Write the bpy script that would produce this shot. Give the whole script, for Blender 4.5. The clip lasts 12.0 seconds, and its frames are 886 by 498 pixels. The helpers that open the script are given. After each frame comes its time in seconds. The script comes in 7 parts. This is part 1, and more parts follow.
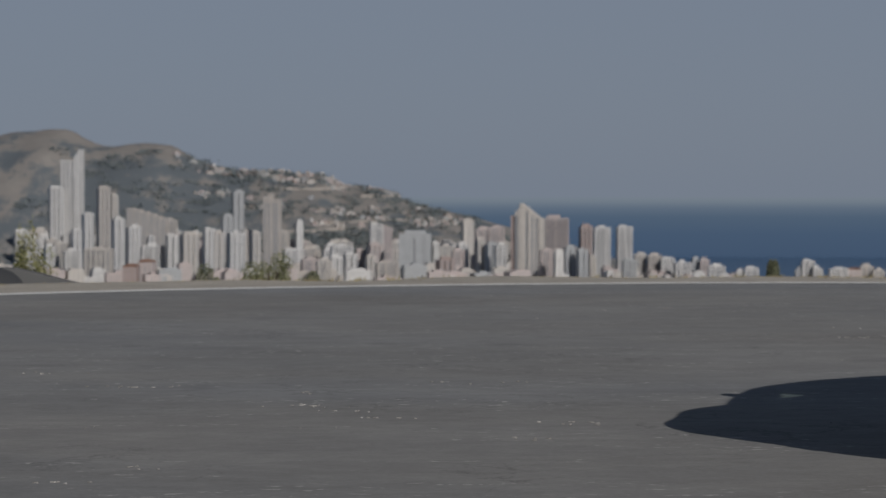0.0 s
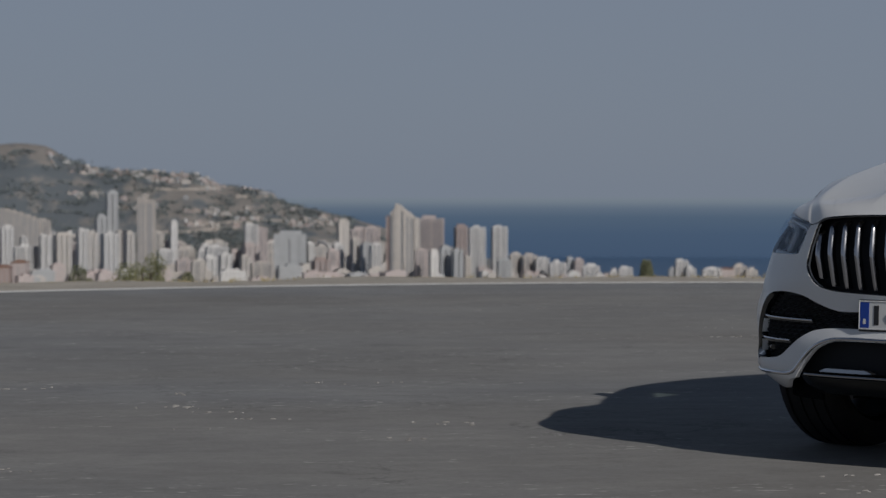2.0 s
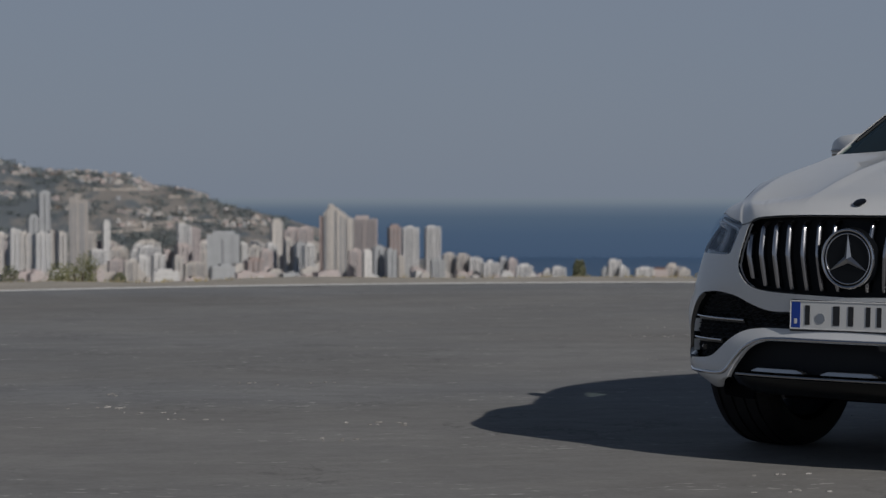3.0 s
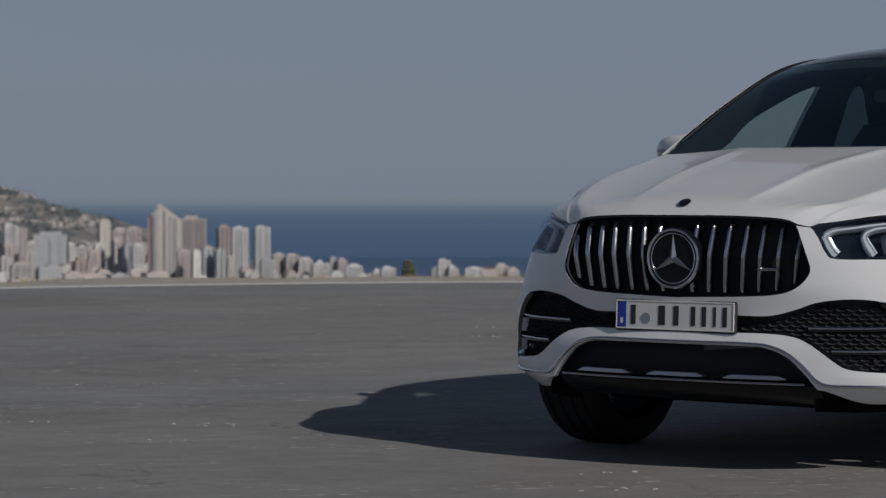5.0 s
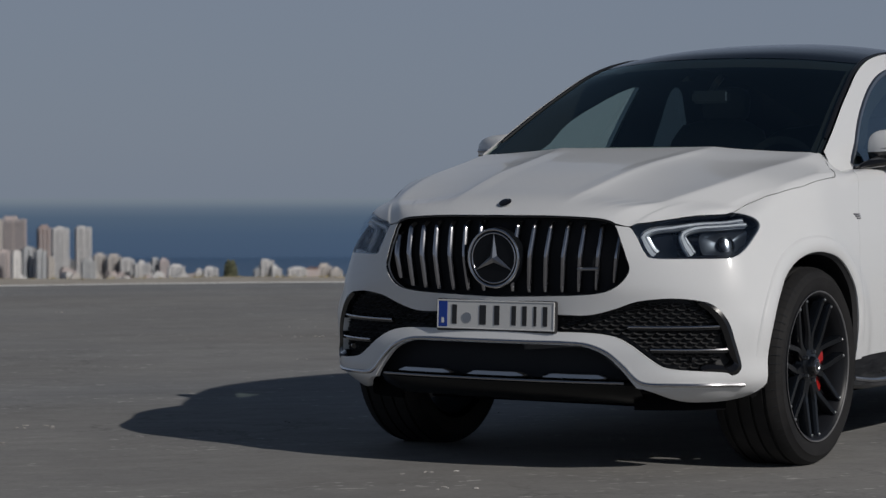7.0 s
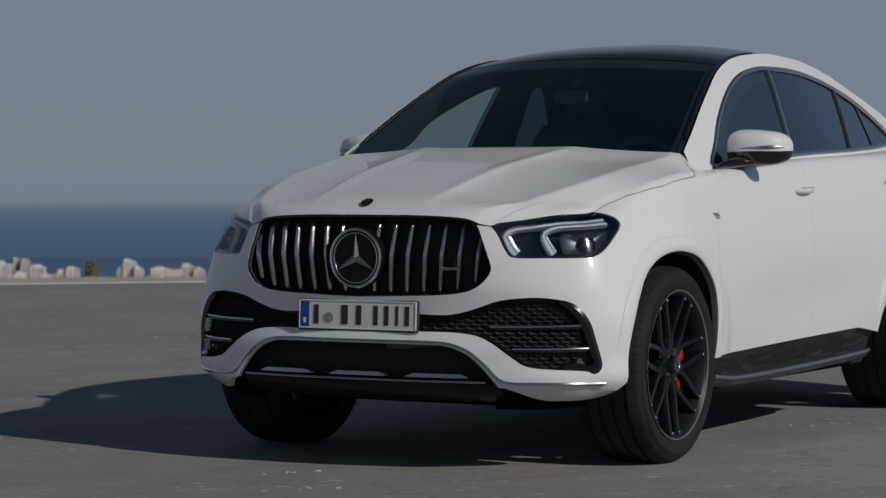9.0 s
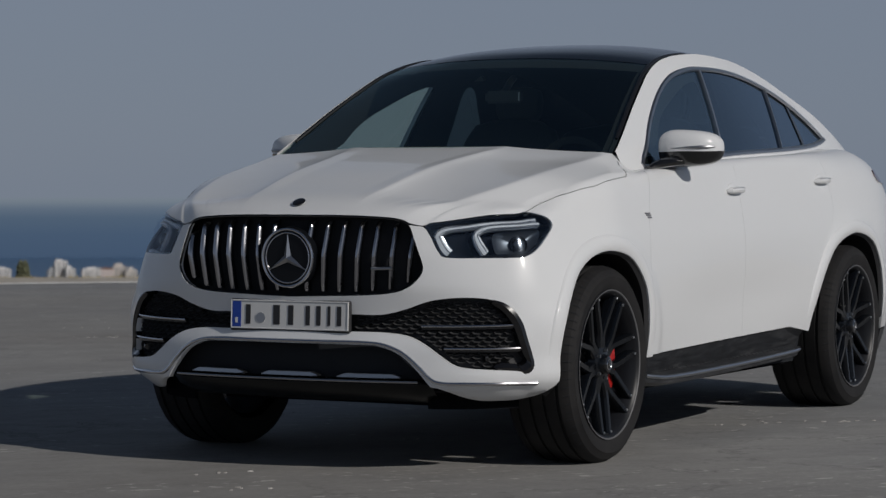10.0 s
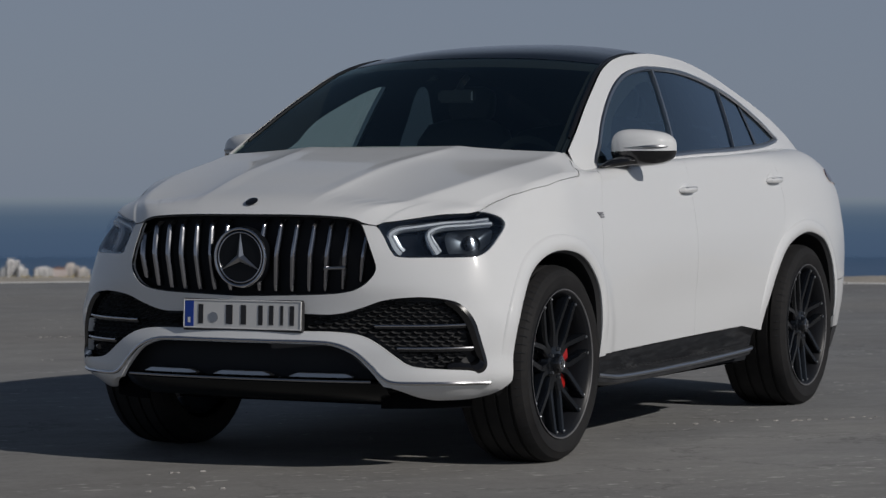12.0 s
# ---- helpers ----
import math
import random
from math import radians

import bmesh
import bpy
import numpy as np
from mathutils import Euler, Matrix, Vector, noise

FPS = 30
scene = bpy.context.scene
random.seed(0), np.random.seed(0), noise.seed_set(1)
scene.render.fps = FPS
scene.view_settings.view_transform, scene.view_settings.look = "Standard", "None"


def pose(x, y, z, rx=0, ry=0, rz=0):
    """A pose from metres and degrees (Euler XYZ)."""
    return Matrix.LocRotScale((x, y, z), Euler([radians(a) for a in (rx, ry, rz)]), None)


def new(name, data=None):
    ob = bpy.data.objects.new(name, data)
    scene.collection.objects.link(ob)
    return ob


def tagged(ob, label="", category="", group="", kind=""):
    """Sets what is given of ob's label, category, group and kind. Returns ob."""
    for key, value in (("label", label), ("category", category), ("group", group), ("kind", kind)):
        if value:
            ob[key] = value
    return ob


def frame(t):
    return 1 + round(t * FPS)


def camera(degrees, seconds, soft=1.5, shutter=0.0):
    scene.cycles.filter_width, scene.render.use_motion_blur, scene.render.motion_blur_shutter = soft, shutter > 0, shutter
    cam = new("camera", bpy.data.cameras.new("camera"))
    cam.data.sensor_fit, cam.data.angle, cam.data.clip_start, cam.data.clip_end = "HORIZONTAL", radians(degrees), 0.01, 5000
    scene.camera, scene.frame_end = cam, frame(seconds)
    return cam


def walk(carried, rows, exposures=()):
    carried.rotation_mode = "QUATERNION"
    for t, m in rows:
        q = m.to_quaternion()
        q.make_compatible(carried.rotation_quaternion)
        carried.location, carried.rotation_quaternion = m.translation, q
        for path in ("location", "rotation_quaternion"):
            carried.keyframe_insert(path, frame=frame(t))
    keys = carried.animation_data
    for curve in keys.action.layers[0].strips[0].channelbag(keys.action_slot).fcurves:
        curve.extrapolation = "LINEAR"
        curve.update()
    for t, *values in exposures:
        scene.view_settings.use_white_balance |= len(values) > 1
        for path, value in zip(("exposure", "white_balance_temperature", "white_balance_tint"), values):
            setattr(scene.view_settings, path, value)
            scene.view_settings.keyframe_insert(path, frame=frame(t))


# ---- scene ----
# ---------------------------------------------------------------- camera
cam = camera(19.76, 12.0, soft=1.4)
cam.data.dof.use_dof = True                # focused on the car's nose, the town softly blurred
cam.data.dof.focus_distance, cam.data.dof.aperture_fstop = 10.4, 6.6
EYE, TILT, ARM = 1.085, -1.42, 0.102     # eye height, tilt, lens ahead of the tripod's axis
ROWS = [
    (0.0, 0.0, -0.009), (0.5, -0.638, -0.006), (1.0, -1.301, -0.006), (1.5, -2.119, -0.003),
    (2.0, -2.809, 0.0), (2.5, -3.542, 0.001), (3.0, -4.310, 0.003), (3.2, -4.70, 0.003),
    (4.8, -7.755, 0.005), (5.0, -8.148, 0.006), (5.5, -9.134, 0.007), (6.0, -10.169, 0.007),
    (6.5, -11.222, 0.008), (7.0, -12.132, 0.007), (7.2, -12.487, 0.007), (8.8, -14.888, 0.001),
    (9.0, -15.212, 0.0), (9.5, -16.040, -0.001), (10.0, -16.725, -0.002), (10.5, -17.249, -0.004),
    (11.0, -17.521, -0.007), (11.5, -17.673, -0.009), (12.0, -17.775, -0.014),
]
walk(cam, [(t, pose(-ARM * math.sin(radians(yaw)), ARM * (math.cos(radians(yaw)) - 1), EYE, 90 + TILT + dip, 0, yaw))
           for t, yaw, dip in ROWS])

# ---------------------------------------------------------------- light
SUN = Vector((0.912, -1.42, 0.985)).normalized()
world = bpy.data.worlds.new("world")
scene.world = world
world.use_nodes = True
wn, wl = world.node_tree.nodes, world.node_tree.links
sky = wn.new("ShaderNodeTexSky")
sky.sky_type = 'NISHITA'
sky.sun_disc = False
sky.sun_elevation = math.asin(SUN.z)
sky.sun_rotation = math.atan2(SUN.x, SUN.y)
sky.air_density, sky.dust_density, sky.ozone_density = 1.0, 0.6, 2.0
sky.altitude = 100
# sea haze: the sky's light is drawn towards an even grey-blue, a little deeper low down
mixsky = wn.new("ShaderNodeMix")
mixsky.data_type = 'RGBA'
mixsky.inputs[0].default_value = 0.93
tc, sep, hz = wn.new("ShaderNodeTexCoord"), wn.new("ShaderNodeSeparateXYZ"), wn.new("ShaderNodeValToRGB")
for _ in range(3):
    hz.color_ramp.elements.new(0.5)
for el, (p, c) in zip(hz.color_ramp.elements, ((0.0, (2.90, 3.49, 4.55)), (0.15, (3.02, 3.57, 4.74)), (0.30, (2.55, 3.15, 4.20)), (0.48, (0.78, 1.08, 1.65)), (1.0, (0.26, 0.38, 0.70)))):
    el.position, el.color = p, (*c, 1)
wl.new(tc.outputs["Generated"], sep.inputs[0])
wl.new(sep.outputs[2], hz.inputs[0])
wl.new(sky.outputs[0], mixsky.inputs[6])
wl.new(hz.outputs[0], mixsky.inputs[7])
wl.new(mixsky.outputs[2], wn["Background"].inputs[0])
wn["Background"].inputs[1].default_value = 0.085
sun = new("sun", bpy.data.lights.new("sun", 'SUN'))
sun.data.energy, sun.data.angle, sun.data.color = 3.34, radians(0.55), (1.0, 0.955, 0.905)
sun.matrix_world = Matrix.Translation((20, -30, 40)) @ SUN.to_track_quat("Z", "Y").to_matrix().to_4x4()
scene.view_settings.exposure = -0.55

# ---------------------------------------------------------------- helpers for meshes
def part(name, bm, material, parent=None, label="", smooth=True, angle=35):
    me = bpy.data.meshes.new(name)
    bm.to_mesh(me)
    bm.free()
    if material:
        me.materials.append(material)
    if smooth:
        for p in me.polygons:
            p.use_smooth = True
        me.set_sharp_from_angle(angle=radians(angle))
    ob = new(name, me)
    ob.parent = parent
    if label:
        ob["label"] = label
    return ob


def empty(name, m=None):
    ob = new(name)
    ob.empty_display_size = 0.2
    if m is not None:
        ob.matrix_world = m
    return ob


def add_box(bm, x0, x1, y0, y1, z0, z1):
    v = [bm.verts.new(p) for p in ((x0, y0, z0), (x1, y0, z0), (x1, y1, z0), (x0, y1, z0),
                                   (x0, y0, z1), (x1, y0, z1), (x1, y1, z1), (x0, y1, z1))]
    for f in ((3, 2, 1, 0), (4, 5, 6, 7), (0, 1, 5, 4), (1, 2, 6, 5), (2, 3, 7, 6), (3, 0, 4, 7)):
        bm.faces.new([v[i] for i in f])
    return v


def add_grid(bm, rows, close_u=False):
    """Quads through rows of points, all rows of one length."""
    vs = [[bm.verts.new(p) for p in r] for r in rows]
    for a, b in zip(vs, vs[1:]):
        n = len(a)
        for i in range(n if close_u else n - 1):
            j = (i + 1) % n
            bm.faces.new((a[i], a[j], b[j], b[i]))
    return vs


def add_tube(bm, path, radius, n=8, cap=True, flat=1.0, up=(0, 0, 1)):
    """A tube along a path; flat squeezes it across up."""
    pts = [Vector(p) for p in path]
    rings = []
    for i, p in enumerate(pts):
        d = (pts[min(i + 1, len(pts) - 1)] - pts[max(i - 1, 0)]).normalized()
        s = d.cross(Vector(up))
        s = s.normalized() if s.length > 1e-5 else Vector((1, 0, 0))
        u = s.cross(d).normalized()
        r = radius[i] if isinstance(radius, (list, tuple)) else radius
        rings.append([bm.verts.new(p + r * (math.cos(a) * s + flat * math.sin(a) * u))
                      for a in (2 * math.pi * k / n for k in range(n))])
    for a, b in zip(rings, rings[1:]):
        for k in range(n):
            bm.faces.new((a[k], a[(k + 1) % n], b[(k + 1) % n], b[k]))
    if cap:
        bm.faces.new(rings[0][::-1])
        bm.faces.new(rings[-1])
    return rings


def smoothstep(a, b, x):
    t = min(1.0, max(0.0, (x - a) / (b - a)))
    return t * t * (3 - 2 * t)


def curve(points):
    """A smooth function through (x, y) points (monotone cubic)."""
    xs = [p[0] for p in points]
    ys = [p[1] for p in points]
    n = len(xs)
    d = [(ys[i + 1] - ys[i]) / (xs[i + 1] - xs[i]) for i in range(n - 1)]
    m = [d[0]] + [0 if d[i - 1] * d[i] <= 0 else 2 * d[i - 1] * d[i] / (d[i - 1] + d[i]) for i in range(1, n - 1)] + [d[-1]]

    def at(x):
        if x <= xs[0]:
            return ys[0]
        if x >= xs[-1]:
            return ys[-1]
        i = max(k for k in range(n - 1) if xs[k] <= x)
        h = xs[i + 1] - xs[i]
        t = (x - xs[i]) / h
        return (ys[i] * (1 + 2 * t) * (1 - t) ** 2 + h * m[i] * t * (1 - t) ** 2
                + ys[i + 1] * t * t * (3 - 2 * t) + h * m[i + 1] * t * t * (t - 1))
    return at


# ---------------------------------------------------------------- materials
def mat(name, colour, rough=0.6, metal=0.0, coat=0.0, spec=0.5):
    m = bpy.data.materials.new(name)
    m.use_nodes = True
    b = m.node_tree.nodes["Principled BSDF"]
    b.inputs["Base Color"].default_value = (*colour, 1)
    b.inputs["Roughness"].default_value = rough
    b.inputs["Metallic"].default_value = metal
    b.inputs["Coat Weight"].default_value = coat
    b.inputs["Specular IOR Level"].default_value = spec
    return m


class Nodes:
    """Short-hand for one material's nodes."""

    def __init__(self, m):
        self.t = m.node_tree
        self.bsdf = self.t.nodes["Principled BSDF"]

    def add(self, kind, **values):
        n = self.t.nodes.new(kind)
        for k, v in values.items():
            n.inputs[k.replace("_", " ")].default_value = v
        return n

    def link(self, a, b):
        self.t.links.new(a, b)

    def coord(self, scale=(1, 1, 1), which="Object"):
        c = self.t.nodes.new("ShaderNodeTexCoord")
        mp = self.t.nodes.new("ShaderNodeMapping")
        mp.inputs["Scale"].default_value = scale
        self.link(c.outputs[which], mp.inputs[0])
        return mp.outputs[0]

    def noise(self, co, scale, detail=4, rough=0.55):
        n = self.add("ShaderNodeTexNoise", Scale=scale, Detail=detail, Roughness=rough)
        self.link(co, n.inputs["Vector"])
        return n.outputs["Fac"]

    def ramp(self, fac, stops):
        r = self.t.nodes.new("ShaderNodeValToRGB")
        e = r.color_ramp.elements
        while len(e) < len(stops):
            e.new(0.5)
        for el, (p, c) in zip(e, stops):
            el.position = p
            el.color = (*c, 1) if len(c) == 3 else c
        self.link(fac, r.inputs[0])
        return r.outputs[0]

    def mix(self, fac, a, b, blend='MIX'):
        n = self.t.nodes.new("ShaderNodeMix")
        n.data_type = 'RGBA'
        n.blend_type = blend
        for s, v in ((n.inputs[0], fac), (n.inputs[6], a), (n.inputs[7], b)):
            if isinstance(v, (int, float)):
                s.default_value = v
            elif isinstance(v, tuple):
                s.default_value = (*v, 1)
            else:
                self.link(v, s)
        return n.outputs[2]

    def bump(self, height, strength=0.3, distance=0.01):
        b = self.add("ShaderNodeBump", Strength=strength, Distance=distance)
        self.link(height, b.inputs["Height"])
        self.link(b.outputs[0], self.bsdf.inputs["Normal"])


def asphalt():
    m = mat("asphalt", (0.15, 0.145, 0.14), 0.88, spec=0.25)
    n = Nodes(m)
    co = n.coord()
    # old patches, long traffic streaks and fine blotches
    col = n.ramp(n.noise(co, 0.35, 5, 0.6), [(0.3, (0.292, 0.287, 0.279)), (0.7, (0.378, 0.371, 0.361))])
    col = n.mix(1.0, col, n.ramp(n.noise(n.coord((0.5, 1, 1)), 0.16, 4, 0.55), [(0.36, (0.955, 0.99, 1.04)), (0.52, (1.0, 1.0, 0.995)), (0.66, (1.02, 1.0, 0.975))]), 'MULTIPLY')
    streak = n.noise(n.coord((0.65, 1.15, 1)), 1.6, 8, 0.72)
    col = n.mix(1.0, col, n.ramp(streak, [(0.28, (0.75, 0.75, 0.755)), (0.5, (0.89, 0.89, 0.89)), (0.72, (1.0, 0.995, 0.985))]), 'MULTIPLY')
    blotch = n.noise(n.coord((0.7, 1.2, 1)), 7.0, 5, 0.7)
    col = n.mix(1.0, col, n.ramp(blotch, [(0.3, (0.84, 0.84, 0.84)), (0.65, (1, 1, 1))]), 'MULTIPLY')
    grain = n.noise(co, 160, 3, 0.7)
    col = n.mix(1.0, col, n.ramp(grain, [(0.3, (0.84, 0.84, 0.84)), (0.5, (0.95, 0.95, 0.95)), (0.72, (1.03, 1.03, 1.02))]), 'MULTIPLY')
    speck = n.noise(n.coord((0.8, 1, 1)), 45, 4, 0.65)
    col = n.mix(1.0, col, n.ramp(speck, [(0.32, (0.88, 0.88, 0.88)), (0.6, (1.02, 1.02, 1.02))]), 'MULTIPLY')
    # oil marks
    col = n.mix(n.ramp(n.noise(co, 0.9, 4, 0.5), [(0.64, (0, 0, 0)), (0.74, (0.4, 0.4, 0.4))]), col, (0.11, 0.11, 0.115))
    # cracks: thin lines where a noise field crosses its middle, only in some places
    cr = n.noise(co, 0.9, 7, 0.62)
    crack = n.ramp(cr, [(0.492, (0, 0, 0)), (0.5, (1, 1, 1)), (0.508, (0, 0, 0))])
    col = n.mix(n.mix(1.0, crack, n.ramp(n.noise(co, 0.5, 2), [(0.46, (0, 0, 0)), (0.60, (0.5, 0.5, 0.5))]), 'MULTIPLY'), col, (0.07, 0.07, 0.072))
    # pale grit along worn seams
    seam = n.ramp(n.noise(n.coord((0.25, 1, 1)), 0.8, 4, 0.6), [(0.47, (0, 0, 0)), (0.5, (1, 1, 1)), (0.53, (0, 0, 0))])
    grit = n.ramp(n.noise(n.coord((0.55, 1, 1)), 22, 3, 0.6), [(0.60, (0, 0, 0)), (0.66, (0.8, 0.8, 0.8))])
    col = n.mix(n.mix(1.0, seam, grit, 'MULTIPLY'), col, (0.62, 0.60, 0.57))
    n.link(col, n.bsdf.inputs["Base Color"])
    n.bump(n.mix(0.5, grain, cr), 0.25, 0.004)
    return m


def gravel():
    m = mat("verge_gravel", (0.36, 0.32, 0.26), 0.95, spec=0.1)
    n = Nodes(m)
    co = n.coord()
    col = n.ramp(n.noise(co, 1.2, 6, 0.65), [(0.3, (0.46, 0.42, 0.36)), (0.7, (0.62, 0.57, 0.50))])
    col = n.mix(1.0, col, n.ramp(n.noise(co, 40, 3), [(0.3, (0.7, 0.7, 0.7)), (0.7, (1, 1, 1))]), 'MULTIPLY')
    n.link(col, n.bsdf.inputs["Base Color"])
    return m


def hillside():
    m = mat("hazed_hillside_scrub", (0.25, 0.2, 0.15), 0.95, spec=0.05)
    n = Nodes(m)
    co = n.coord()
    earth = n.ramp(n.noise(co, 0.012, 6, 0.6), [(0.3, (0.262, 0.245, 0.230)), (0.7, (0.345, 0.322, 0.300))])
    # pines grow thick on the lower middle slope, thin on the bare shoulder
    sep = n.t.nodes.new("ShaderNodeSeparateXYZ")
    n.link(co, sep.inputs[0])

    def span(out, a, b):
        r = n.t.nodes.new("ShaderNodeMapRange")
        r.interpolation_type = 'SMOOTHSTEP'
        r.inputs[1].default_value, r.inputs[2].default_value = a, b
        n.link(out, r.inputs[0])
        return r.outputs[0]

    def calc(kind, a, b):
        q = n.t.nodes.new("ShaderNodeMath")
        q.operation = kind
        for i, v in enumerate((a, b)):
            if isinstance(v, (int, float)):
                q.inputs[i].default_value = v
            else:
                n.link(v, q.inputs[i])
        return q.outputs[0]
    thick = calc('MULTIPLY', span(sep.outputs[0], -720, -600), span(sep.outputs[2], 62, 10))
    thick = calc('MULTIPLY', thick, calc('SUBTRACT', 1.0, calc('MULTIPLY', span(sep.outputs[0], -400, -200), 0.8)))
    cover = calc('ADD', n.noise(n.coord((1, 0.40, 1)), 0.019, 9, 0.70), calc('MULTIPLY', thick, 0.13))
    scrub = n.ramp(cover, [(0.50, (0, 0, 0)), (0.60, (0.95, 0.95, 0.95))])
    # scrub tinted blue-grey, distance haze painted into its colour
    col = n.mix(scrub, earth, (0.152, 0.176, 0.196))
    rock = n.ramp(n.noise(n.coord((1, 1, 2.5)), 0.03, 6, 0.7), [(0.62, (0, 0, 0)), (0.72, (0.7, 0.7, 0.7))])
    col = n.mix(rock, col, (0.34, 0.295, 0.26))
    n.link(col, n.bsdf.inputs["Base Color"])
    n.bump(n.noise(co, 0.06, 6, 0.7), 0.5, 4.0)
    return m


def plaster(name, colour, spread=0.1):
    m = mat(name, colour, 0.85, spec=0.2)
    n = Nodes(m)
    co = n.coord()
    a = tuple(c * (1 - spread) for c in colour)
    b = tuple(min(0.9, c * (1 + spread * 0.6)) for c in colour)
    col = n.ramp(n.noise(co, 0.08, 5, 0.6), [(0.3, a), (0.7, b)])
    col = n.mix(1.0, col, n.ramp(n.noise(n.coord((1, 1, 0.1)), 0.6, 3), [(0.3, (0.9, 0.9, 0.9)), (0.7, (1, 1, 1))]), 'MULTIPLY')
    n.link(col, n.bsdf.inputs["Base Color"])
    return m


def water():
    m = mat("sea_water", (0.012, 0.045, 0.10), 0.55, spec=0.25)
    n = Nodes(m)
    co = n.coord((0.3, 1, 1))
    col = n.ramp(n.noise(co, 0.01, 4), [(0.3, (0.076, 0.145, 0.255)), (0.7, (0.090, 0.160, 0.275))])
    n.link(col, n.bsdf.inputs["Base Color"])
    n.bump(n.noise(co, 0.2, 4), 0.5, 0.5)
    return m


ASPHALT, GRAVEL, HILL, WATER = asphalt(), gravel(), hillside(), water()
LINE = mat("worn_white_paint", (0.62, 0.61, 0.58), 0.8)
_n = Nodes(LINE)
_n.link(_n.ramp(_n.noise(_n.coord(), 3.0, 6, 0.7), [(0.30, (0.5, 0.49, 0.46)), (0.42, (0.84, 0.83, 0.80))]), _n.bsdf.inputs["Base Color"])
WALLS = {
    "white": plaster("white_render", (0.655, 0.645, 0.635)),
    "cream": plaster("cream_render", (0.58, 0.545, 0.51)),
    "sand": plaster("sand_render", (0.53, 0.49, 0.455)),
    "pink": plaster("pink_render", (0.55, 0.48, 0.465)),
    "grey": plaster("grey_concrete", (0.46, 0.475, 0.49)),
    "brown": plaster("brown_brick", (0.40, 0.32, 0.30)),
}
# glazing kept this light to stand in for distance haze
GLAZED = mat("hazed_facade_glazing", (0.32, 0.325, 0.34), 0.4, spec=0.5)
# dark colour standing in for the shade inside loggias, lightened for haze
RECESS_SHADE = mat("painted_loggia_shade", (0.25, 0.255, 0.27), 0.7, spec=0.3)
ROOFTILE = plaster("roof_tiles", (0.34, 0.19, 0.13))
# ---------------------------------------------------------------- the ground
PLAZA = Vector((4.3, 14.4))            # centre of the round end of the yard
RADIUS = 14.2


def rim(offset, n=72, back=-60.0):
    """The edge of the yard, widened by offset: straight sides and a round far end."""
    r = RADIUS + offset
    pts = [(PLAZA.x - r, back)]
    pts += [(PLAZA.x - r * math.cos(math.pi * k / n), PLAZA.y + r * math.sin(math.pi * k / n)) for k in range(n + 1)]
    return pts + [(PLAZA.x + r, back)]


def ground_sheet():
    """One sheet from the yard's foot down the slope to the coastal plain."""
    bm = bmesh.new()
    rows = []
    offs = [(-2, -0.3), (0.0, -0.02), (2.6, -0.03), (3.2, -0.35), (6, -3.5), (20, -14), (70, -36), (200, -62), (500, -92), (1200, -118), (2300, -130), (3300, -131)]
    for off, z in offs:
        rows.append([(x, y, z + (0.05 * noise.noise((x * 0.5, y * 0.5, 0)) if off > 0 else 0)) for x, y in rim(off)])
    add_grid(bm, [r[::-1] for r in rows])
    ob = part("ground", bm, GRAVEL, smooth=False)
    return tagged(ob, "dry sandy ground falling from the yard to the coast", "ground", kind="structure")


ground_sheet()
bm = bmesh.new()
top = rim(0)
bm.faces.new([bm.verts.new((x, y, 0.0)) for x, y in top[::-1]])
g = bmesh.ops.extrude_face_region(bm, geom=bm.faces[:])
bmesh.ops.translate(bm, verts=[v for v in g["geom"] if isinstance(v, bmesh.types.BMVert)], vec=(0, 0, -0.4))
bmesh.ops.recalc_face_normals(bm, faces=bm.faces)
tagged(part("pavement", bm, ASPHALT, smooth=False), "grey worn asphalt yard with cracks and pale chips", "pavement", kind="structure")

# the painted line along the edge
bm = bmesh.new()
add_grid(bm, [[(x, y, 0.004) for x, y in rim(-0.42)[1:-1]], [(x, y, 0.004) for x, y in rim(-0.06)[1:-1]]])
bmesh.ops.recalc_face_normals(bm, faces=bm.faces)
ob = part("edge_line", bm, LINE)
tagged(ob, "worn white painted line along the edge of the yard", "road marking", kind="structure")
if ob.data.polygons[0].normal.z < 0:
    ob.data.flip_normals()

# ---------------------------------------------------------------- the sea and the distance
SEA = -135.0
bm = bmesh.new()
add_grid(bm, [[(x, y, SEA) for x in range(-6000, 6001, 600)] for y in (1500, 2500, 3500, 4500, 6000)])
ob = part("water", bm, WATER)
tagged(ob, "deep blue calm sea under a hazy horizon", "sea", kind="structure")


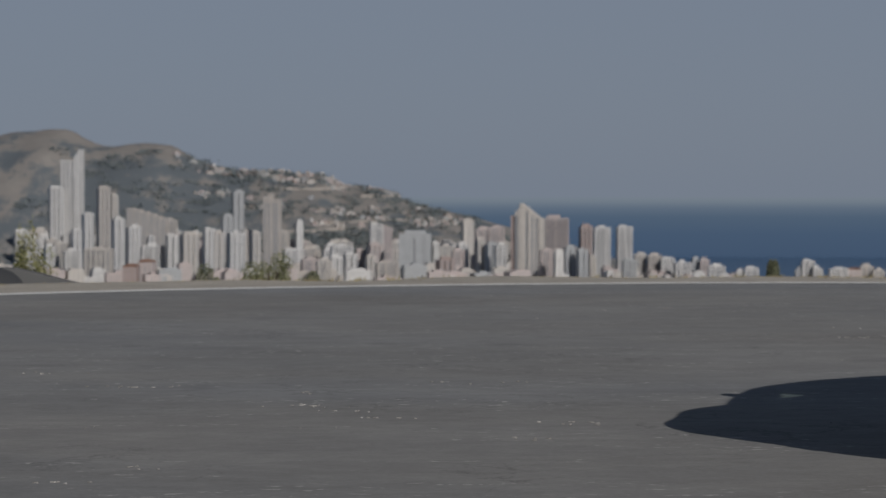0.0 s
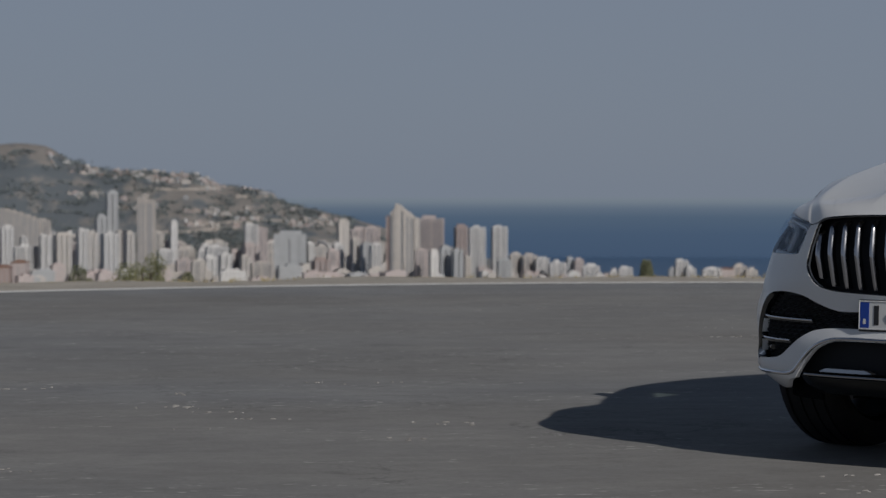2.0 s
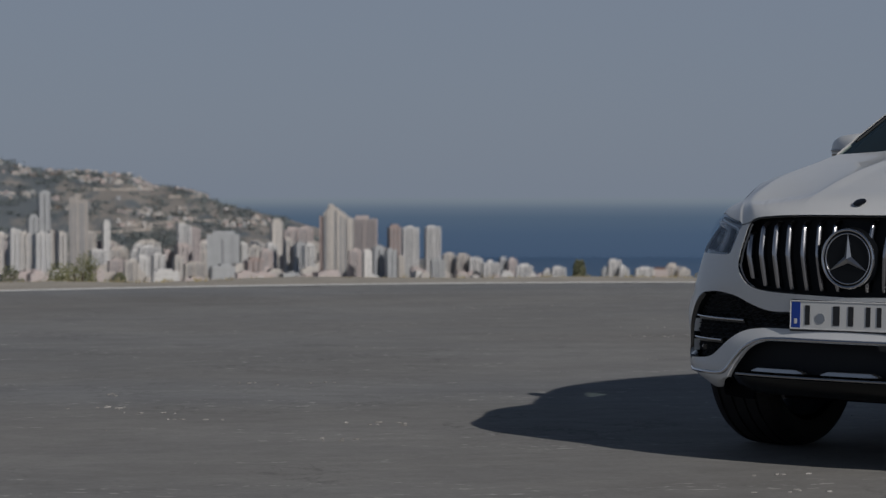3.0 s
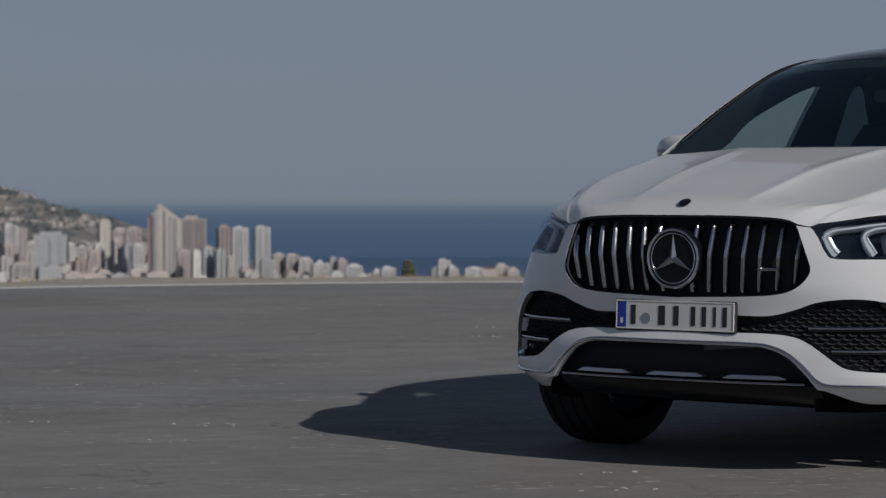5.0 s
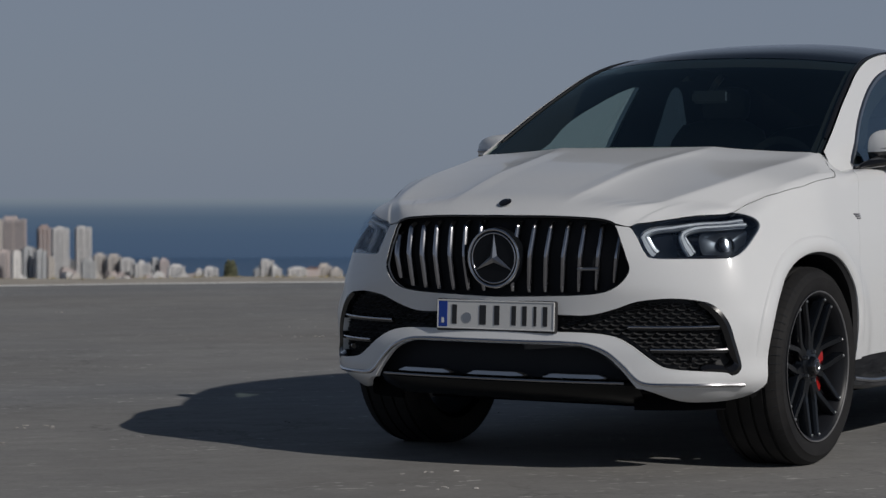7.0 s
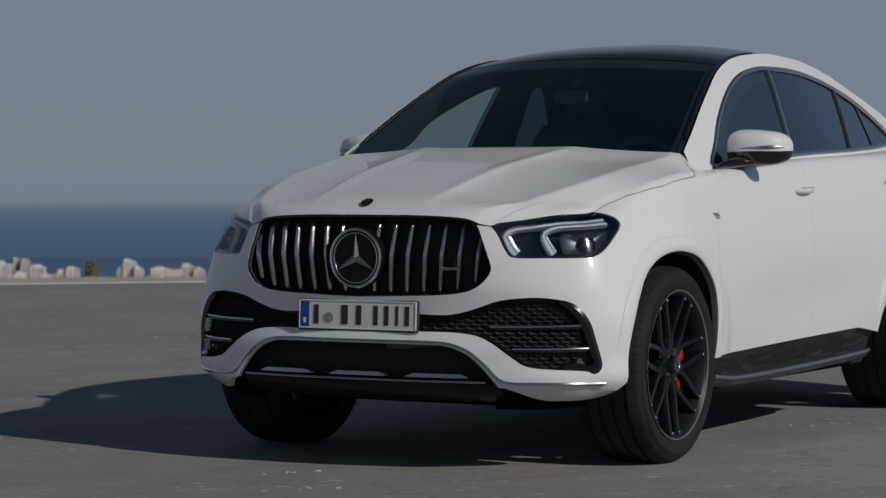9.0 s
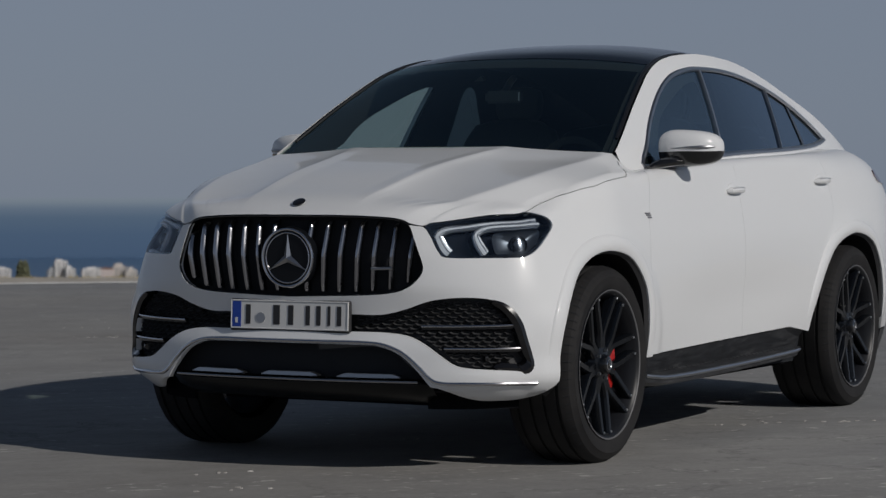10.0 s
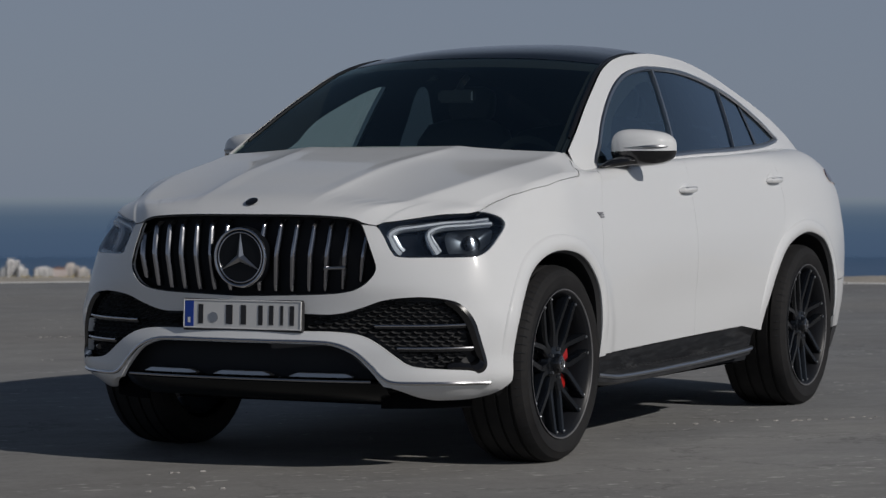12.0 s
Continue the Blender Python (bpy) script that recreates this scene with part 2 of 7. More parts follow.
def glowing_far_sea():
    m = bpy.data.materials.new("glowing_far_sea")
    m.use_nodes = True
    t = m.node_tree
    t.nodes.remove(t.nodes["Principled BSDF"])
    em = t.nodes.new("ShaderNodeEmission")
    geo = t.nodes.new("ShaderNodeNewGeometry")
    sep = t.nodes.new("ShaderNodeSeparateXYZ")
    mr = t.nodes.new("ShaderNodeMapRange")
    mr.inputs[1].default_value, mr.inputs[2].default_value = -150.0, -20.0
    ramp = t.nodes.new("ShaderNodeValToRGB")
    # emission ramp by height; the horizon haze is painted into its upper stops
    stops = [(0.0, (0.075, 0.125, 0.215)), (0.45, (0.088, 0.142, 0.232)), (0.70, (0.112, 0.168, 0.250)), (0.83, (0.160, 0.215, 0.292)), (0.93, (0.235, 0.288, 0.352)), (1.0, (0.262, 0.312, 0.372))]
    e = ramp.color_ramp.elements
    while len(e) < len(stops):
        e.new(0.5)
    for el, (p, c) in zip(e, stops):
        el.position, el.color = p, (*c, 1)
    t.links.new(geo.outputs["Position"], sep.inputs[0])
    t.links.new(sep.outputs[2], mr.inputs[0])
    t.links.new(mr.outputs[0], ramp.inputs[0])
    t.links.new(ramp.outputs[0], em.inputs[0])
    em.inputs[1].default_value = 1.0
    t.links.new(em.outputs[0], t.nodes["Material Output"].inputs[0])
    return m


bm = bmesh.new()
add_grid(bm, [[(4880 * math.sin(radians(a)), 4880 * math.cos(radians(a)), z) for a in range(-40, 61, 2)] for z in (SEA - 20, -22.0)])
ob = part("backdrop", bm, glowing_far_sea())
tagged(ob, "glowing sheet of far blue sea with its horizon haze painted in", "horizon", kind="structure")

# ---------------------------------------------------------------- the hill behind the town
RIDGE = curve([(-1500, 60), (-1050, 70), (-770, 86), (-737, 93), (-704, 94), (-681, 98), (-652, 98), (-622, 83), (-586, 70), (-567, 68), (-541, 72), (-508, 75), (-475, 72), (-429, 46), (-384, 34), (-331, 25), (-292, 26), (-249, 24), (-200, 19), (-178, 5), (-129, -5), (-82, -16), (-53, -28), (-14, -38), (35, -51), (68, -59), (101, -68), (150, -80), (220, -100), (300, -128), (400, -140)])


def hill_z(x, y):
    """Height of the hill: up from the plain at y 3650 to the ridge at y 4400."""
    base = -134.0
    top = RIDGE(x)
    t = smoothstep(3560, 4420, y) if y < 4420 else 1 - smoothstep(4420, 5000, y) * 0.8
    t = t ** 0.9
    rough = 9.0 * noise.fractal((x * 0.006, y * 0.006, 2.0), 1.0, 2.0, 5)
    return base + (top - base) * t + rough * min(1, (top - base) / 80) * t * (1.0 - 0.72 * smoothstep(4300, 4420, y))


bm = bmesh.new()
add_grid(bm, [[(x, y, hill_z(x, y)) for x in range(-1600, 401, 12)] for y in range(3540, 4560, 15)])
tagged(part("hill", bm, HILL, angle=80), "dry brown hill above the town, its scrub tinted blue for haze", "hill", kind="structure")


# pale chips of stone and old paint trodden into the asphalt
bm = bmesh.new()
rnd = random.Random(2)
SPOTS = [(-0.5, 12.19), (-0.62, 12.44), (-0.78, 13.29), (-0.77, 12.5), (-1.56, 13.66), (-1.82, 13.66), (-2.3, 14.68), (-0.03, 14.05), (0.35, 14.01), (-0.27, 11.84), (0.56, 11.61), (0.67, 11.56), (0.41, 10.89), (1.12, 22.14), (1.76, 22.55),
         (2.47, 22.86), (2.77, 18.18), (2.99, 18.05), (3.1, 19.33), (-1.17, 9.76), (-1.3, 9.24), (4.65, 10.64), (4.84, 10.7), (5.06, 10.63), (5.33, 10.66), (5.51, 10.66), (2.02, 9.4), (1.9, 8.88)]
spots = [(x, y, 5, 0.045 + 0.005 * y, 0.72) for x, y in SPOTS] + [(rnd.uniform(-5, 9), rnd.uniform(7.5, 26), rnd.randint(1, 2), 0.1, 0.42) for _ in range(34)]
for x, y, count, wide, big in spots:
    for _ in range(count):
        cx, cy = x + rnd.gauss(0, wide), y + rnd.gauss(0, wide * 0.35)
        r = rnd.uniform(0.004, 0.011) * big * (1.6 if rnd.random() < 0.12 else 1)
        m = rnd.randint(4, 6)
        a0 = rnd.random() * 6.28
        ring = [(cx + r * rnd.uniform(0.7, 1.5) * math.cos(a0 + 6.28 * k / m) * 1.7, cy + r * rnd.uniform(0.7, 1.3) * math.sin(a0 + 6.28 * k / m)) for k in range(m)]
        lo = [bm.verts.new((px, py, 0.0005)) for px, py in ring]
        hi = [bm.verts.new((cx + (px - cx) * 0.7, cy + (py - cy) * 0.7, 0.0035 + r * 0.25)) for px, py in ring]
        bm.faces.new(hi)
        for k in range(m):
            bm.faces.new((lo[k], lo[(k + 1) % m], hi[(k + 1) % m], hi[k]))
CHIP = mat("pale_stone_chip", (0.6, 0.58, 0.55), 0.9)
n = Nodes(CHIP)
geo = n.t.nodes.new("ShaderNodeNewGeometry")
n.link(n.ramp(geo.outputs["Random Per Island"], [(0.0, (0.22, 0.21, 0.20)), (0.6, (0.29, 0.28, 0.265)), (1.0, (0.42, 0.405, 0.385))]), n.bsdf.inputs["Base Color"])
tagged(part("stone_chips", bm, CHIP, smooth=False), "pale stone and paint chips strewn on the asphalt", "gravel", kind="stuff")
# ---------------------------------------------------------------- the car: surfaces
# car axes: x ahead of the front axle, y to its left, z up from the road
PLAN = [(0.845, 0), (0.842, 0.15), (0.828, 0.32), (0.795, 0.48), (0.748, 0.62), (0.70, 0.725), (0.645, 0.81), (0.585, 0.875),
        (0.51, 0.928), (0.42, 0.958), (0.30, 0.972), (0.0, 0.980), (-0.4, 0.977), (-0.8, 0.975), (-1.4, 0.972), (-2.1, 0.976),
        (-2.5, 0.982), (-2.935, 0.992), (-3.3, 0.984), (-3.55, 0.957), (-3.75, 0.910), (-3.92, 0.815), (-4.01, 0.675), (-4.05, 0.46),
        (-4.062, 0.2), (-4.065, 0)]


def plan_table():
    """Arc length, place and inward normal along the plan outline (left half)."""
    pts = [(PLAN[1][0], -PLAN[1][1])] + PLAN + [(PLAN[-2][0], -PLAN[-2][1])]
    dense = []
    for i in range(1, len(pts) - 2):
        p0, p1, p2, p3 = pts[i - 1:i + 3]
        for k in range(24):
            t = k / 24
            dense.append(tuple(0.5 * (2 * b + (c - a) * t + (2 * a - 5 * b + 4 * c - d) * t * t + (3 * b - a - 3 * c + d) * t ** 3)
                               for a, b, c, d in zip(p0, p1, p2, p3)))
    dense.append(PLAN[-1])
    s = [0.0]
    for a, b in zip(dense, dense[1:]):
        s.append(s[-1] + math.hypot(b[0] - a[0], b[1] - a[1]))
    return s, dense


PLAN_S, PLAN_P = plan_table()
S_END = PLAN_S[-1]


def plan_at(s):
    """(x, y, nx, ny): a point of the outline and its inward normal."""
    s = min(max(s, 0.0), S_END)
    lo, hi = 0, len(PLAN_S) - 1
    while hi - lo > 1:
        mid = (lo + hi) // 2
        if PLAN_S[mid] <= s:
            lo = mid
        else:
            hi = mid
    k = (s - PLAN_S[lo]) / (PLAN_S[hi] - PLAN_S[lo])
    a, b = PLAN_P[lo], PLAN_P[hi]
    i0, i1 = max(lo - 3, 0), min(hi + 3, len(PLAN_P) - 1)
    dx, dy = PLAN_P[i1][0] - PLAN_P[i0][0], PLAN_P[i1][1] - PLAN_P[i0][1]
    if s < 0.02:
        dx, dy = 0.0, 1.0
    if s > S_END - 0.02:
        dx, dy = 0.0, -1.0
    n = math.hypot(dx, dy)
    return a[0] + (b[0] - a[0]) * k, a[1] + (b[1] - a[1]) * k, -dy / n, dx / n


def s_of_x(x):
    """Arc length at which the flank stands at x."""
    lo, hi = 0.85, S_END - 0.6
    for _ in range(40):
        mid = (lo + hi) / 2
        if plan_at(mid)[0] > x:
            lo = mid
        else:
            hi = mid
    return lo


NOSE = curve([(0.18, -0.20), (0.24, -0.135), (0.30, -0.080), (0.345, -0.046), (0.37, -0.044), (0.50, -0.042), (0.58, -0.030), (0.66, -0.010), (0.71, 0.0), (0.82, 0.0), (0.90, -0.008), (1.0, -0.02)])
PROW = curve([(0.18, 0.060), (0.345, 0.058), (0.46, 0.056), (0.50, 0.048), (0.535, 0.030), (0.58, 0.004), (0.62, 0.0)])     # the lower bumper juts out
FLANK = curve([(0.20, 0.075), (0.30, 0.045), (0.40, 0.022), (0.55, 0.004), (0.70, 0.0), (0.84, 0.004), (0.95, 0.018), (1.05, 0.036), (1.15, 0.058), (1.3, 0.095)])
CORNER = curve([(0.20, 0.10), (0.28, 0.032), (0.335, -0.020), (0.36, -0.032), (0.46, -0.016), (0.56, -0.014), (0.66, 0.002), (0.78, 0.030), (0.86, 0.054), (0.95, 0.094), (1.05, 0.125)])
TAIL = curve([(0.2, 0.2), (0.35, 0.09), (0.55, 0.02), (0.75, 0.0), (0.95, 0.03), (1.1, 0.06), (1.3, 0.1)])
CROWN = curve([(-0.60, 1.245), (-0.45, 1.243), (-0.20, 1.234), (0.00, 1.215), (0.10, 1.197), (0.25, 1.169), (0.35, 1.152), (0.45, 1.135), (0.60, 1.106), (0.70, 1.082), (0.76, 1.060), (0.82, 1.026)])
EDGE = curve([(-0.60, 1.151), (-0.45, 1.144), (-0.30, 1.139), (-0.20, 1.137), (-0.10, 1.128), (0.00, 1.111), (0.10, 1.086), (0.20, 1.039), (0.30, 0.992), (0.40, 0.956), (0.50, 0.923), (0.60, 0.907), (0.70, 0.883), (0.80, 0.823)])        # height of the top, 0.9 m out
DOME = curve([(-0.45, 0.862), (-0.3, 0.858), (-0.15, 0.78), (0.1, 0.64), (0.39, 0.54), (0.6, 0.46), (0.75, 0.38)])
RIB = curve([(-0.45, 0.86), (-0.24, 0.83), (0.02, 0.764), (0.255, 0.68), (0.50, 0.609), (0.72, 0.533), (0.8, 0.5)])
BELT = curve([(-4.1, 1.02), (-3.9, 1.105), (-3.7, 1.192), (-3.5, 1.248), (-3.26, 1.272), (-2.92, 1.258), (-2.25, 1.231), (-1.52, 1.205), (-0.43, 1.143), (-0.2, 1.12)])


def hull_z(x, y):
    """Height of the plain hull under bonnet and wing tops."""
    a = abs(y)
    r, q = DOME(x), 0.020 + 0.006 * smoothstep(-0.3, 0.0, x)
    bend = math.log1p(math.exp((a - r) / q)) / math.log1p(math.exp((0.9 - r) / q))
    w = 0.1 + 0.2 * smoothstep(-0.3, 0.15, x)
    z = CROWN(x) - (CROWN(x) - EDGE(x)) * (w * (a / 0.9) ** 2 + (1 - w) * bend)
    line = 0.252 + 0.10 * (0.7 - x) / 1.2
    fade = (1 - smoothstep(0.58, 0.76, x)) * smoothstep(-0.38, 0.05, x)
    z += fade * 0.0082 * (1 - smoothstep(line, line + 0.034, a)) * (0.45 + 0.55 * smoothstep(line - 0.3, line, a))
    ridge = a - RIB(x)
    z += 0.0060 * smoothstep(-0.36, -0.1, x) * (1 - smoothstep(0.60, 0.74, x)) * math.exp(-(ridge / (0.034 if ridge > 0 else 0.075)) ** 2)
    return z


# bonnet section: the dome's crease, then a plane to an outer crease, then a steeper plane to the wing
CREASE_Y = curve([(-0.60, 0.41), (-0.45, 0.395), (-0.1, 0.343), (0.1, 0.315), (0.3, 0.304), (0.5, 0.290), (0.6, 0.280), (0.8, 0.262)])
CREASE_Z = curve([(-0.60, 1.284), (-0.45, 1.267), (-0.32, 1.250), (-0.2, 1.233), (-0.1, 1.217), (0.0, 1.200), (0.1, 1.183), (0.2, 1.165), (0.3, 1.145), (0.4, 1.122), (0.5, 1.096), (0.6, 1.068), (0.7, 1.037), (0.76, 1.014), (0.82, 0.978)])
OUTER_Y = curve([(-0.60, 0.67), (-0.45, 0.740), (-0.38, 0.775), (-0.3, 0.786), (-0.2, 0.772), (0.0, 0.741), (0.2, 0.717), (0.4, 0.669), (0.5, 0.637), (0.6, 0.591), (0.7, 0.523), (0.8, 0.44)])
OUTER_Z = curve([(-0.60, 1.246), (-0.45, 1.240), (-0.38, 1.228), (-0.3, 1.210), (-0.2, 1.191), (0.0, 1.159), (0.2, 1.123), (0.4, 1.079), (0.5, 1.055), (0.6, 1.026), (0.7, 0.992), (0.76, 0.968), (0.82, 0.935)])


def bonnet_z(x, y):
    """Height of the bonnet, with the two raised creases of the power dome."""
    a = abs(y)
    y1, z1, y3, z3 = CREASE_Y(x) - 0.014, CREASE_Z(x), OUTER_Y(x), OUTER_Z(x)
    fade = (1 - smoothstep(0.50, 0.76, x)) * smoothstep(-0.37, -0.08, x)
    if a <= y1:
        return z1 + (0.003 + 0.007 * smoothstep(0.5, 0.75, x)) * (1 - (a / y1) ** 2) - 0.0050 * fade * (1 - smoothstep(y1 - 0.085, y1, a))
    # a short steep fall from the crease, a flatter run to the outer crease, then the steeper plane to the wing
    t = min(1.0, (a - y1) / (y3 - y1))
    z = z1 + (z3 - z1) * (1 - (1 - t) ** (1.15 + 0.85 * fade)) - 0.009 * fade * (1 - math.exp((y1 - a) / 0.034)) * (1 - t)
    m3, q = (EDGE(x) - z3) / (0.9 - y3), 0.005
    u = (a - y3) / q
    return z + m3 * q * (math.log1p(math.exp(u)) if u < 30 else u)


def lane(x, y):
    """Where y lies across the bonnet at x: 1 at the dome's crease, 2 at the outer crease, 3 at the wing."""
    y1, y3, y4 = CREASE_Y(x) - 0.014, OUTER_Y(x), SHUT(x) - 0.003
    return y / y1 if y < y1 else 1 + (y - y1) / (y3 - y1) if y < y3 else 2 + (y - y3) / (y4 - y3)


def across_lane(x, f):
    y1, y3, y4 = CREASE_Y(x) - 0.014, OUTER_Y(x), SHUT(x) - 0.003
    return f * y1 if f < 1 else y1 + (f - 1) * (y3 - y1) if f < 2 else y3 + (f - 2) * (y4 - y3)


def shoulder(s):
    """(height where the rounding ends, its radius, the angle it turns through) along the outline."""
    x, y, nx, ny = plan_at(s)
    if x > -0.43:
        nose = 1 - smoothstep(0.5, 1.1, s)
        r = 0.105 + 0.10 * nose - 0.065 * (1 - smoothstep(-0.43, 0.2, x))
        turn = radians(90 - 20 * smoothstep(-0.3, 0.2, x) - 15 * nose)
        d = r * (1 - math.cos(turn))
        z = hull_z(x + nx * d, y + ny * d)
        if x < -0.2:
            k = 1 - smoothstep(-0.43, -0.22, x)
            z = z * (1 - k) + BELT(x) * k
        return z, r, turn
    return BELT(x), 0.04 + 0.15 * smoothstep(2.2, 3.4, -x), math.pi / 2


def skin(s, v, inset=0.0):
    """The shell: v is the height, until it bends over the shoulder and runs inwards on top."""
    x, y, nx, ny = plan_at(s)
    front = 1 - smoothstep(0.55, 1.05, s)
    back = smoothstep(S_END - 1.25, S_END - 0.7, s)
    side = (1 - front) * (1 - back)
    zt, r, turn = shoulder(s)
    z0 = zt - r * math.sin(turn)
    z = min(v, z0)
    over = max(0.0, v - z0)

    def flare(zz):
        # wheel-arch lips stand a little proud
        f = 0.0
        for cx, rr in ((0.03, 0.46), (-2.90, 0.48)):
            d = math.hypot(x - cx, zz - 0.39) - rr
            f += 0.010 * (1 - smoothstep(0.030, 0.110, d))
        f -= 0.013 * math.exp(-((zz - 0.53 - 0.07 * (-x - 0.6) / 1.6) / 0.15) ** 2) * smoothstep(0.35, 1.2, -x) * (1 - smoothstep(1.5, 2.5, -x))
        return f * side
    corner = smoothstep(0.45, 0.85, s) * (1 - smoothstep(1.05, 1.65, s))
    inward = FLANK(z) * side + TAIL(z) * back + CORNER(z) * corner - flare(z) + inset
    jut = front * PROW(z)
    px, py = x + nx * inward + front * NOSE(z) + jut, y + ny * inward + 0.5 * jut * min(1.0, y / 0.45)
    if over <= 0:
        return px, py, z
    arc = r * turn
    d0 = r * (1 - math.cos(turn))
    ax, ay = px + nx * d0, py + ny * d0
    if x > -0.43:
        k = 1 - smoothstep(-0.43, -0.22, x)
        zt = hull_z(ax, ay) * (1 - k) + BELT(x) * k
    if over < arc:
        # a smooth bend from the flank's lean into the slope of the top
        t = over / arc
        slope = 0.0
        if x > -0.43:
            e = 0.012
            slope = (hull_z(ax + nx * e, ay + ny * e) - hull_z(ax - nx * e, ay - ny * e)) / (2 * e) * (1 - k)
            slope = min(max(slope, -0.1), 1.6)
        lean = ((FLANK(z0) - FLANK(z0 - 0.01)) * side + (CORNER(z0) - CORNER(z0 - 0.01)) * corner - (NOSE(z0) - NOSE(z0 - 0.01)) * front) / 0.01
        lean = min(max(lean, 0.0), 0.8)
        chord = 1.15 * math.hypot(d0, zt - z)
        l0, l1 = math.hypot(lean, 1), math.hypot(1, slope)
        h1, h2, h3 = t ** 3 - 2 * t * t + t, 3 * t * t - 2 * t ** 3, t ** 3 - t * t
        d = h1 * chord * lean / l0 + h2 * d0 + h3 * chord / l1
        zz = z + h1 * chord / l0 + h2 * (zt - z) + h3 * chord * slope / l1
        return px + nx * d, py + ny * d, zz - inset * math.sin(t * turn)
    d = over - arc
    ax, ay = ax + nx * d, ay + ny * d
    if x > -0.43:
        top = hull_z(ax, ay)
        if x < -0.15:
            top = min(top, bonnet_z(ax, ay) + 0.001)
        zz = top * (1 - k) + (zt + (top - zt) * smoothstep(0, 0.1, d)) * k
    else:
        zz = zt
    return ax, ay, zz - inset


def top_z(x, y):
    """Height of the skin's top side over a place near the rim of bonnet and wing."""
    best, bs = 9.0, 0.5
    for i in range(41):
        s = 0.45 + 1.55 * i / 40
        px, py, nx, ny = plan_at(s)
        e = abs((x - px) * -ny + (y - py) * nx)
        if e < best and (x - px) * nx + (y - py) * ny > -0.02:
            best, bs = e, s
    for step in (0.02, 0.01, 0.005, 0.0025, 0.00125):
        for s in (bs - step, bs + step):
            px, py, nx, ny = plan_at(s)
            e = abs((x - px) * -ny + (y - py) * nx)
            if e < best:
                best, bs = e, s
    px, py, nx, ny = plan_at(bs)
    want = (x - px) * nx + (y - py) * ny
    zt, r, turn = shoulder(bs)
    if want > r * (1 - math.cos(turn)) + 0.09:
        return hull_z(x, y)
    lo = zt - r * math.sin(turn)
    hi = lo + r * turn + 0.3
    for _ in range(26):
        mid = (lo + hi) / 2
        qx, qy, _ = skin(bs, mid)
        if (qx - px) * nx + (qy - py) * ny < want:
            lo = mid
        else:
            hi = mid
    return skin(bs, (lo + hi) / 2)[2]


# greenhouse
RAIL = curve([(-4.0, 1.10), (-3.9, 1.180), (-3.7, 1.272), (-3.45, 1.374), (-3.182, 1.464), (-2.827, 1.556), (-2.48, 1.631), (-2.107, 1.677), (-1.75, 1.687), (-1.447, 1.668), (-1.254, 1.639), (-1.06, 1.583), (-0.87, 1.502), (-0.677, 1.412), (-0.483, 1.313), (-0.305, 1.223), (-0.2, 1.17)])


def tumble(x, z):
    """1 at the waist, 0 by the roof: how far the cabin's flank is drawn in below."""
    return min(max(1 - (z - BELT(x) - 0.012) / 0.4, 0.0), 1.1)


def glass_x(x, z):
    return x - 0.109 * tumble(x, z)


def glass_y(x, z):
    """Half width of the cabin's flank at height z."""
    yb = 0.882 - 0.18 * smoothstep(1.6, 3.8, -x)
    h = max(-0.05, z - BELT(x) - 0.012)
    return yb - 0.46 * h - 0.20 * h * h - 0.045 * tumble(x, z)


def arc_end(s):
    """How far v runs until the shoulder's rounding is over."""
    zt, r, turn = shoulder(s)
    return zt - r * math.sin(turn) + r * turn


# ---------------------------------------------------------------- the car: materials
def car_paint():
    m = mat("white_car_paint", (0.73, 0.735, 0.735), 0.32, coat=0.55)
    n = Nodes(m)
    n.bsdf.inputs["Coat Roughness"].default_value = 0.05
    n.bsdf.inputs["Specular IOR Level"].default_value = 0.15
    co = n.coord()
    flake = n.noise(co, 900, 2, 0.5)
    n.link(n.ramp(flake, [(0.35, (0.690, 0.700, 0.708)), (0.7, (0.755, 0.765, 0.774))]), n.bsdf.inputs["Base Color"])
    dust = n.noise(co, 3.0, 5, 0.6)
    n.link(n.ramp(dust, [(0.3, (0.28, 0.28, 0.28)), (0.7, (0.40, 0.40, 0.40))]), n.bsdf.inputs["Roughness"])
    return m


def pane(name, tint, gloss=0.03, base=0.05, sheen=(1, 1, 1), grow=0.80):
    """Tinted glass: see-through, with a mirror image that grows at grazing angles."""
    m = bpy.data.materials.new(name)
    m.use_nodes = True
    t = m.node_tree
    t.nodes.remove(t.nodes["Principled BSDF"])
    clear, shine, mixer, lw, up, ad = (t.nodes.new("ShaderNode" + k) for k in ("BsdfTransparent", "BsdfGlossy", "MixShader", "LayerWeight", "Math", "Math"))
    clear.inputs[0].default_value = (*tint, 1)
    shine.inputs["Color"].default_value = (*sheen, 1)
    shine.inputs["Roughness"].default_value = gloss
    lw.inputs[0].default_value = 0.5
    up.operation, up.inputs[1].default_value = 'POWER', 4.5
    ad.operation, ad.inputs[1].default_value, ad.inputs[2].default_value = 'MULTIPLY_ADD', grow, base
    t.links.new(lw.outputs["Facing"], up.inputs[0])
    t.links.new(up.outputs[0], ad.inputs[0])
    t.links.new(ad.outputs[0], mixer.inputs[0])
    t.links.new(clear.outputs[0], mixer.inputs[1])
    t.links.new(shine.outputs[0], mixer.inputs[2])
    t.links.new(mixer.outputs[0], t.nodes["Material Output"].inputs[0])
    return m


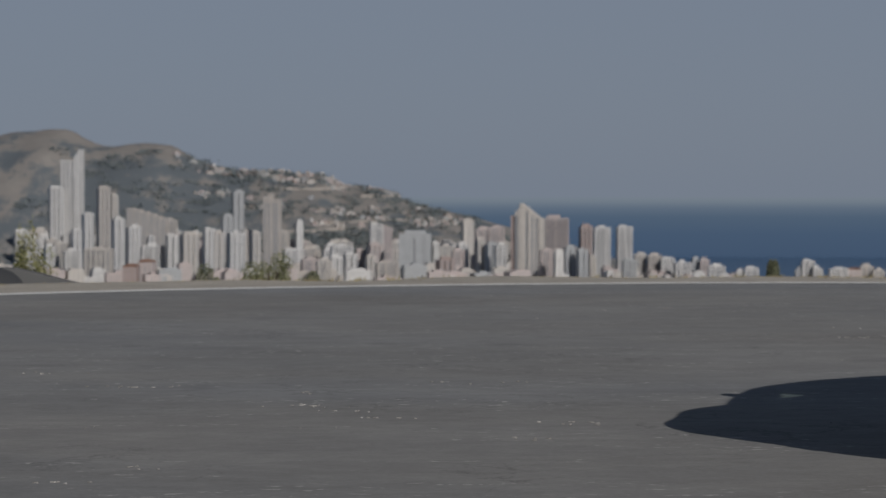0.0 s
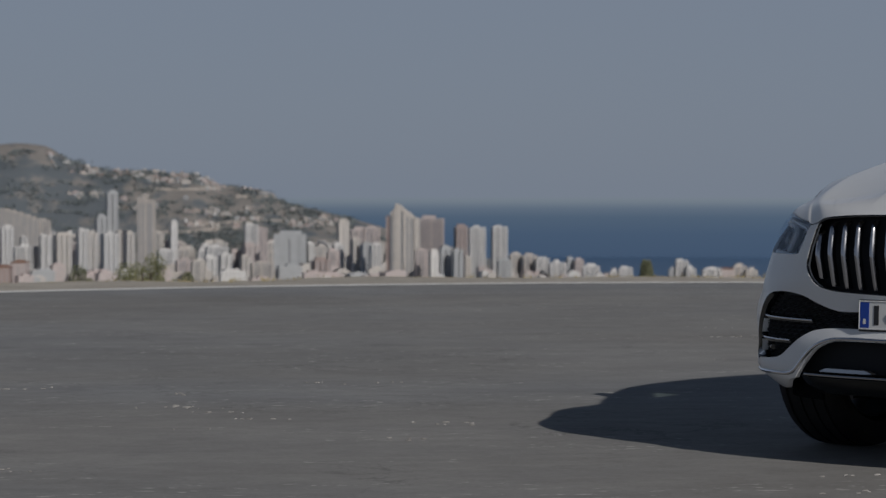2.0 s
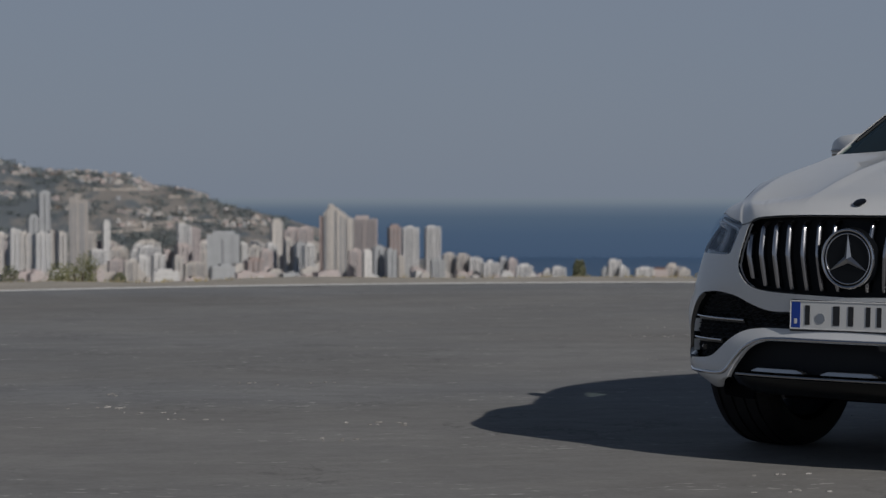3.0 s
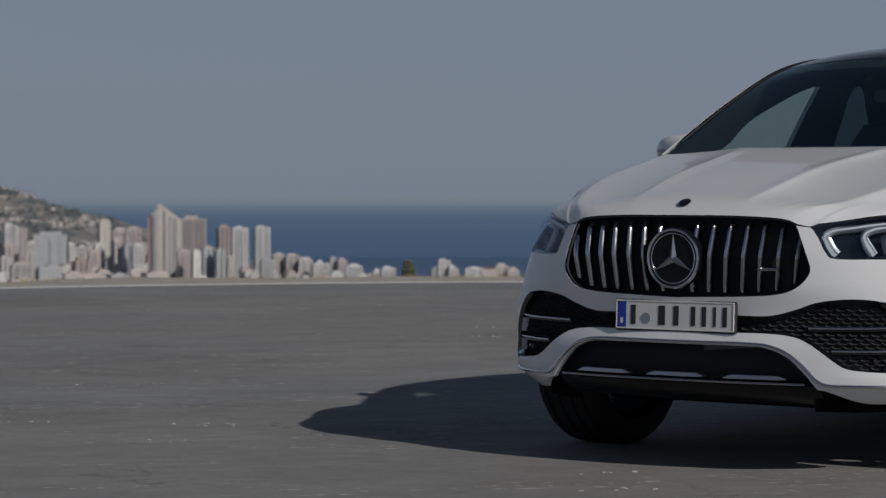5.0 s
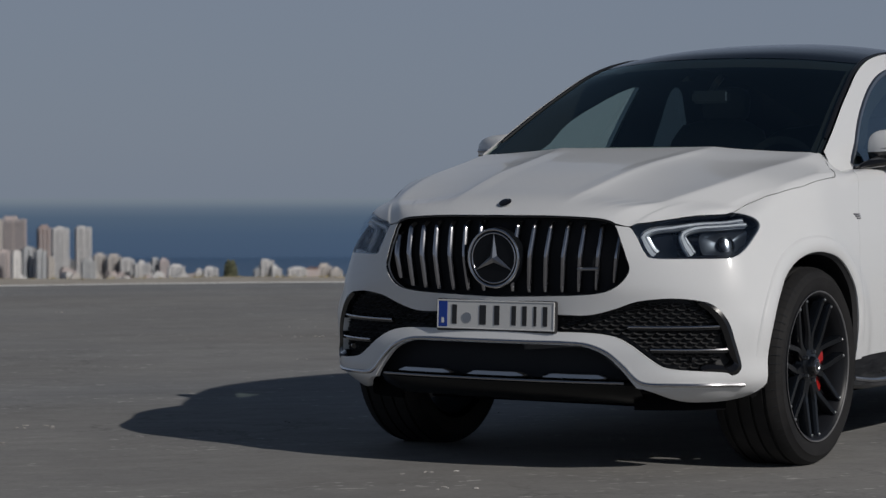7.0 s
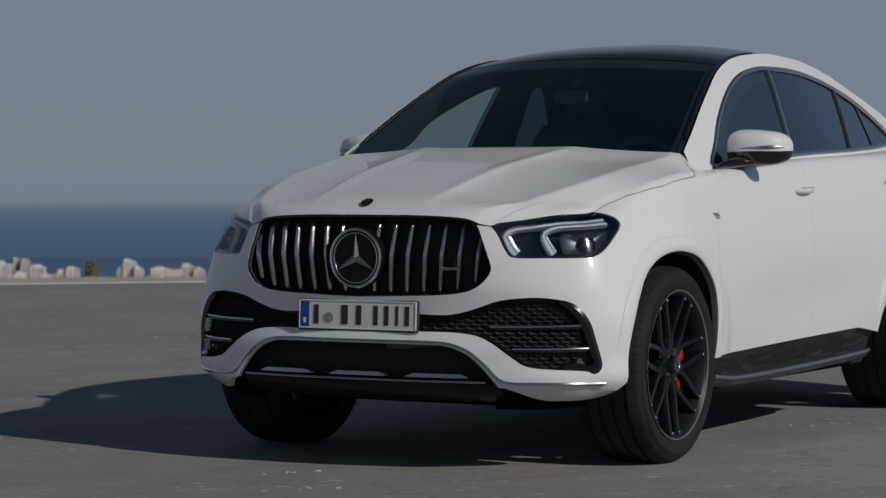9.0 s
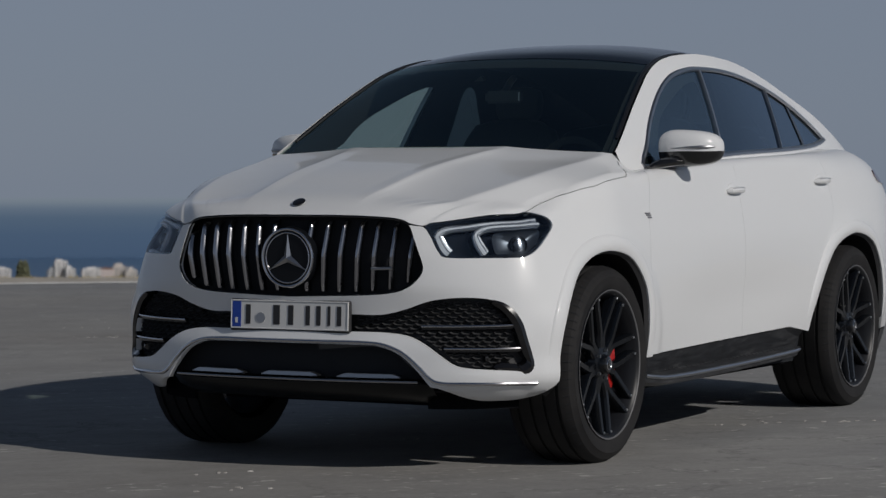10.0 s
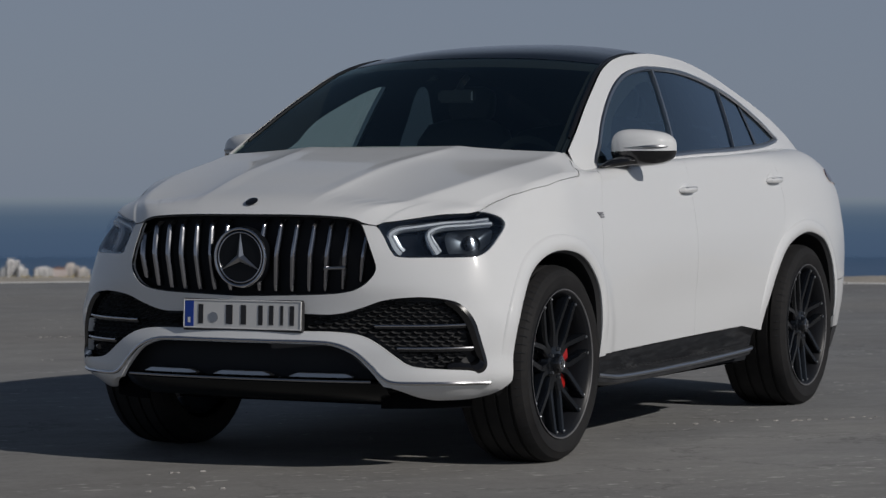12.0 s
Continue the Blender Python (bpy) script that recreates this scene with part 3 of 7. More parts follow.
def rubber():
    m = mat("tyre_rubber", (0.018, 0.018, 0.019), 0.75, spec=0.25)
    n = Nodes(m)
    co = n.coord()
    n.link(n.ramp(n.noise(co, 6, 5), [(0.3, (0.011, 0.011, 0.012)), (0.7, (0.023, 0.022, 0.022))]), n.bsdf.inputs["Base Color"])
    n.bump(n.noise(co, 120, 3), 0.2, 0.002)
    return m


PAINT, RUBBER = car_paint(), rubber()
CHROME = mat("polished_chrome", (0.62, 0.62, 0.64), 0.14, 1.0)
BARCHROME = mat("dark_chrome", (0.38, 0.38, 0.40), 0.16, 1.0)
SATIN = mat("satin_aluminium", (0.45, 0.46, 0.48), 0.3, 1.0)
GLOSSBLACK = mat("gloss_black_trim", (0.008, 0.008, 0.009), 0.12, coat=0.5)
MATTBLACK = mat("matt_black_plastic", (0.026, 0.026, 0.028), 0.55)
EMBLEM = mat("dark_emblem_face", (0.006, 0.007, 0.009), 0.3, spec=0.2)
# black trim, and sheets standing in for the shade inside openings
SHADE = mat("black_trim_and_shade", (0.026, 0.028, 0.032), 0.85, spec=0.1)
MESHGREY = mat("charcoal_plastic_mesh", (0.046, 0.047, 0.049), 0.6)
BARREL = mat("black_rim_barrel", (0.010, 0.011, 0.014), 0.42, spec=0.3)
PILLAR = mat("black_pillar_film", (0.008, 0.011, 0.015), 0.08, spec=0.5)
DARKEDGE = mat("dark_machined_edge", (0.11, 0.11, 0.115), 0.55)
BADGEGREY = mat("grey_badge", (0.22, 0.22, 0.24), 0.4)
STEPBLACK = mat("semi_gloss_step", (0.034, 0.036, 0.040), 0.42, spec=0.5)
APRON = mat("semi_gloss_black_apron", (0.005, 0.006, 0.007), 0.30, spec=0.2)
_n = Nodes(STEPBLACK)
# lighter blotches in the base colour imitate reflections on sill and step
_n.link(_n.ramp(_n.noise(_n.coord((1.2, 3.0, 6.0)), 7.0, 6, 0.68), [(0.38, (0.020, 0.021, 0.024)), (0.55, (0.038, 0.040, 0.044)), (0.72, (0.090, 0.092, 0.096))]), _n.bsdf.inputs["Base Color"])
_n.bump(_n.noise(_n.coord(), 220, 2), 0.2, 0.002)
# near-black without gloss, so flap and tray stay as dark as shade
SHADE_BLACK = mat("shade_black_underside", (0.007, 0.007, 0.008), 0.95, spec=0.0)
RIMBLACK = mat("satin_black_alloy", (0.004, 0.005, 0.007), 0.17, 0.0, coat=0.1, spec=0.3)
RED = mat("red_caliper_paint", (0.42, 0.012, 0.010), 0.35, coat=0.4)
STEEL = mat("brake_steel", (0.22, 0.22, 0.23), 0.35, 1.0)
LENS = pane("lamp_lens", (0.88, 0.92, 0.95), base=0.10, sheen=(0.60, 0.70, 0.84), grow=0.18)
CLEARGLASS = pane("clear_side_glass", (0.70, 0.79, 0.76), base=0.20, sheen=(0.62, 0.80, 0.96))
SCREEN = pane("windscreen_glass", (0.72, 0.80, 0.74), base=0.125, sheen=(0.70, 0.90, 0.95), grow=0.35)
DARKGLASS = pane("privacy_glass", (0.09, 0.12, 0.14), base=0.20, sheen=(0.62, 0.78, 0.94))
ROOFGLASS = mat("black_panoramic_roof", (0.004, 0.006, 0.010), 0.10, spec=0.22)
PLATEWHITE = mat("reflective_plate", (0.66, 0.66, 0.65), 0.45)
PLATEINK = mat("plate_ink", (0.02, 0.02, 0.022), 0.5)
PLATEBLUE = mat("plate_blue", (0.01, 0.05, 0.32), 0.45)
CABIN = mat("dark_cabin_leather", (0.042, 0.044, 0.044), 0.6)
MIRRORCASE = mat("grey_mirror_case", (0.055, 0.057, 0.058), 0.45)
LAMPWHITE = mat("frosted_light_guide", (0.70, 0.71, 0.73), 0.35, spec=0.5)
BOWL = mat("dark_reflector", (0.15, 0.165, 0.185), 0.38, 0.85)
TAILRED = mat("red_tail_lamp", (0.07, 0.006, 0.008), 0.12, coat=1.0)


# ---------------------------------------------------------------- the car: patches
def spline(points, closed=False, n=6):
    """Catmull-Rom through the points."""
    m = len(points)
    out = []
    for i in range(m if closed else m - 1):
        q = [points[(i + k) % m] if closed else points[min(max(i + k, 0), m - 1)] for k in (-1, 0, 1, 2)]
        for k in range(n):
            t = k / n
            out.append(tuple(0.5 * (2 * b + (c - a) * t + (2 * a - 5 * b + 4 * c - d) * t * t + (3 * b - a - 3 * c + d) * t ** 3) for a, b, c, d in zip(*q)))
    if not closed:
        out.append(tuple(points[-1]))
    return out


def inside(p, poly):
    x, y = p
    odd = False
    for (x0, y0), (x1, y1) in zip(poly, poly[1:] + poly[:1]):
        if (y0 > y) != (y1 > y) and x < (x1 - x0) * (y - y0) / (y1 - y0) + x0:
            odd = not odd
    return odd


def dense(poly, step):
    out = []
    for a, b in zip(poly, poly[1:] + poly[:1]):
        n = max(1, int(math.hypot(b[0] - a[0], b[1] - a[1]) / step))
        out += [(a[0] + (b[0] - a[0]) * k / n, a[1] + (b[1] - a[1]) * k / n) for k in range(n)]
    return out


def fill(poly, holes=(), step=0.03):
    """Triangles of a region with holes: points, faces and the boundary loops."""
    from mathutils.geometry import delaunay_2d_cdt
    loops = [dense(poly, step)] + [dense(h, step) for h in holes]
    pts, edges = [], []
    for lp in loops:
        k = len(pts)
        pts += lp
        edges += [(k + i, k + (i + 1) % len(lp)) for i in range(len(lp))]
    xs, ys = [p[0] for p in poly], [p[1] for p in poly]
    rim_pts = np.array(pts)
    nx, ny = int((max(xs) - min(xs)) / step), int((max(ys) - min(ys)) / step)
    for i in range(1, nx):
        for j in range(1, ny):
            p = (min(xs) + (i + (0.5 if j % 2 else 0)) * step, min(ys) + j * step)
            if np.min((rim_pts[:, 0] - p[0]) ** 2 + (rim_pts[:, 1] - p[1]) ** 2) < (0.55 * step) ** 2:
                continue
            if inside(p, poly) and not any(inside(p, h) for h in holes):
                pts.append(p)
    v, e, f, *_ = delaunay_2d_cdt([Vector(p) for p in pts], edges, [], 0, 1e-5)
    v = [(p.x, p.y) for p in v]
    keep = []
    for t in f:
        c = (sum(v[i][0] for i in t) / len(t), sum(v[i][1] for i in t) / len(t))
        if inside(c, poly) and not any(inside(c, h) for h in holes):
            keep.append(t)
    return v, keep


def shell(poly, place, holes=(), step=0.03, lip=0.012, both=False, weld=False):
    """A patch of the skin with its edges turned inwards; place(a, b, depth) gives the points. both: with its mirror image."""
    v, faces = fill(poly, holes, step)
    bm = bmesh.new()
    for sign in ((1, -1) if both else (1,)):
        top = [bm.verts.new((x, sign * y, z)) for x, y, z in (place(a, b, 0.0) for a, b in v)]
        count = {}
        for f in faces:
            for i in range(len(f)):
                e = (f[i], f[(i + 1) % len(f)])
                count[e] = count.get(e, 0) + 1
            try:
                bm.faces.new([top[i] for i in f])
            except ValueError:
                pass
        if lip:
            rim_edges = [e for e in count if (e[1], e[0]) not in count and not (both and abs(top[e[0]].co.y) + abs(top[e[1]].co.y) < 1e-4)]
            low = {}
            for e in rim_edges:
                for i in e:
                    if i not in low:
                        x, y, z = place(v[i][0], v[i][1], lip)
                        low[i] = bm.verts.new((x, sign * y, z))
            for a, b in rim_edges:
                bm.faces.new((top[b], top[a], low[a], low[b]))
    if weld:
        bmesh.ops.remove_doubles(bm, verts=bm.verts, dist=1e-4)
    bmesh.ops.recalc_face_normals(bm, faces=bm.faces)
    return bm


def face_out(bm, centre):
    """Turns the faces of an open patch away from a point."""
    c = Vector(centre)
    score = sum((f.calc_center_median() - c).dot(f.normal) * f.calc_area() for f in bm.faces)
    if score < 0:
        bmesh.ops.reverse_faces(bm, faces=bm.faces)
    return bm


def on_skin(a, b, depth):
    return skin(a, b, depth)


def on_glass(a, b, depth):
    return glass_x(a, b), glass_y(a, b) - depth, b


CAR = pose(2.836, 10.017, 0, 0, 0, -134.42)
car = tagged(empty("car", CAR), "white coupe SUV with black wheels parked on the asphalt", "car")
MID = (-1.6, 0, 0.7)


def panel(name, poly, label="", holes=(), step=0.03, lip=0.012, material=None, place=on_skin, parent=None):
    """A body panel on each side of the car (two parts)."""
    made = []
    for sign in (1, -1):
        bm = shell(poly, place, holes, step, lip)
        if sign < 0:
            for v in bm.verts:
                v.co.y *= -1
        bmesh.ops.recalc_face_normals(bm, faces=bm.faces)
        face_out(bm, MID)
        made.append(part(name, bm, material or PAINT, parent or car, label, angle=50))
    return made


def centre_panel(name, poly, label="", holes=(), step=0.03, lip=0.012, material=None, depth=0.0, parent=None, angle=50):
    bm = shell(poly, lambda a, b, d: skin(a, b, d + depth), holes, step, lip, both=True, weld=True)
    face_out(bm, MID)
    return part(name, bm, material or PAINT, parent or car, label, angle=angle)


# outlines on the unrolled skin: (length round the outline from the nose, height)
GRILLE = spline([(0.0, 0.966), (0.217, 0.966), (0.38, 0.960), (0.455, 0.953), (0.492, 0.935), (0.516, 0.882), (0.541, 0.817), (0.551, 0.772), (0.528, 0.733), (0.489, 0.703), (0.435, 0.685), (0.317, 0.674), (0.0, 0.664)], n=5)
LAMP = spline([(0.556, 0.932), (0.619, 0.943), (0.730, 0.957), (0.860, 0.975), (0.960, 0.984), (1.055, 0.9895), (1.130, 0.963), (1.163, 0.937), (1.152, 0.916), (1.080, 0.873), (1.018, 0.842), (0.968, 0.822), (0.925, 0.816), (0.775, 0.815), (0.638, 0.817), (0.606, 0.838), (0.578, 0.886)], closed=True, n=5)
INTAKE = spline([(0.0, 0.602), (0.25, 0.602), (0.38, 0.602), (0.48, 0.625), (0.579, 0.657), (0.706, 0.669), (0.815, 0.660), (0.872, 0.638), (0.916, 0.585), (0.943, 0.511), (0.969, 0.430), (0.960, 0.396), (0.932, 0.384), (0.896, 0.396), (0.733, 0.405), (0.661, 0.416), (0.607, 0.447), (0.534, 0.497), (0.471, 0.525), (0.38, 0.536), (0.25, 0.537), (0.0, 0.537)], n=4)
LOWER = spline([(0.0, 0.490), (0.29, 0.490), (0.371, 0.484), (0.444, 0.455), (0.498, 0.408), (0.540, 0.360), (0.560, 0.328), (0.54, 0.295), (0.48, 0.270), (0.0, 0.262)], n=4)
ARCH = spline([(1.092, 0.300), (1.086, 0.42), (1.108, 0.57), (1.190, 0.705), (1.292, 0.782), (1.420, 0.826), (1.557, 0.830), (1.708, 0.794), (1.832, 0.700), (1.880, 0.596), (1.902, 0.464), (1.9055, 0.39)], n=6)
REARARCH = spline([(3.862, 0.40), (3.900, 0.517), (4.001, 0.674), (4.146, 0.789), (4.345, 0.848), (4.517, 0.853), (4.715, 0.804), (4.835, 0.690), (4.902, 0.55), (4.938, 0.42)], n=6)

k_out = max(range(len(LAMP)), key=lambda i: LAMP[i][0])
k_top = max(range(len(LAMP)), key=lambda i: LAMP[i][1])
LAMP_TOP = LAMP[:k_top + 1]                       # inner corner to the highest point
LAMP_OUT = LAMP[k_top:k_out + 1]                  # highest point to the outer tip
k_split = min(range(k_out, len(LAMP)), key=lambda i: abs(LAMP[i][0] - 1.080))
LAMP_LOW = LAMP[k_split:]                         # below the outer tip round to the inner corner

# front bumper: nose between grille, lamps, arches and the openings
k_arch = min(range(len(ARCH) // 2), key=lambda i: abs(ARCH[i][1] - 0.70))
bumper = [(0.0, 0.664)] + [p for p in GRILLE[::-1] if 0.01 < p[0]][:-1]
bumper = [p for p in bumper if not (p[1] > 0.94 and p[0] < 0.49)]
bumper += [(0.545, 0.928)] + LAMP_LOW[::-1][1:] + [(1.12, 0.79)]
bumper += [p for p in ARCH[:k_arch + 1][::-1] if p[1] > 0.345]
bumper += spline([(1.084, 0.338), (1.05, 0.308), (0.98, 0.289), (0.906, 0.281), (0.80, 0.279), (0.73, 0.282), (0.67, 0.296), (0.62, 0.318), (0.585, 0.332)], n=4)
low_edge = [p for p in LOWER if p[0] > 0.005 and p[1] > 0.334]
bumper += low_edge[::-1]
bumper += [(0.0, 0.490), (0.0, 0.537)] + [p for p in INTAKE[::-1] if 0.01 < p[0]] + [(0.0, 0.602)]
front_bumper = centre_panel("front_bumper", bumper, "white moulded front bumper", step=0.022, lip=0.02)

# wing, doors and quarter panels
SHUT = curve([(-0.6, 0.72), (-0.427, 0.785), (-0.381, 0.813), (-0.327, 0.867), (-0.273, 0.908), (-0.12, 0.916), (0.006, 0.910), (0.096, 0.892), (0.176, 0.868), (0.246, 0.841), (0.344, 0.816), (0.427, 0.8085), (0.6, 0.79)])


def shut_v(s):
    """How far over the shoulder the wing reaches before it meets the bonnet."""
    v = 0.9
    while v < 1.5:
        x, y, z = skin(s, v)
        if y <= SHUT(x) + 0.004:
            break
        v += 0.004
    lo, hi = v - 0.004, v
    for _ in range(12):
        mid = (lo + hi) / 2
        x, y, z = skin(s, mid)
        lo, hi = (lo, mid) if y <= SHUT(x) + 0.004 else (mid, hi)
    return hi


wing = [(s, shut_v(s)) for s in [1.062 + 0.0123 * k for k in range(61)]]
wing += [(s, min(shut_v(s), arc_end(s) + 0.115)) for s in (1.81, 1.83, 1.85, 1.88, 1.91, 1.95, 1.99, 2.015)] + [(2.022, shoulder(2.0)[0] - 0.01), (1.9373, 0.95), (1.9073, 0.70), (1.9073, 0.40)]
wing += ARCH[k_arch:][::-1] + [(1.12, 0.79)] + [LAMP[k] for k in range(k_split, k_out, -1)] + LAMP_OUT[::-1]
panel("wing", wing, "white front wing", step=0.022)


def sill_v(s):
    return 0.398 + 0.040 * (s - 1.9) / 1.97


def edge_v(s):
    return arc_end(s) + 0.062 + 0.10 * smoothstep(1.6, 3.8, -plan_at(s)[0])


S_B = s_of_x(-1.46)
door = [(1.9085, sill_v(1.9085)), (1.9085, 0.70), (1.9385, 0.95), (2.0235, shoulder(2.0)[0] - 0.01), (2.05, edge_v(2.05))]
door += [(s, edge_v(s)) for s in (2.2, 2.4, 2.6, 2.8, S_B - 0.0006)] + [(S_B - 0.0006, sill_v(S_B))]
panel("front_door", door, "white front door", step=0.022)
k_r = min(range(len(REARARCH) // 2), key=lambda i: abs(REARARCH[i][1] - 0.76))
door = [(S_B + 0.0006, sill_v(S_B))] + [(S_B + 0.0006, edge_v(S_B))] + [(s, edge_v(s)) for s in (3.2, 3.4, 3.6, 3.8, 4.0, 4.12)]
door += [(4.20, 1.0)] + REARARCH[:k_r + 1][::-1] + [(3.6, sill_v(3.6))]
panel("rear_door", door, "white rear door", step=0.024)
quarter = [(4.1212, edge_v(4.1212))] + [(s, edge_v(s)) for s in (4.3, 4.5, 4.7, 4.9, 5.1, 5.3, 5.5, 5.62)] + [(5.62, 0.93), (5.45, 0.62), (4.93, 0.60)]
quarter += [p for p in REARARCH[::-1] if p[1] > 0.60 and p[0] > 4.3] + [p for p in REARARCH[k_r:][::-1] if p[0] <= 4.3] + [(4.2012, 1.0)]
panel("quarter_panel", quarter, "white rear quarter panel", step=0.024)
rear = [(4.935, 0.595), (5.45, 0.614), (S_END, 0.62), (S_END, 0.40), (5.5, 0.36), (5.1, 0.36), (4.96, 0.36), (4.94, 0.42)]
centre_panel("rear_bumper", rear, "white rear bumper", step=0.045)
gate = [(5.626, 0.93), (5.456, 0.626), (S_END, 0.63), (S_END, edge_v(S_END)), (6.1, edge_v(6.1)), (5.8, edge_v(5.8)), (5.626, edge_v(5.626))]
tailgate = centre_panel("tailgate", gate, "white tailgate", step=0.045)
valance = [(4.96, 0.355), (5.5, 0.355), (S_END, 0.395), (S_END, 0.22), (5.5, 0.22), (5.0, 0.25)]
centre_panel("rear_valance", valance, "black rear valance", step=0.05, material=MATTBLACK)
panel("tail_lamp", [(4.975, 1.135), (5.02, 1.105), (5.30, 1.090), (6.0, 1.085), (6.0, 1.125), (5.45, 1.155), (5.15, 1.185), (5.0, 1.172)], "slim red tail lamp", step=0.04, lip=0.008, material=TAILRED, place=lambda a, b, d: skin(a, b, d - 0.005))

# dark inner shell added so all gaps between panels read as shade
bm = bmesh.new()
for sign in (1, -1):
    rows = []
    for i in range(64):
        s = S_END * i / 63
        v1 = 0.99 if s < 1.2 else shoulder(s)[0] - 0.03
        v_low = 0.36 if s < 2.0 else 0.25
        row = []
        for k in range(12):
            vv = v_low + (v1 - v_low) * k / 11
            x, y, z = skin(s, vv, 0.075)
            if math.hypot(x - 0.05, z - 0.39) < 0.47 or math.hypot(x + 2.91, z - 0.39) < 0.49:
                if y > 0.6:
                    y = 0.62
            row.append((x, sign * max(0.0, y), z))
        rows.append(row)
    add_grid(bm, rows)
bmesh.ops.recalc_face_normals(bm, faces=bm.faces)
part("inner_shell", bm, SHADE, car, "dark shell giving the panel gaps their shade")
bm = bmesh.new()
add_box(bm, -3.62, 0.34, -0.60, 0.60, 0.225, 0.30)
add_box(bm, -2.36, -0.46, -0.84, 0.84, 0.243, 0.295)
part("underbody", bm, SHADE_BLACK, car, "black underbody tray", smooth=False)


for sy in (1, -1):
    # black flap added ahead of each front wheel to block light under the car
    bm = bmesh.new()
    rows = []
    for k in range(13):
        s = 0.52 + 0.45 * k / 12
        (x0, y0, _), (x1, y1, _) = skin(s, 0.30, 0.075), skin(s, 0.30, 0.09)
        rows.append([(x0, sy * y0, 0.34), (x0, sy * y0, 0.245), (x1, sy * y1, 0.245), (x1, sy * y1, 0.34)])
    vs = add_grid(bm, rows, close_u=True)
    bm.faces.new(vs[0][::-1])
    bm.faces.new(vs[-1])
    bmesh.ops.recalc_face_normals(bm, faces=bm.faces)
    part("light_block_flap", bm, SHADE_BLACK, car, "black flap added to block light", smooth=False)


# bonnet: over the nose, then back to the windscreen
def bonnet():
    bm = bmesh.new()
    cols = []
    front = [(0.0, 0.972)] + [(p[0], p[1] + 0.005) for p in GRILLE if p[1] > 0.94 and p[0] > 0.05] + [(0.512, 0.938), (0.548, 0.932)] + [(p[0], p[1] + 0.003) for p in LAMP_TOP if p[0] > 0.57]
    front_v = curve(sorted({round(a, 4): b for a, b in front}.items()))
    # columns follow the creases
    def start(a):
        x, y, z = skin(a, front_v(a))
        return lane(x, y)

    def solve(f):
        lo, hi = 0.05, 1.0
        for _ in range(40):
            mid = (lo + hi) / 2
            lo, hi = (mid, hi) if start(mid) < f else (lo, mid)
        return lo
    c1, c2, end = solve(1.0), solve(2.0), 1.056
    ss = [c1 * k / 34 for k in range(34)] + [c1 + (c2 - c1) * k / 34 for k in range(34)] + [c2 + (end - c2) * k / 44 for k in range(45)]
    for s in ss:
        v0 = front_v(s)
        x0, y0, z0 = skin(s, v0)
        f = min(3.0, max(0.0, lane(x0, y0)))
        last = s == ss[-1]
        col = [skin(s, v0, 0.02), (x0, y0, z0)]
        for k in range(1, 67):
            x = x0 + (-0.29 - 0.14 * (f / 3) ** 2 - x0) * (k / 66) ** 1.25
            y = across_lane(x, f)
            w = smoothstep(2.75, 2.99, f)
            z = bonnet_z(x, y)
            if w > 0:
                rim_z = top_z(x, y)
                z = z * (1 - w) + w * (min(rim_z, z) if x < -0.15 else rim_z)
            if last:
                s_here = s_of_x(x)
                x, y, z = skin(s_here, shut_v(s_here) + 0.007)
            col.append((x, y, z))
        # the leading edge slopes down to the grille and the lamps
        if not last:
            w = 1 - smoothstep(0.92, 1.01, s)
            reach, m0 = 0.24 - 0.14 * smoothstep(0.62, 1.0, s), 0.80 - 0.20 * smoothstep(0.45, 0.75, s)
            run = [0.0]
            for p, q in zip(col[1:], col[2:]):
                run.append(run[-1] + math.hypot(q[0] - p[0], q[1] - p[1]))
            j = next(k for k, d in enumerate(run) if d >= reach)
            z1, d1 = col[1 + j][2], run[j]
            m1 = (col[3 + j][2] - z1) / (run[j + 2] - d1)
            for k in range(1, j):
                u = run[k] / d1
                z = z0 * (1 + 2 * u) * (1 - u) ** 2 + d1 * m0 * u * (1 - u) ** 2 + z1 * u * u * (3 - 2 * u) + d1 * m1 * u * u * (u - 1)
                x, y, was = col[1 + k]
                col[1 + k] = (x, y, was * (1 - w) + z * w)
        x, y, z = col[-1]
        col.append((x - 0.01, y, z - 0.03))
        cols.append(col)
    cols.append([(x, y + 0.001, z - 0.012) for x, y, z in cols[-1]])
    full = [[(x, -y, z) for x, y, z in c] for c in cols[:0:-1]] + cols
    add_grid(bm, full)
    bmesh.ops.recalc_face_normals(bm, faces=bm.faces)
    face_out(bm, (0, 0, 0.2))
    return part("bonnet", bm, PAINT, car, "white bonnet with two raised creases", angle=60)


bonnet_ob = bonnet()
# thin black tube drawn along the shut line for the gap's shade
for sign in (1, -1):
    bm = bmesh.new()
    pts = [skin(s, shut_v(s) + 0.0035, -0.0006) for s in [1.03 + 0.0148 * k for k in range(58)]]
    add_tube(bm, [(x, sign * y, z) for x, y, z in pts], 0.0009, 6)
    part("shut_line_shade", bm, MATTBLACK, bonnet_ob, "thin dark line drawn for the shade of the gap")
bm = bmesh.new()
bmesh.ops.create_uvsphere(bm, u_segments=20, v_segments=10, radius=1, matrix=Matrix.Translation((0.764, 0, 1.024)) @ Matrix.Rotation(radians(32), 4, 'Y') @ Matrix.Diagonal((0.026, 0.026, 0.005, 1)))
part("bonnet_badge", bm, GLOSSBLACK, bonnet_ob, "small round dark badge")


# ---------------------------------------------------------------- grille
def skin_tube(bm, line, radius, depth=0.0, n=8, flat=1.0):
    return add_tube(bm, [skin(a, b, depth) for a, b in line], radius, n, flat=flat)


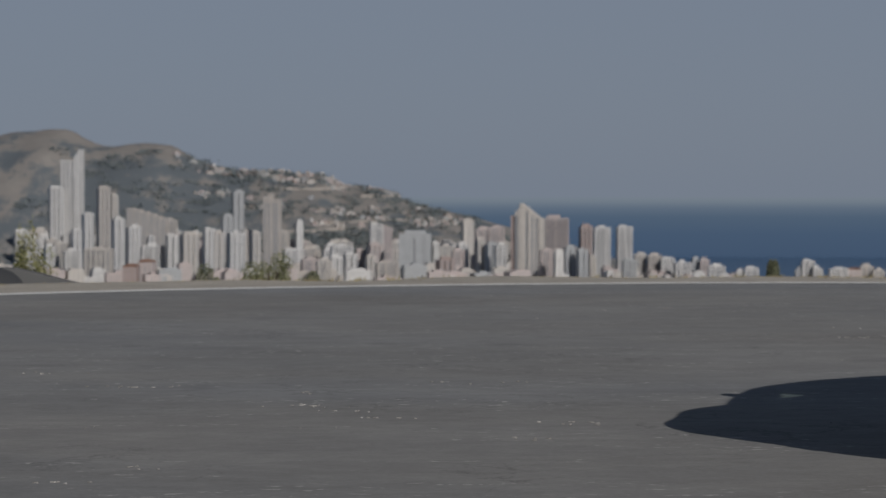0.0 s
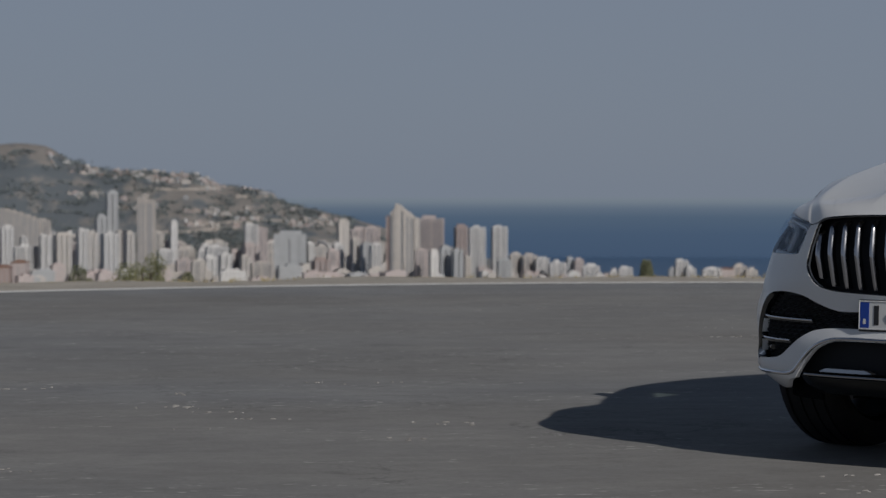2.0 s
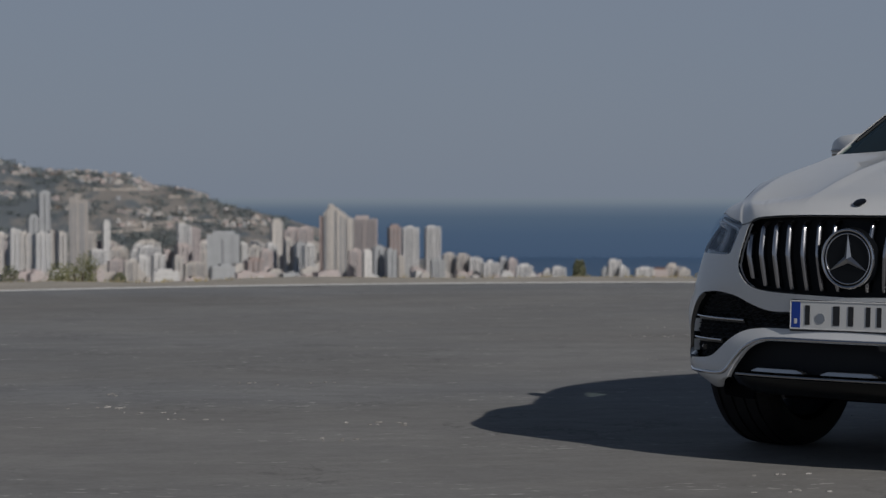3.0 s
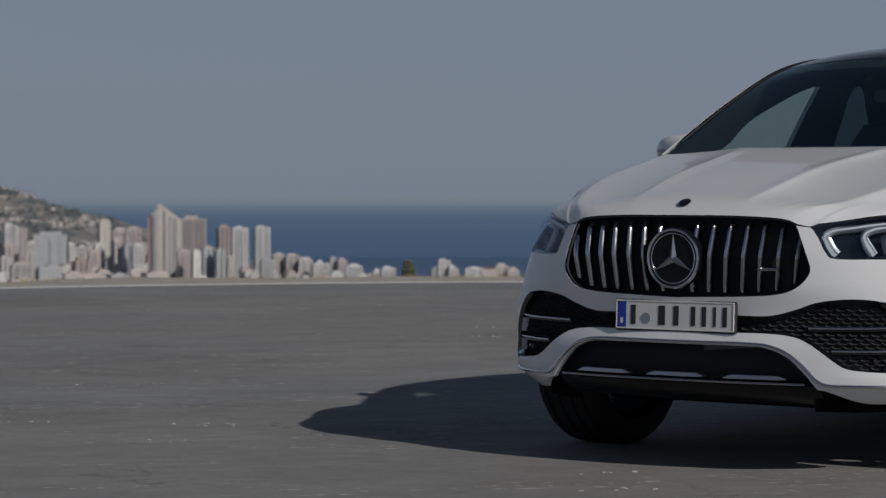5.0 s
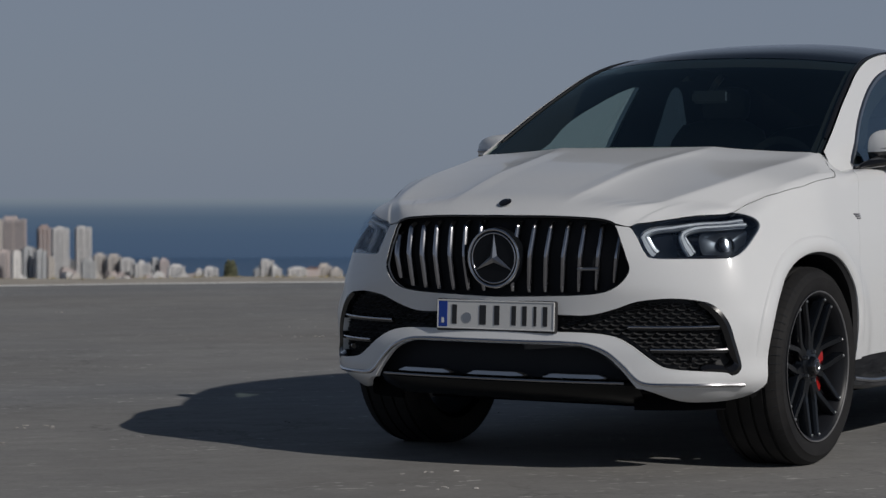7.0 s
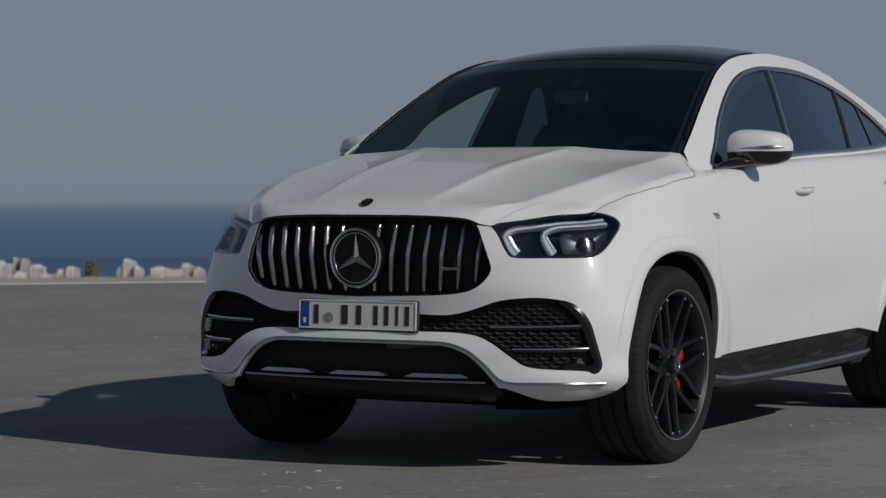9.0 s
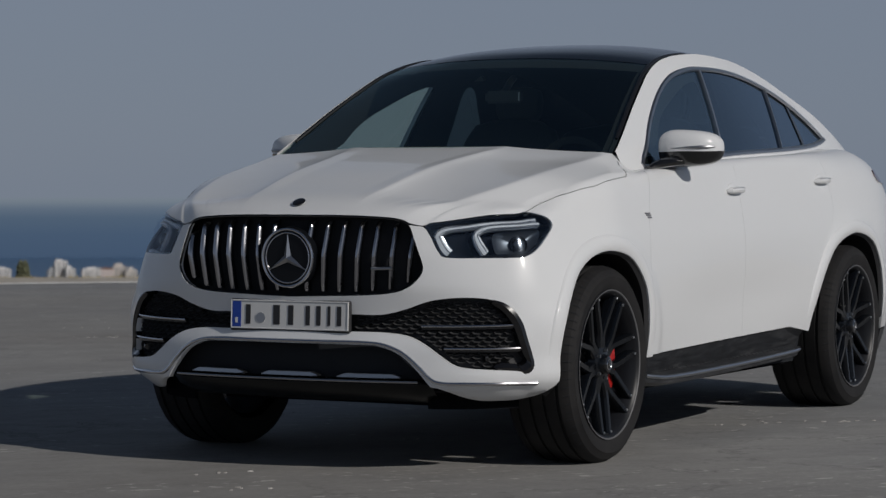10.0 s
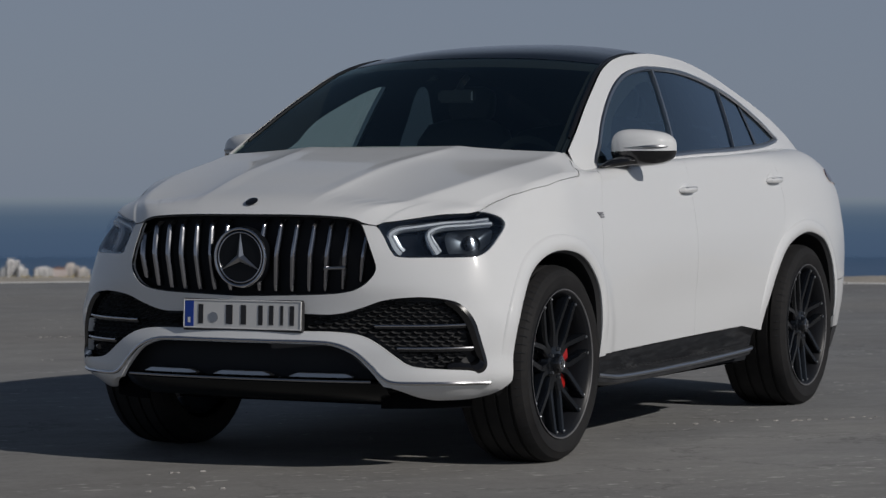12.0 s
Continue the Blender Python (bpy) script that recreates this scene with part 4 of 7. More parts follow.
def mirrored(bm):
    """Adds the mirror image across the car's middle."""
    g = bmesh.ops.duplicate(bm, geom=bm.verts[:] + bm.edges[:] + bm.faces[:])
    for v in (e for e in g["geom"] if isinstance(e, bmesh.types.BMVert)):
        v.co.y *= -1
    bmesh.ops.reverse_faces(bm, faces=[e for e in g["geom"] if isinstance(e, bmesh.types.BMFace)])
    return bm


grille = centre_panel("grille", GRILLE, "black grille with upright chrome bars", step=0.04, lip=0.0, material=SHADE, depth=0.06)
bm = bmesh.new()
skin_tube(bm, [p for p in GRILLE], 0.0045, 0.006, 8)
part("grille_frame", mirrored(bm), GLOSSBLACK, grille, "gloss black surround")
for s0, lo, hi in ((0.078, 0.686, 0.956), (0.150, 0.686, 0.955), (0.219, 0.686, 0.954), (0.291, 0.687, 0.953), (0.359, 0.690, 0.951), (0.430, 0.697, 0.946), (0.501, 0.725, 0.910)):
    for sign in (1, -1):
        bm = bmesh.new()
        rings = []
        for k in range(27):
            t = k / 26
            v = lo + (hi - lo) * t
            s = s0 - 0.014 + 0.020 * t
            bow = 0.015 * abs(2 * t - 1.0) ** 1.25 + 0.020 * max(0.0, (t - 0.92) / 0.08)
            x, y, z = skin(s, v, 0.006 + bow)
            _, _, nx, ny = plan_at(s)
            tx, ty = ny, -nx
            w = 0.0130 - 0.003 * abs(2 * t - 1) ** 3
            row = []
            for a in range(10):
                an = 2 * math.pi * a / 10
                ca, sa = math.cos(an) * w, math.sin(an) * 0.019 + 0.019
                row.append((x + tx * ca + nx * sa, (y + ty * ca + ny * sa) * sign, z))
            rings.append(row)
        vs = add_grid(bm, rings, close_u=True)
        bm.faces.new(vs[0][::-1])
        bm.faces.new(vs[-1])
        bmesh.ops.recalc_face_normals(bm, faces=bm.faces)
        part("grille_bar", bm, BARCHROME, grille, "upright chrome bar")


def star():
    """The round emblem: dark disc, chrome rings and three arms."""
    cx, cz = 0.842, 0.812
    m = Matrix.Translation((cx, 0, cz)) @ Matrix.Rotation(radians(90), 4, 'Y')
    bm = bmesh.new()
    bmesh.ops.create_cone(bm, segments=48, cap_ends=True, radius1=0.118, radius2=0.114, depth=0.03, matrix=Matrix.Translation((-0.012, 0, 0)) @ m)
    disc = part("emblem", bm, EMBLEM, grille, "round dark emblem with a chrome ring")
    for rr, w in ((0.109, 0.006), (0.095, 0.003)):
        bm = bmesh.new()
        rows = [[(cx + 0.006 + w * math.sin(b), (rr + w * math.cos(b)) * math.cos(a), cz + (rr + w * math.cos(b)) * math.sin(a)) for b in (2 * math.pi * j / 8 for j in range(8))] for a in (2 * math.pi * k / 48 for k in range(49))]
        add_grid(bm, rows, close_u=True)
        bmesh.ops.recalc_face_normals(bm, faces=bm.faces)
        part("ring", bm, CHROME, grille, "chrome ring")
    for k in range(3):
        bm = bmesh.new()
        a = radians(90 + 120 * k)
        u, w = Vector((0, math.cos(a), math.sin(a))), Vector((0, -math.sin(a), math.cos(a)))
        o = Vector((cx + 0.006, 0, cz))
        base, tip = 0.017, 0.095
        pts = [o + u * tip, o + w * base - u * base * 0.5, o - u * 0.004, o - w * base - u * base * 0.5, o + Vector((0.012, 0, 0))]
        vs = [bm.verts.new(p) for p in pts]
        for f in ((0, 1, 4), (1, 2, 4), (2, 3, 4), (3, 0, 4), (3, 2, 1, 0)):
            bm.faces.new([vs[i] for i in f])
        bmesh.ops.recalc_face_normals(bm, faces=bm.faces)
        part("arm", bm, SATIN, grille, "chrome emblem arm", smooth=False)


star()
bm = bmesh.new()
add_tube(bm, [skin(0.352, 0.775, 0.0), skin(0.432, 0.777, 0.0)], 0.006, 8)
part("model_badge", bm, SATIN, grille, "small chrome badge bar")

# ---------------------------------------------------------------- bumper openings
band = centre_panel("air_intake", INTAKE, "black honeycomb air intakes", step=0.035, lip=0.0, material=MATTBLACK, depth=0.045, parent=front_bumper)
bm = bmesh.new()
for row in range(18):
    v = 0.402 + row * 0.0152
    for col in range(18):
        s = 0.28 + col * 0.0440 + (0.0220 if row % 2 else 0)
        if all(inside((s + a, v + b), INTAKE) for a, b in ((0, 0), (0.012, 0.008), (-0.012, 0.008), (0.012, -0.008), (-0.012, -0.008))) and s < 0.885:
            hexa = [(s + 0.0215 * math.cos(radians(60 * k)), v + 0.0080 * math.sin(radians(60 * k))) for k in range(6)]
            for sign in (1, -1):
                o = [bm.verts.new((p[0], sign * p[1], p[2])) for p in (skin(a, b, 0.026) for a, b in hexa)]
                i = [bm.verts.new((p[0], sign * p[1], p[2])) for p in (skin(s + (a - s) * 0.70, v + (b - v) * 0.45 + 0.0012, 0.043) for a, b in hexa)]
                for k in range(6):
                    bm.faces.new((o[k], o[(k + 1) % 6], i[(k + 1) % 6], i[k]))
bmesh.ops.recalc_face_normals(bm, faces=bm.faces)
ob = part("honeycomb_mesh", bm, MESHGREY, front_bumper, "black honeycomb mesh", smooth=False)
ob["kind"] = "stuff"
FRAME_OUT = [p for p in INTAKE if p[0] > 0.78]
for sign in (1, -1):
    bm = bmesh.new()
    rows = []
    for a, b in spline([p for p in FRAME_OUT], n=2):
        k = smoothstep(0.78, 0.86, a)
        x0, y0, z0 = skin(a, b, 0.0)
        up = 0.030 * (1 - smoothstep(0.385, 0.47, b)) - 0.012 * smoothstep(0.5, 0.6, b)
        go = k * (1 - 0.45 * (1 - smoothstep(0.385, 0.45, b)))
        x1, y1, z1 = skin(a - 0.032 * go - 0.004, b + up * k, 0.006)
        x2, y2, z2 = skin(a - 0.037 * go - 0.004, b + up * k * 1.2, 0.045)
        rows.append([(x0, sign * y0, z0), ((x0 * 0.6 + x1 * 0.4) + 0.006, sign * (y0 * 0.6 + y1 * 0.4 + 0.004), z0 * 0.6 + z1 * 0.4), (x1, sign * y1, z1), (x2, sign * y2, z2)])
    add_grid(bm, rows)
    bmesh.ops.recalc_face_normals(bm, faces=bm.faces)
    face_out(bm, (0.3, 0, 0.5))
    part("intake_frame", bm, GLOSSBLACK, front_bumper, "gloss black intake frame")
    for line in (((0.528, 0.560), (0.66, 0.561), (0.78, 0.563), (0.885, 0.566)), ((0.612, 0.479), (0.72, 0.479), (0.82, 0.479), (0.918, 0.480))):
        bm = bmesh.new()
        pts = [skin(a, b, 0.012) for a, b in spline(list(line), n=4)]
        add_tube(bm, [(x, sign * y, z) for x, y, z in pts], 0.0048, 8)
        slat = part("slat", bm, CHROME, front_bumper, "slim chrome slat")
        bm = bmesh.new()
        rows = [[(x - 0.004, sign * y, z + 0.004), (x - 0.045, sign * (y - 0.02), z + 0.002), (x - 0.045, sign * (y - 0.02), z - 0.012), (x - 0.004, sign * y, z - 0.012)] for x, y, z in pts]
        add_grid(bm, rows, close_u=True)
        bmesh.ops.recalc_face_normals(bm, faces=bm.faces)
        part("slat_body", bm, GLOSSBLACK, front_bumper, "gloss black slat")
    # outboard curtain wall between the slats, far side only to fit the camera's view
    for v0, v1 in ((0.498, 0.552), (0.415, 0.468)) if sign < 0 else ():
        bm = bmesh.new()
        rows = []
        for k in range(5):
            v = v0 + (v1 - v0) * k / 4
            a = 0.969 - (v - 0.43) * 0.342
            rows.append([(x, sign * y, z) for x, y, z in (skin(a - 0.0380, v, 0.008), skin(a - 0.0400, v, 0.020), skin(a - 0.0420, v, 0.034))])
        add_grid(bm, rows)
        bmesh.ops.recalc_face_normals(bm, faces=bm.faces)
        part("curtain_wall", bm, PAINT, front_bumper, "white wall inside the air curtain")
    bm = bmesh.new()
    x, y, z = skin(0.775, 0.444, 0.026)
    bmesh.ops.create_cone(bm, segments=20, cap_ends=True, radius1=0.013, radius2=0.011, depth=0.012, matrix=Matrix.Translation((x, sign * y, z)) @ Matrix.Rotation(radians(90), 4, 'Y') @ Matrix.Rotation(radians(35 * sign), 4, 'X'))
    part("parking_sensor", bm, GLOSSBLACK, front_bumper, "round parking sensor")

# dark sheet that paints the shade inside the opening
centre_panel("lower_intake", LOWER, "black lower air intake", step=0.04, lip=0.0, material=SHADE, depth=0.13, parent=front_bumper)
for k in range(11):
    # grid behind the lower intake
    bm = bmesh.new()
    if k < 4:
        v = 0.375 + 0.029 * k
        line = [(0.44 * i / 16, v) for i in range(17)]
        skin_tube(bm, line, 0.004, 0.085, 6)
        mirrored(bm)
        bmesh.ops.remove_doubles(bm, verts=bm.verts, dist=1e-4)
    else:
        y = -0.36 + 0.12 * (k - 4)
        pts = [skin(abs(y), v, 0.088) for v in (0.355, 0.42, 0.485)]
        add_tube(bm, [(px, math.copysign(py, y), pz) for px, py, pz in pts], 0.004, 6)
    part("grid_bar", bm, GLOSSBLACK, front_bumper, "black grid bar")
# short ladder of lighter rungs painting a sunlit patch mid-grid
for k in range(5):
    bm = bmesh.new()
    x, y, z = skin(0.036, 0.388 + 0.019 * k, 0.083)
    add_box(bm, x - 0.006, x + 0.004, y - 0.015, y + 0.015, z - 0.0045, z + 0.0045)
    bmesh.ops.bevel(bm, geom=bm.edges[:], offset=0.0015, segments=1, affect='EDGES')
    part("rung", bm, BADGEGREY, front_bumper, "lighter rung painted as a sunlit piece of grid", smooth=False)
CHROMELINE = [(0.0, 0.4985), (0.15, 0.4985), (0.29, 0.4985), (0.378, 0.492), (0.450, 0.464), (0.512, 0.414), (0.556, 0.370), (0.60, 0.352), (0.70, 0.350), (0.85, 0.349), (0.985, 0.347)]
bm = bmesh.new()
skin_tube(bm, spline(CHROMELINE, n=5), 0.0075, -0.001, 8)
part("chrome_strip", mirrored(bm), CHROME, front_bumper, "chrome strip along the lower bumper")
bm = bmesh.new()
prof = []
for s in [0.56 * i / 20 for i in range(21)]:
    d = 0.01 + 0.03 * smoothstep(0.48, 0.56, s)
    a = [skin(s, v, dd) for v, dd in ((0.352, d), (0.344, d - 0.01), (0.31, d - 0.004), (0.275, d + 0.03), (0.255, d + 0.2))]
    prof.append(a)
add_grid(bm, prof)
mirrored(bm)
bmesh.ops.remove_doubles(bm, verts=bm.verts, dist=1e-4)
bmesh.ops.recalc_face_normals(bm, faces=bm.faces)
face_out(bm, (0.3, 0, 0.5))
part("front_apron", bm, APRON, front_bumper, "gloss black apron under the bumper")
bm = bmesh.new()
skin_tube(bm, [(0.51 * i / 20, 0.353) for i in range(21)], 0.0045, 0.004, 6)
part("apron_strip", mirrored(bm), SATIN, front_bumper, "thin bright apron edge")
for a, b in ((-0.118, 0.118), (0.195, 0.440), (-0.440, -0.195)):
    bm = bmesh.new()
    rows = []
    for k in range(9):
        s = a + (b - a) * k / 8
        e = smoothstep(0, 0.12, k / 8) * (1 - smoothstep(0.88, 1, k / 8))
        pts = [skin(abs(s), v, dd) for v, dd in ((0.366, 0.016), (0.366 + 0.004 + 0.010 * e, 0.020), (0.366 + 0.004 + 0.010 * e, 0.05), (0.366, 0.05))]
        rows.append([(x, math.copysign(y, s), z) for x, y, z in pts])
    vs = add_grid(bm, rows, close_u=True)
    bm.faces.new(vs[0][::-1])
    bm.faces.new(vs[-1])
    bmesh.ops.recalc_face_normals(bm, faces=bm.faces)
    part("chrome_fin", bm, SATIN, front_bumper, "short chrome fin in the lower intake", smooth=False)

# ---------------------------------------------------------------- headlamps
def headlamp(sign):
    lamp = tagged(empty("headlamp"), "")
    lamp.parent = car
    lamp["label"] = "clear headlamp with two light-guide hooks"

    def put(name, bm, material, label=""):
        if sign < 0:
            for v in bm.verts:
                v.co.y *= -1
            bmesh.ops.reverse_faces(bm, faces=bm.faces)
        return part(name, bm, material, lamp, label)

    bm = shell(LAMP, lambda a, b, d: skin(a, b, d + 0.004), step=0.03, lip=0)
    face_out(bm, MID)
    ob = put("lens", bm, LENS, "clear lens")
    bm = shell(LAMP, lambda a, b, d: skin(a, b, d + 0.075), step=0.03, lip=-0.07)
    put("housing", bm, GLOSSBLACK, "black lamp housing")
    # black border under the lens
    bm = bmesh.new()
    cx, cy = sum(p[0] for p in LAMP) / len(LAMP), sum(p[1] for p in LAMP) / len(LAMP)
    rows = []
    for a, b in LAMP + LAMP[:1]:
        k = 0.012 / max(0.05, math.hypot(a - cx, b - cy))
        rows.append([skin(a, b, 0.008), skin(a + (cx - a) * k, b + (cy - b) * k * 1.2, 0.009)])
    add_grid(bm, rows)
    put("border", bm, GLOSSBLACK, "black border")
    hooks = (([(1.095, 0.955), (0.960, 0.951), (0.852, 0.945), (0.730, 0.930), (0.636, 0.918), (0.600, 0.899), (0.607, 0.873), (0.625, 0.845), (0.642, 0.828)], 0.016),
             ([(1.105, 0.937), (0.987, 0.936), (0.852, 0.930), (0.785, 0.919), (0.752, 0.900), (0.760, 0.871), (0.778, 0.846), (0.791, 0.828)], 0.016))
    for ctrl, fat in hooks:
        line = spline(ctrl, n=5)
        m = len(line)
        for name, extra, d, material, label in (("light_guide", 0.0, 0.020, LAMPWHITE, "frosted white light guide"), ("guide_trim", 0.005, 0.030, SATIN, "bright trim")):
            bm = bmesh.new()
            rows = []
            for i, (a, b) in enumerate(line):
                p, q = line[max(i - 1, 0)], line[min(i + 1, m - 1)]
                l = math.hypot(q[0] - p[0], q[1] - p[1])
                ux, uv = -(q[1] - p[1]) / l, (q[0] - p[0]) / l
                w = 0.009 + (fat - 0.009) * smoothstep(0.40, 0.8, i / m) + extra
                rows.append([skin(a + ux * w * k, b + uv * w * k, d + e) for k, e in ((-1, 0.022), (-0.95, 0.004), (-0.4, 0.0), (0.4, 0.0), (0.95, 0.004), (1, 0.022))])
            add_grid(bm, rows)
            bmesh.ops.recalc_face_normals(bm, faces=bm.faces)
            face_out(bm, MID)
            put(name, bm, material, label)
        for off in (-0.62, 0.62):
            pts = []
            for i, (a, b) in enumerate(line):
                p, q = line[max(i - 1, 0)], line[min(i + 1, m - 1)]
                l = math.hypot(q[0] - p[0], q[1] - p[1])
                w = (0.009 + (fat - 0.009) * smoothstep(0.40, 0.8, i / m)) * off
                pts.append(skin(a - (q[1] - p[1]) / l * w, b + (q[0] - p[0]) / l * w, 0.018))
            bm = bmesh.new()
            add_tube(bm, pts, 0.0016, 5)
            put("guide_edge", bm, CHROME, "thin bright edge")
    # concave bowl round the projector
    bm = bmesh.new()
    rim_line = spline([(0.830, 0.902), (0.90, 0.913), (1.03, 0.918), (1.10, 0.914), (1.085, 0.882), (1.02, 0.838), (0.96, 0.823), (0.85, 0.823), (0.825, 0.862)], closed=True, n=4)
    rows = [[skin(0.965 + (a - 0.965) * k, 0.862 + (b - 0.862) * k, d) for k, d in ((1.0, 0.030), (0.96, 0.040), (0.80, 0.054), (0.55, 0.064), (0.25, 0.068))] for a, b in rim_line + rim_line[:1]]
    add_grid(bm, rows)
    bmesh.ops.recalc_face_normals(bm, faces=bm.faces)
    face_out(bm, MID)
    put("reflector", bm, BOWL, "dark bright-edged reflector bowl")
    bm = bmesh.new()
    for b0 in (0.838, 0.852, 0.866):
        rows = [[skin(a, b0 + 0.001, 0.050), skin(a, b0, 0.042), skin(a, b0 - 0.002, 0.050)] for a in (0.672, 0.70, 0.73, 0.755)]
        add_grid(bm, rows)
    put("inner_louvre", bm, GLOSSBLACK, "black inner louvres")
    for s, v, r, ring in ((0.965, 0.862, 0.027, GLOSSBLACK),):
        x, y, z = skin(s, v, 0.060)
        bm = bmesh.new()
        bmesh.ops.create_uvsphere(bm, u_segments=20, v_segments=12, radius=r, matrix=Matrix.Translation((x, y, z)))
        put("projector", bm, mat_projector, "glass projector lens")
        bm = bmesh.new()
        rows = []
        _, _, nx, ny = plan_at(s)
        for k in range(25):
            a = 2 * math.pi * k / 24
            rows.append([(x + ny * math.cos(a) * q - nx * e, y - nx * math.cos(a) * q - ny * e, z + math.sin(a) * q) for q, e in ((r * 1.0, 0.004), (r * 1.2, 0.014), (r * 1.3, 0.010), (r * 1.3, -0.02))])
        add_grid(bm, rows)
        put("bezel", bm, ring, "lens bezel")


mat_projector = mat("projector_glass", (0.045, 0.052, 0.062), 0.16, coat=1.0, spec=1.0)
for sign in (1, -1):
    headlamp(sign)


# ---------------------------------------------------------------- number plate, with bars for its characters
def number_plate():
    x0, zc, tilt = 0.831, 0.594, 0.04
    plate = empty("number_plate")
    plate.parent = car
    plate["label"] = "white number plate with dark bars and a blue band"

    def slab(name, y0, y1, z0, z1, d0, d1, material, label=""):
        bm = bmesh.new()
        vs = add_box(bm, x0 + d0, x0 + d1, y0, y1, zc + z0, zc + z1)
        for v in vs:
            v.co.x -= (v.co.z - zc) * tilt
        bmesh.ops.bevel(bm, geom=bm.edges[:], offset=min(0.003, abs(d1 - d0) * 0.45), segments=1, affect='EDGES')
        return part(name, bm, material, plate, label, smooth=False)

    slab("holder", -0.264, 0.264, -0.063, 0.058, -0.014, 0.004, MATTBLACK, "black plate holder")
    slab("sheet", -0.26, 0.26, -0.055, 0.055, 0.004, 0.007, PLATEWHITE)
    for z0, z1 in ((0.050, 0.055), (-0.055, -0.050)):
        slab("rim", -0.26, 0.26, z0, z1, 0.007, 0.0095, PLATEWHITE)
    for y0, y1 in ((-0.26, -0.2555), (0.2555, 0.26)):
        slab("rim", y0, y1, -0.05, 0.05, 0.007, 0.0095, PLATEWHITE)
    slab("band", -0.254, -0.214, -0.049, 0.049, 0.007, 0.0085, PLATEBLUE, "blue band")
    slab("band_bar", -0.240, -0.228, -0.034, -0.014, 0.0085, 0.0095, PLATEWHITE, "small white bar")
    # character bars
    for y, w in ((-0.182, 0.022), (-0.055, 0.030), (0.008, 0.024), (0.083, 0.020), (0.130, 0.020), (0.176, 0.013), (0.220, 0.020)):
        slab("bar", y - w / 2, y + w / 2, -0.037, 0.037, 0.007, 0.009, PLATEINK)
    bm = bmesh.new()
    bmesh.ops.create_cone(bm, segments=20, cap_ends=True, radius1=0.020, radius2=0.020, depth=0.003, matrix=Matrix.Translation((x0 + 0.0085, -0.125, zc - 0.012)) @ Matrix.Rotation(radians(90), 4, 'Y'))
    part("sticker", bm, SATIN, plate, "round grey sticker")


number_plate()

